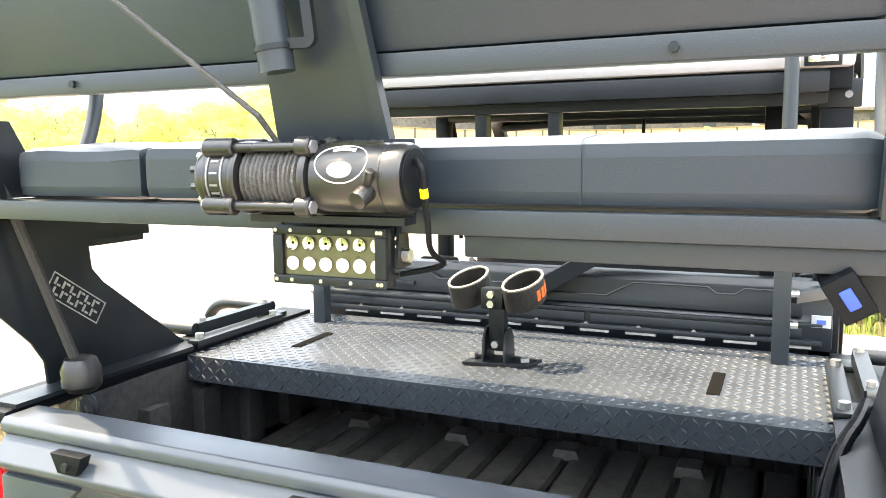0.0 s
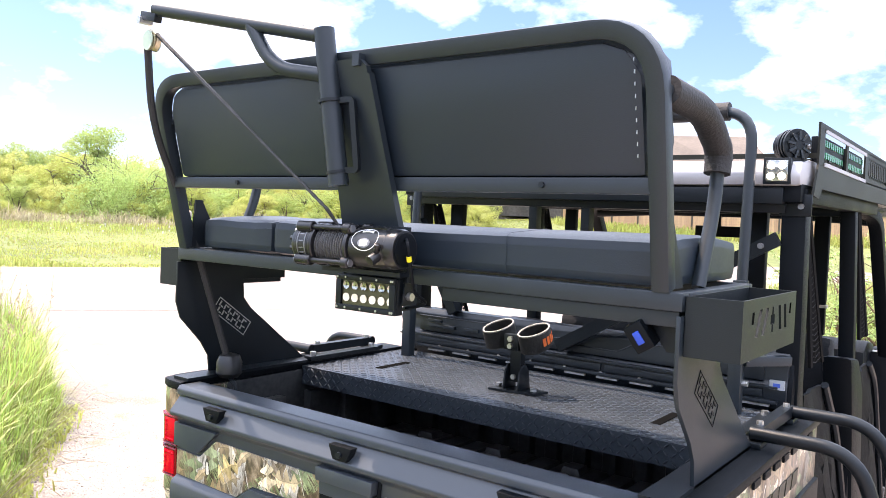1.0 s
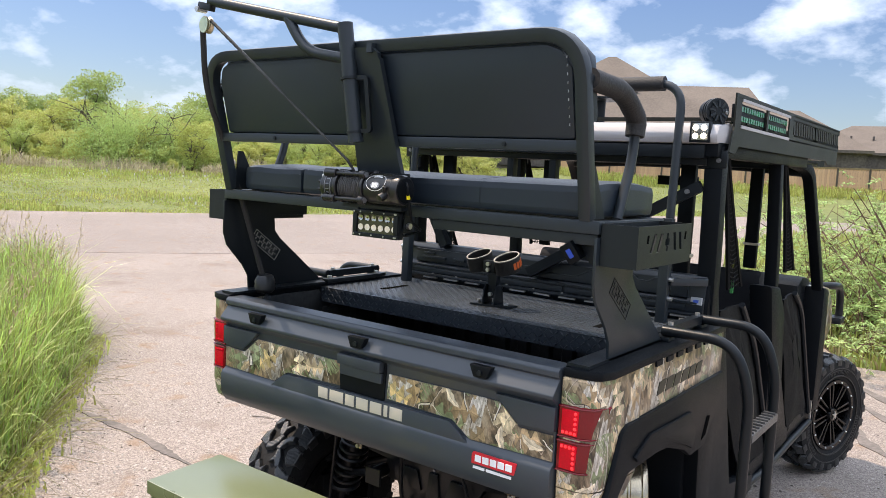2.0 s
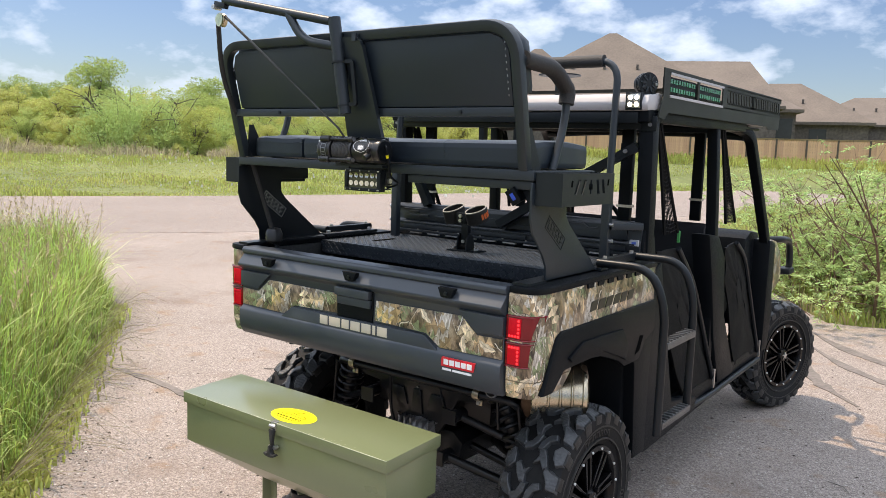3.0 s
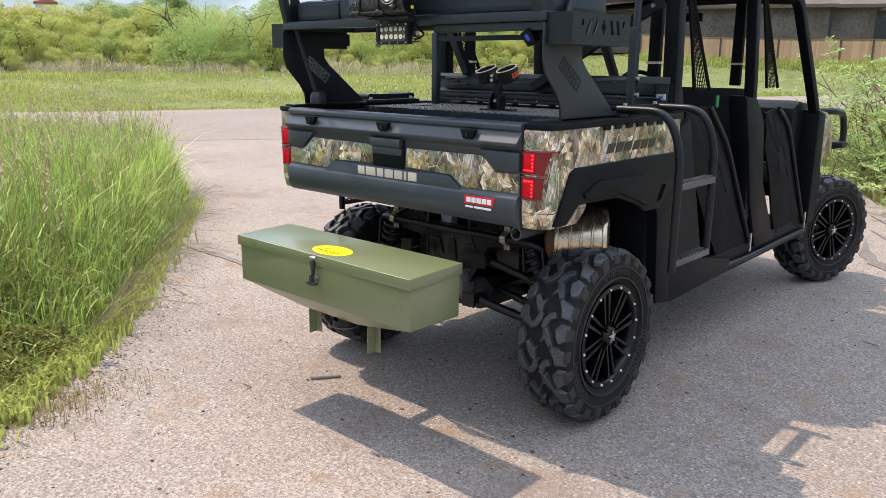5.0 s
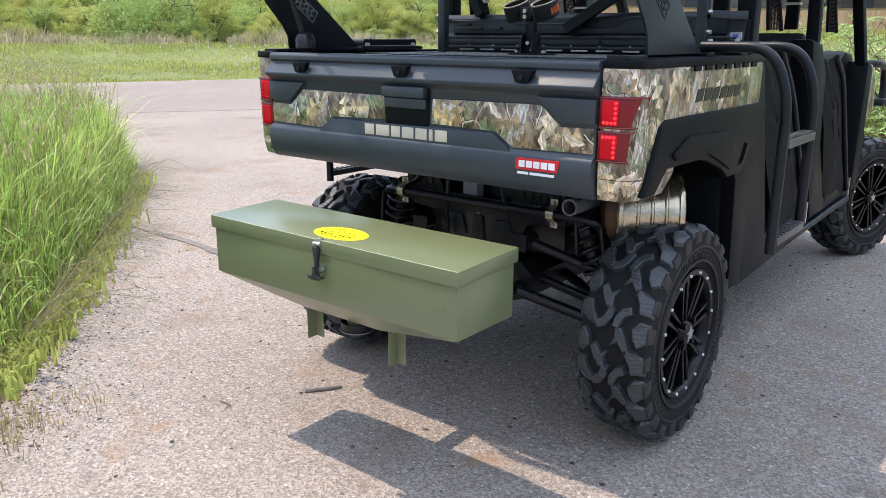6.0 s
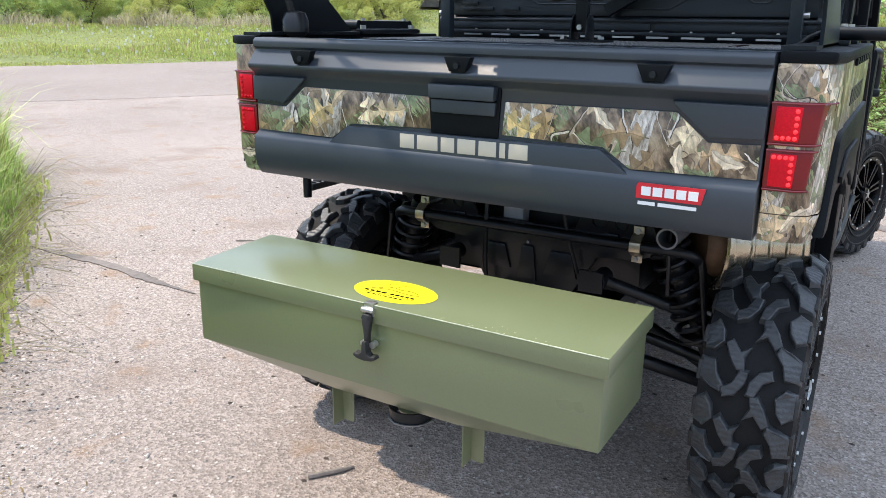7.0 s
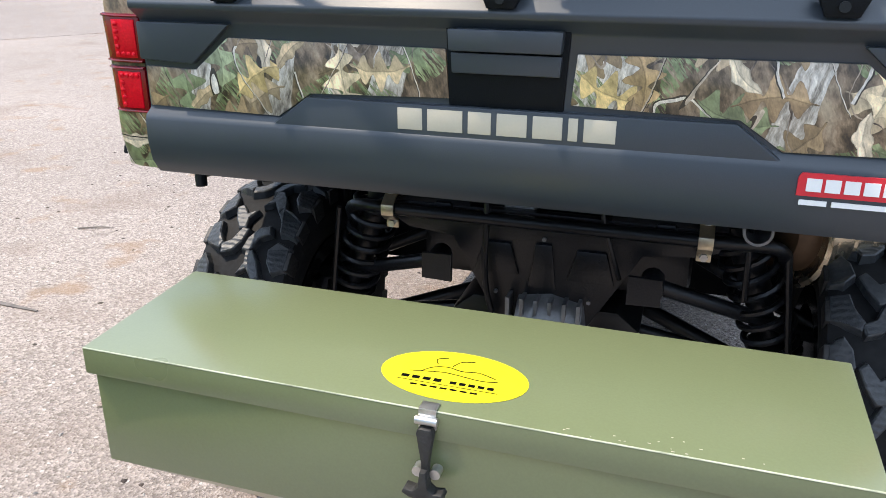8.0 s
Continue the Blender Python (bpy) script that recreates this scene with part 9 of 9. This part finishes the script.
fence = thing("board_fence", (*polar(16, 64), land(*polar(16, 64))), "long weathered cedar board fence before the houses", "fence")
fa, fb = Vector(polar(28.3, 62)), Vector(polar(-14, 66))
length = (fb - fa).length
count = 300
d = (fb - fa) / length
board = B()
box(board, (-0.10, -0.012, 0), (0.10, 0.012, 1.52))
board_me = bpy.data.meshes.new("board")
board.to_mesh(board_me)
board.free()
board_me.materials.append(FENCEWOOD)
for i in range(count):
    p = fa + d * (length * (i + 0.5) / count)
    ob = hang("board", board_me, fence)
    ob.matrix_basis = Matrix.Translation((p.x, p.y, land(p.x, p.y))) @ Matrix.Rotation(math.atan2(d.y, d.x), 4, "Z") @ Matrix.Diagonal((length / count / 0.205, 1, 1 + 0.015 * math.sin(i * 1.7), 1))
for i in range(25):
    p = fa + d * (length * i / 24)
    bm = B()
    box(bm, (-0.06, -0.1, 0), (0.06, -0.013, 1.56), Matrix.Translation((p.x, p.y, land(p.x, p.y))) @ Matrix.Rotation(math.atan2(d.y, d.x), 4, "Z"))
    part("post", bm, BARK, fence)
for i in range(24):
    p, q = fa + d * (length * i / 24), fa + d * (length * (i + 1) / 24)
    bm = B()
    tube(bm, [(p.x, p.y, land(p.x, p.y) + 1.56), (q.x, q.y, land(q.x, q.y) + 1.56)], 0.05, square=True)
    part("cap_rail", bm, STRAW, fence)

weeds = []
for i in range(9000):
    p = fa + d * (length * random.Random(i).random())
    g = random.Random(i + 50000)
    x, y = p.x + d.y * g.uniform(0.2, 3.0), p.y - d.x * g.uniform(0.2, 3.0)
    weeds.append((x, y, land(x, y), g.uniform(0.2, 0.6)))
blades("fence_weeds", weeds, FIELDBLADE, "tall rough weeds growing before the fence", "weeds", random.Random(8), 0.025)

tx, ty = polar(68.35, 150)
TOWERM = Matrix.Translation((tx, ty, 0)) @ Matrix.Rotation(radians(68.35), 4, "Z")
tower = thing("clay_roofed_tower", (tx, ty, 0), "pale stucco tower with red clay roof far behind the thicket", "tower")
bm = B()
box(bm, (-1.6, -1.6, 0), (1.6, 1.6, 10.5), TOWERM)
part("wall", bm, STUCCO, tower)
bm = B()
hip_roof(bm, -1.85, 1.85, -1.85, 1.85, 10.75, 11.5, 0.5)
bm.transform(TOWERM)
part("roof", bm, CLAYTILE, tower, smooth=False)
for a in (-1.0, -0.34, 0.34, 1.0):
    for b in (-1.0, 1.0):
        for q in ((a, b), (b, a)):
            if q == (b, a) and abs(a) == 1.0:
                continue
            bm = B()
            box(bm, (q[0] - 0.11, q[1] - 0.11, 11.1), (q[0] + 0.11, q[1] + 0.11, 12.15), TOWERM)
            part("lantern_post", bm, STUCCO, tower)
bm = B()
hip_roof(bm, -1.3, 1.3, -1.3, 1.3, 12.4, 12.75, 0.2)
bm.transform(TOWERM)
part("lantern_roof", bm, CLAYTILE, tower, smooth=False)
wx_, wy_ = polar(69.6, 152)
WINGM = Matrix.Translation((wx_, wy_, 0)) @ Matrix.Rotation(radians(69.6), 4, "Z")
bm = B()
box(bm, (-3.5, -2.5, 0), (3.0, 2.5, 8.8), WINGM)
part("wing_wall", bm, STUCCO, tower)
bm = B()
hip_roof(bm, -3.8, 3.3, -2.8, 2.8, 9.0, 9.9, 2.2)
bm.transform(WINGM)
part("wing_roof", bm, CLAYTILE, tower, smooth=False)
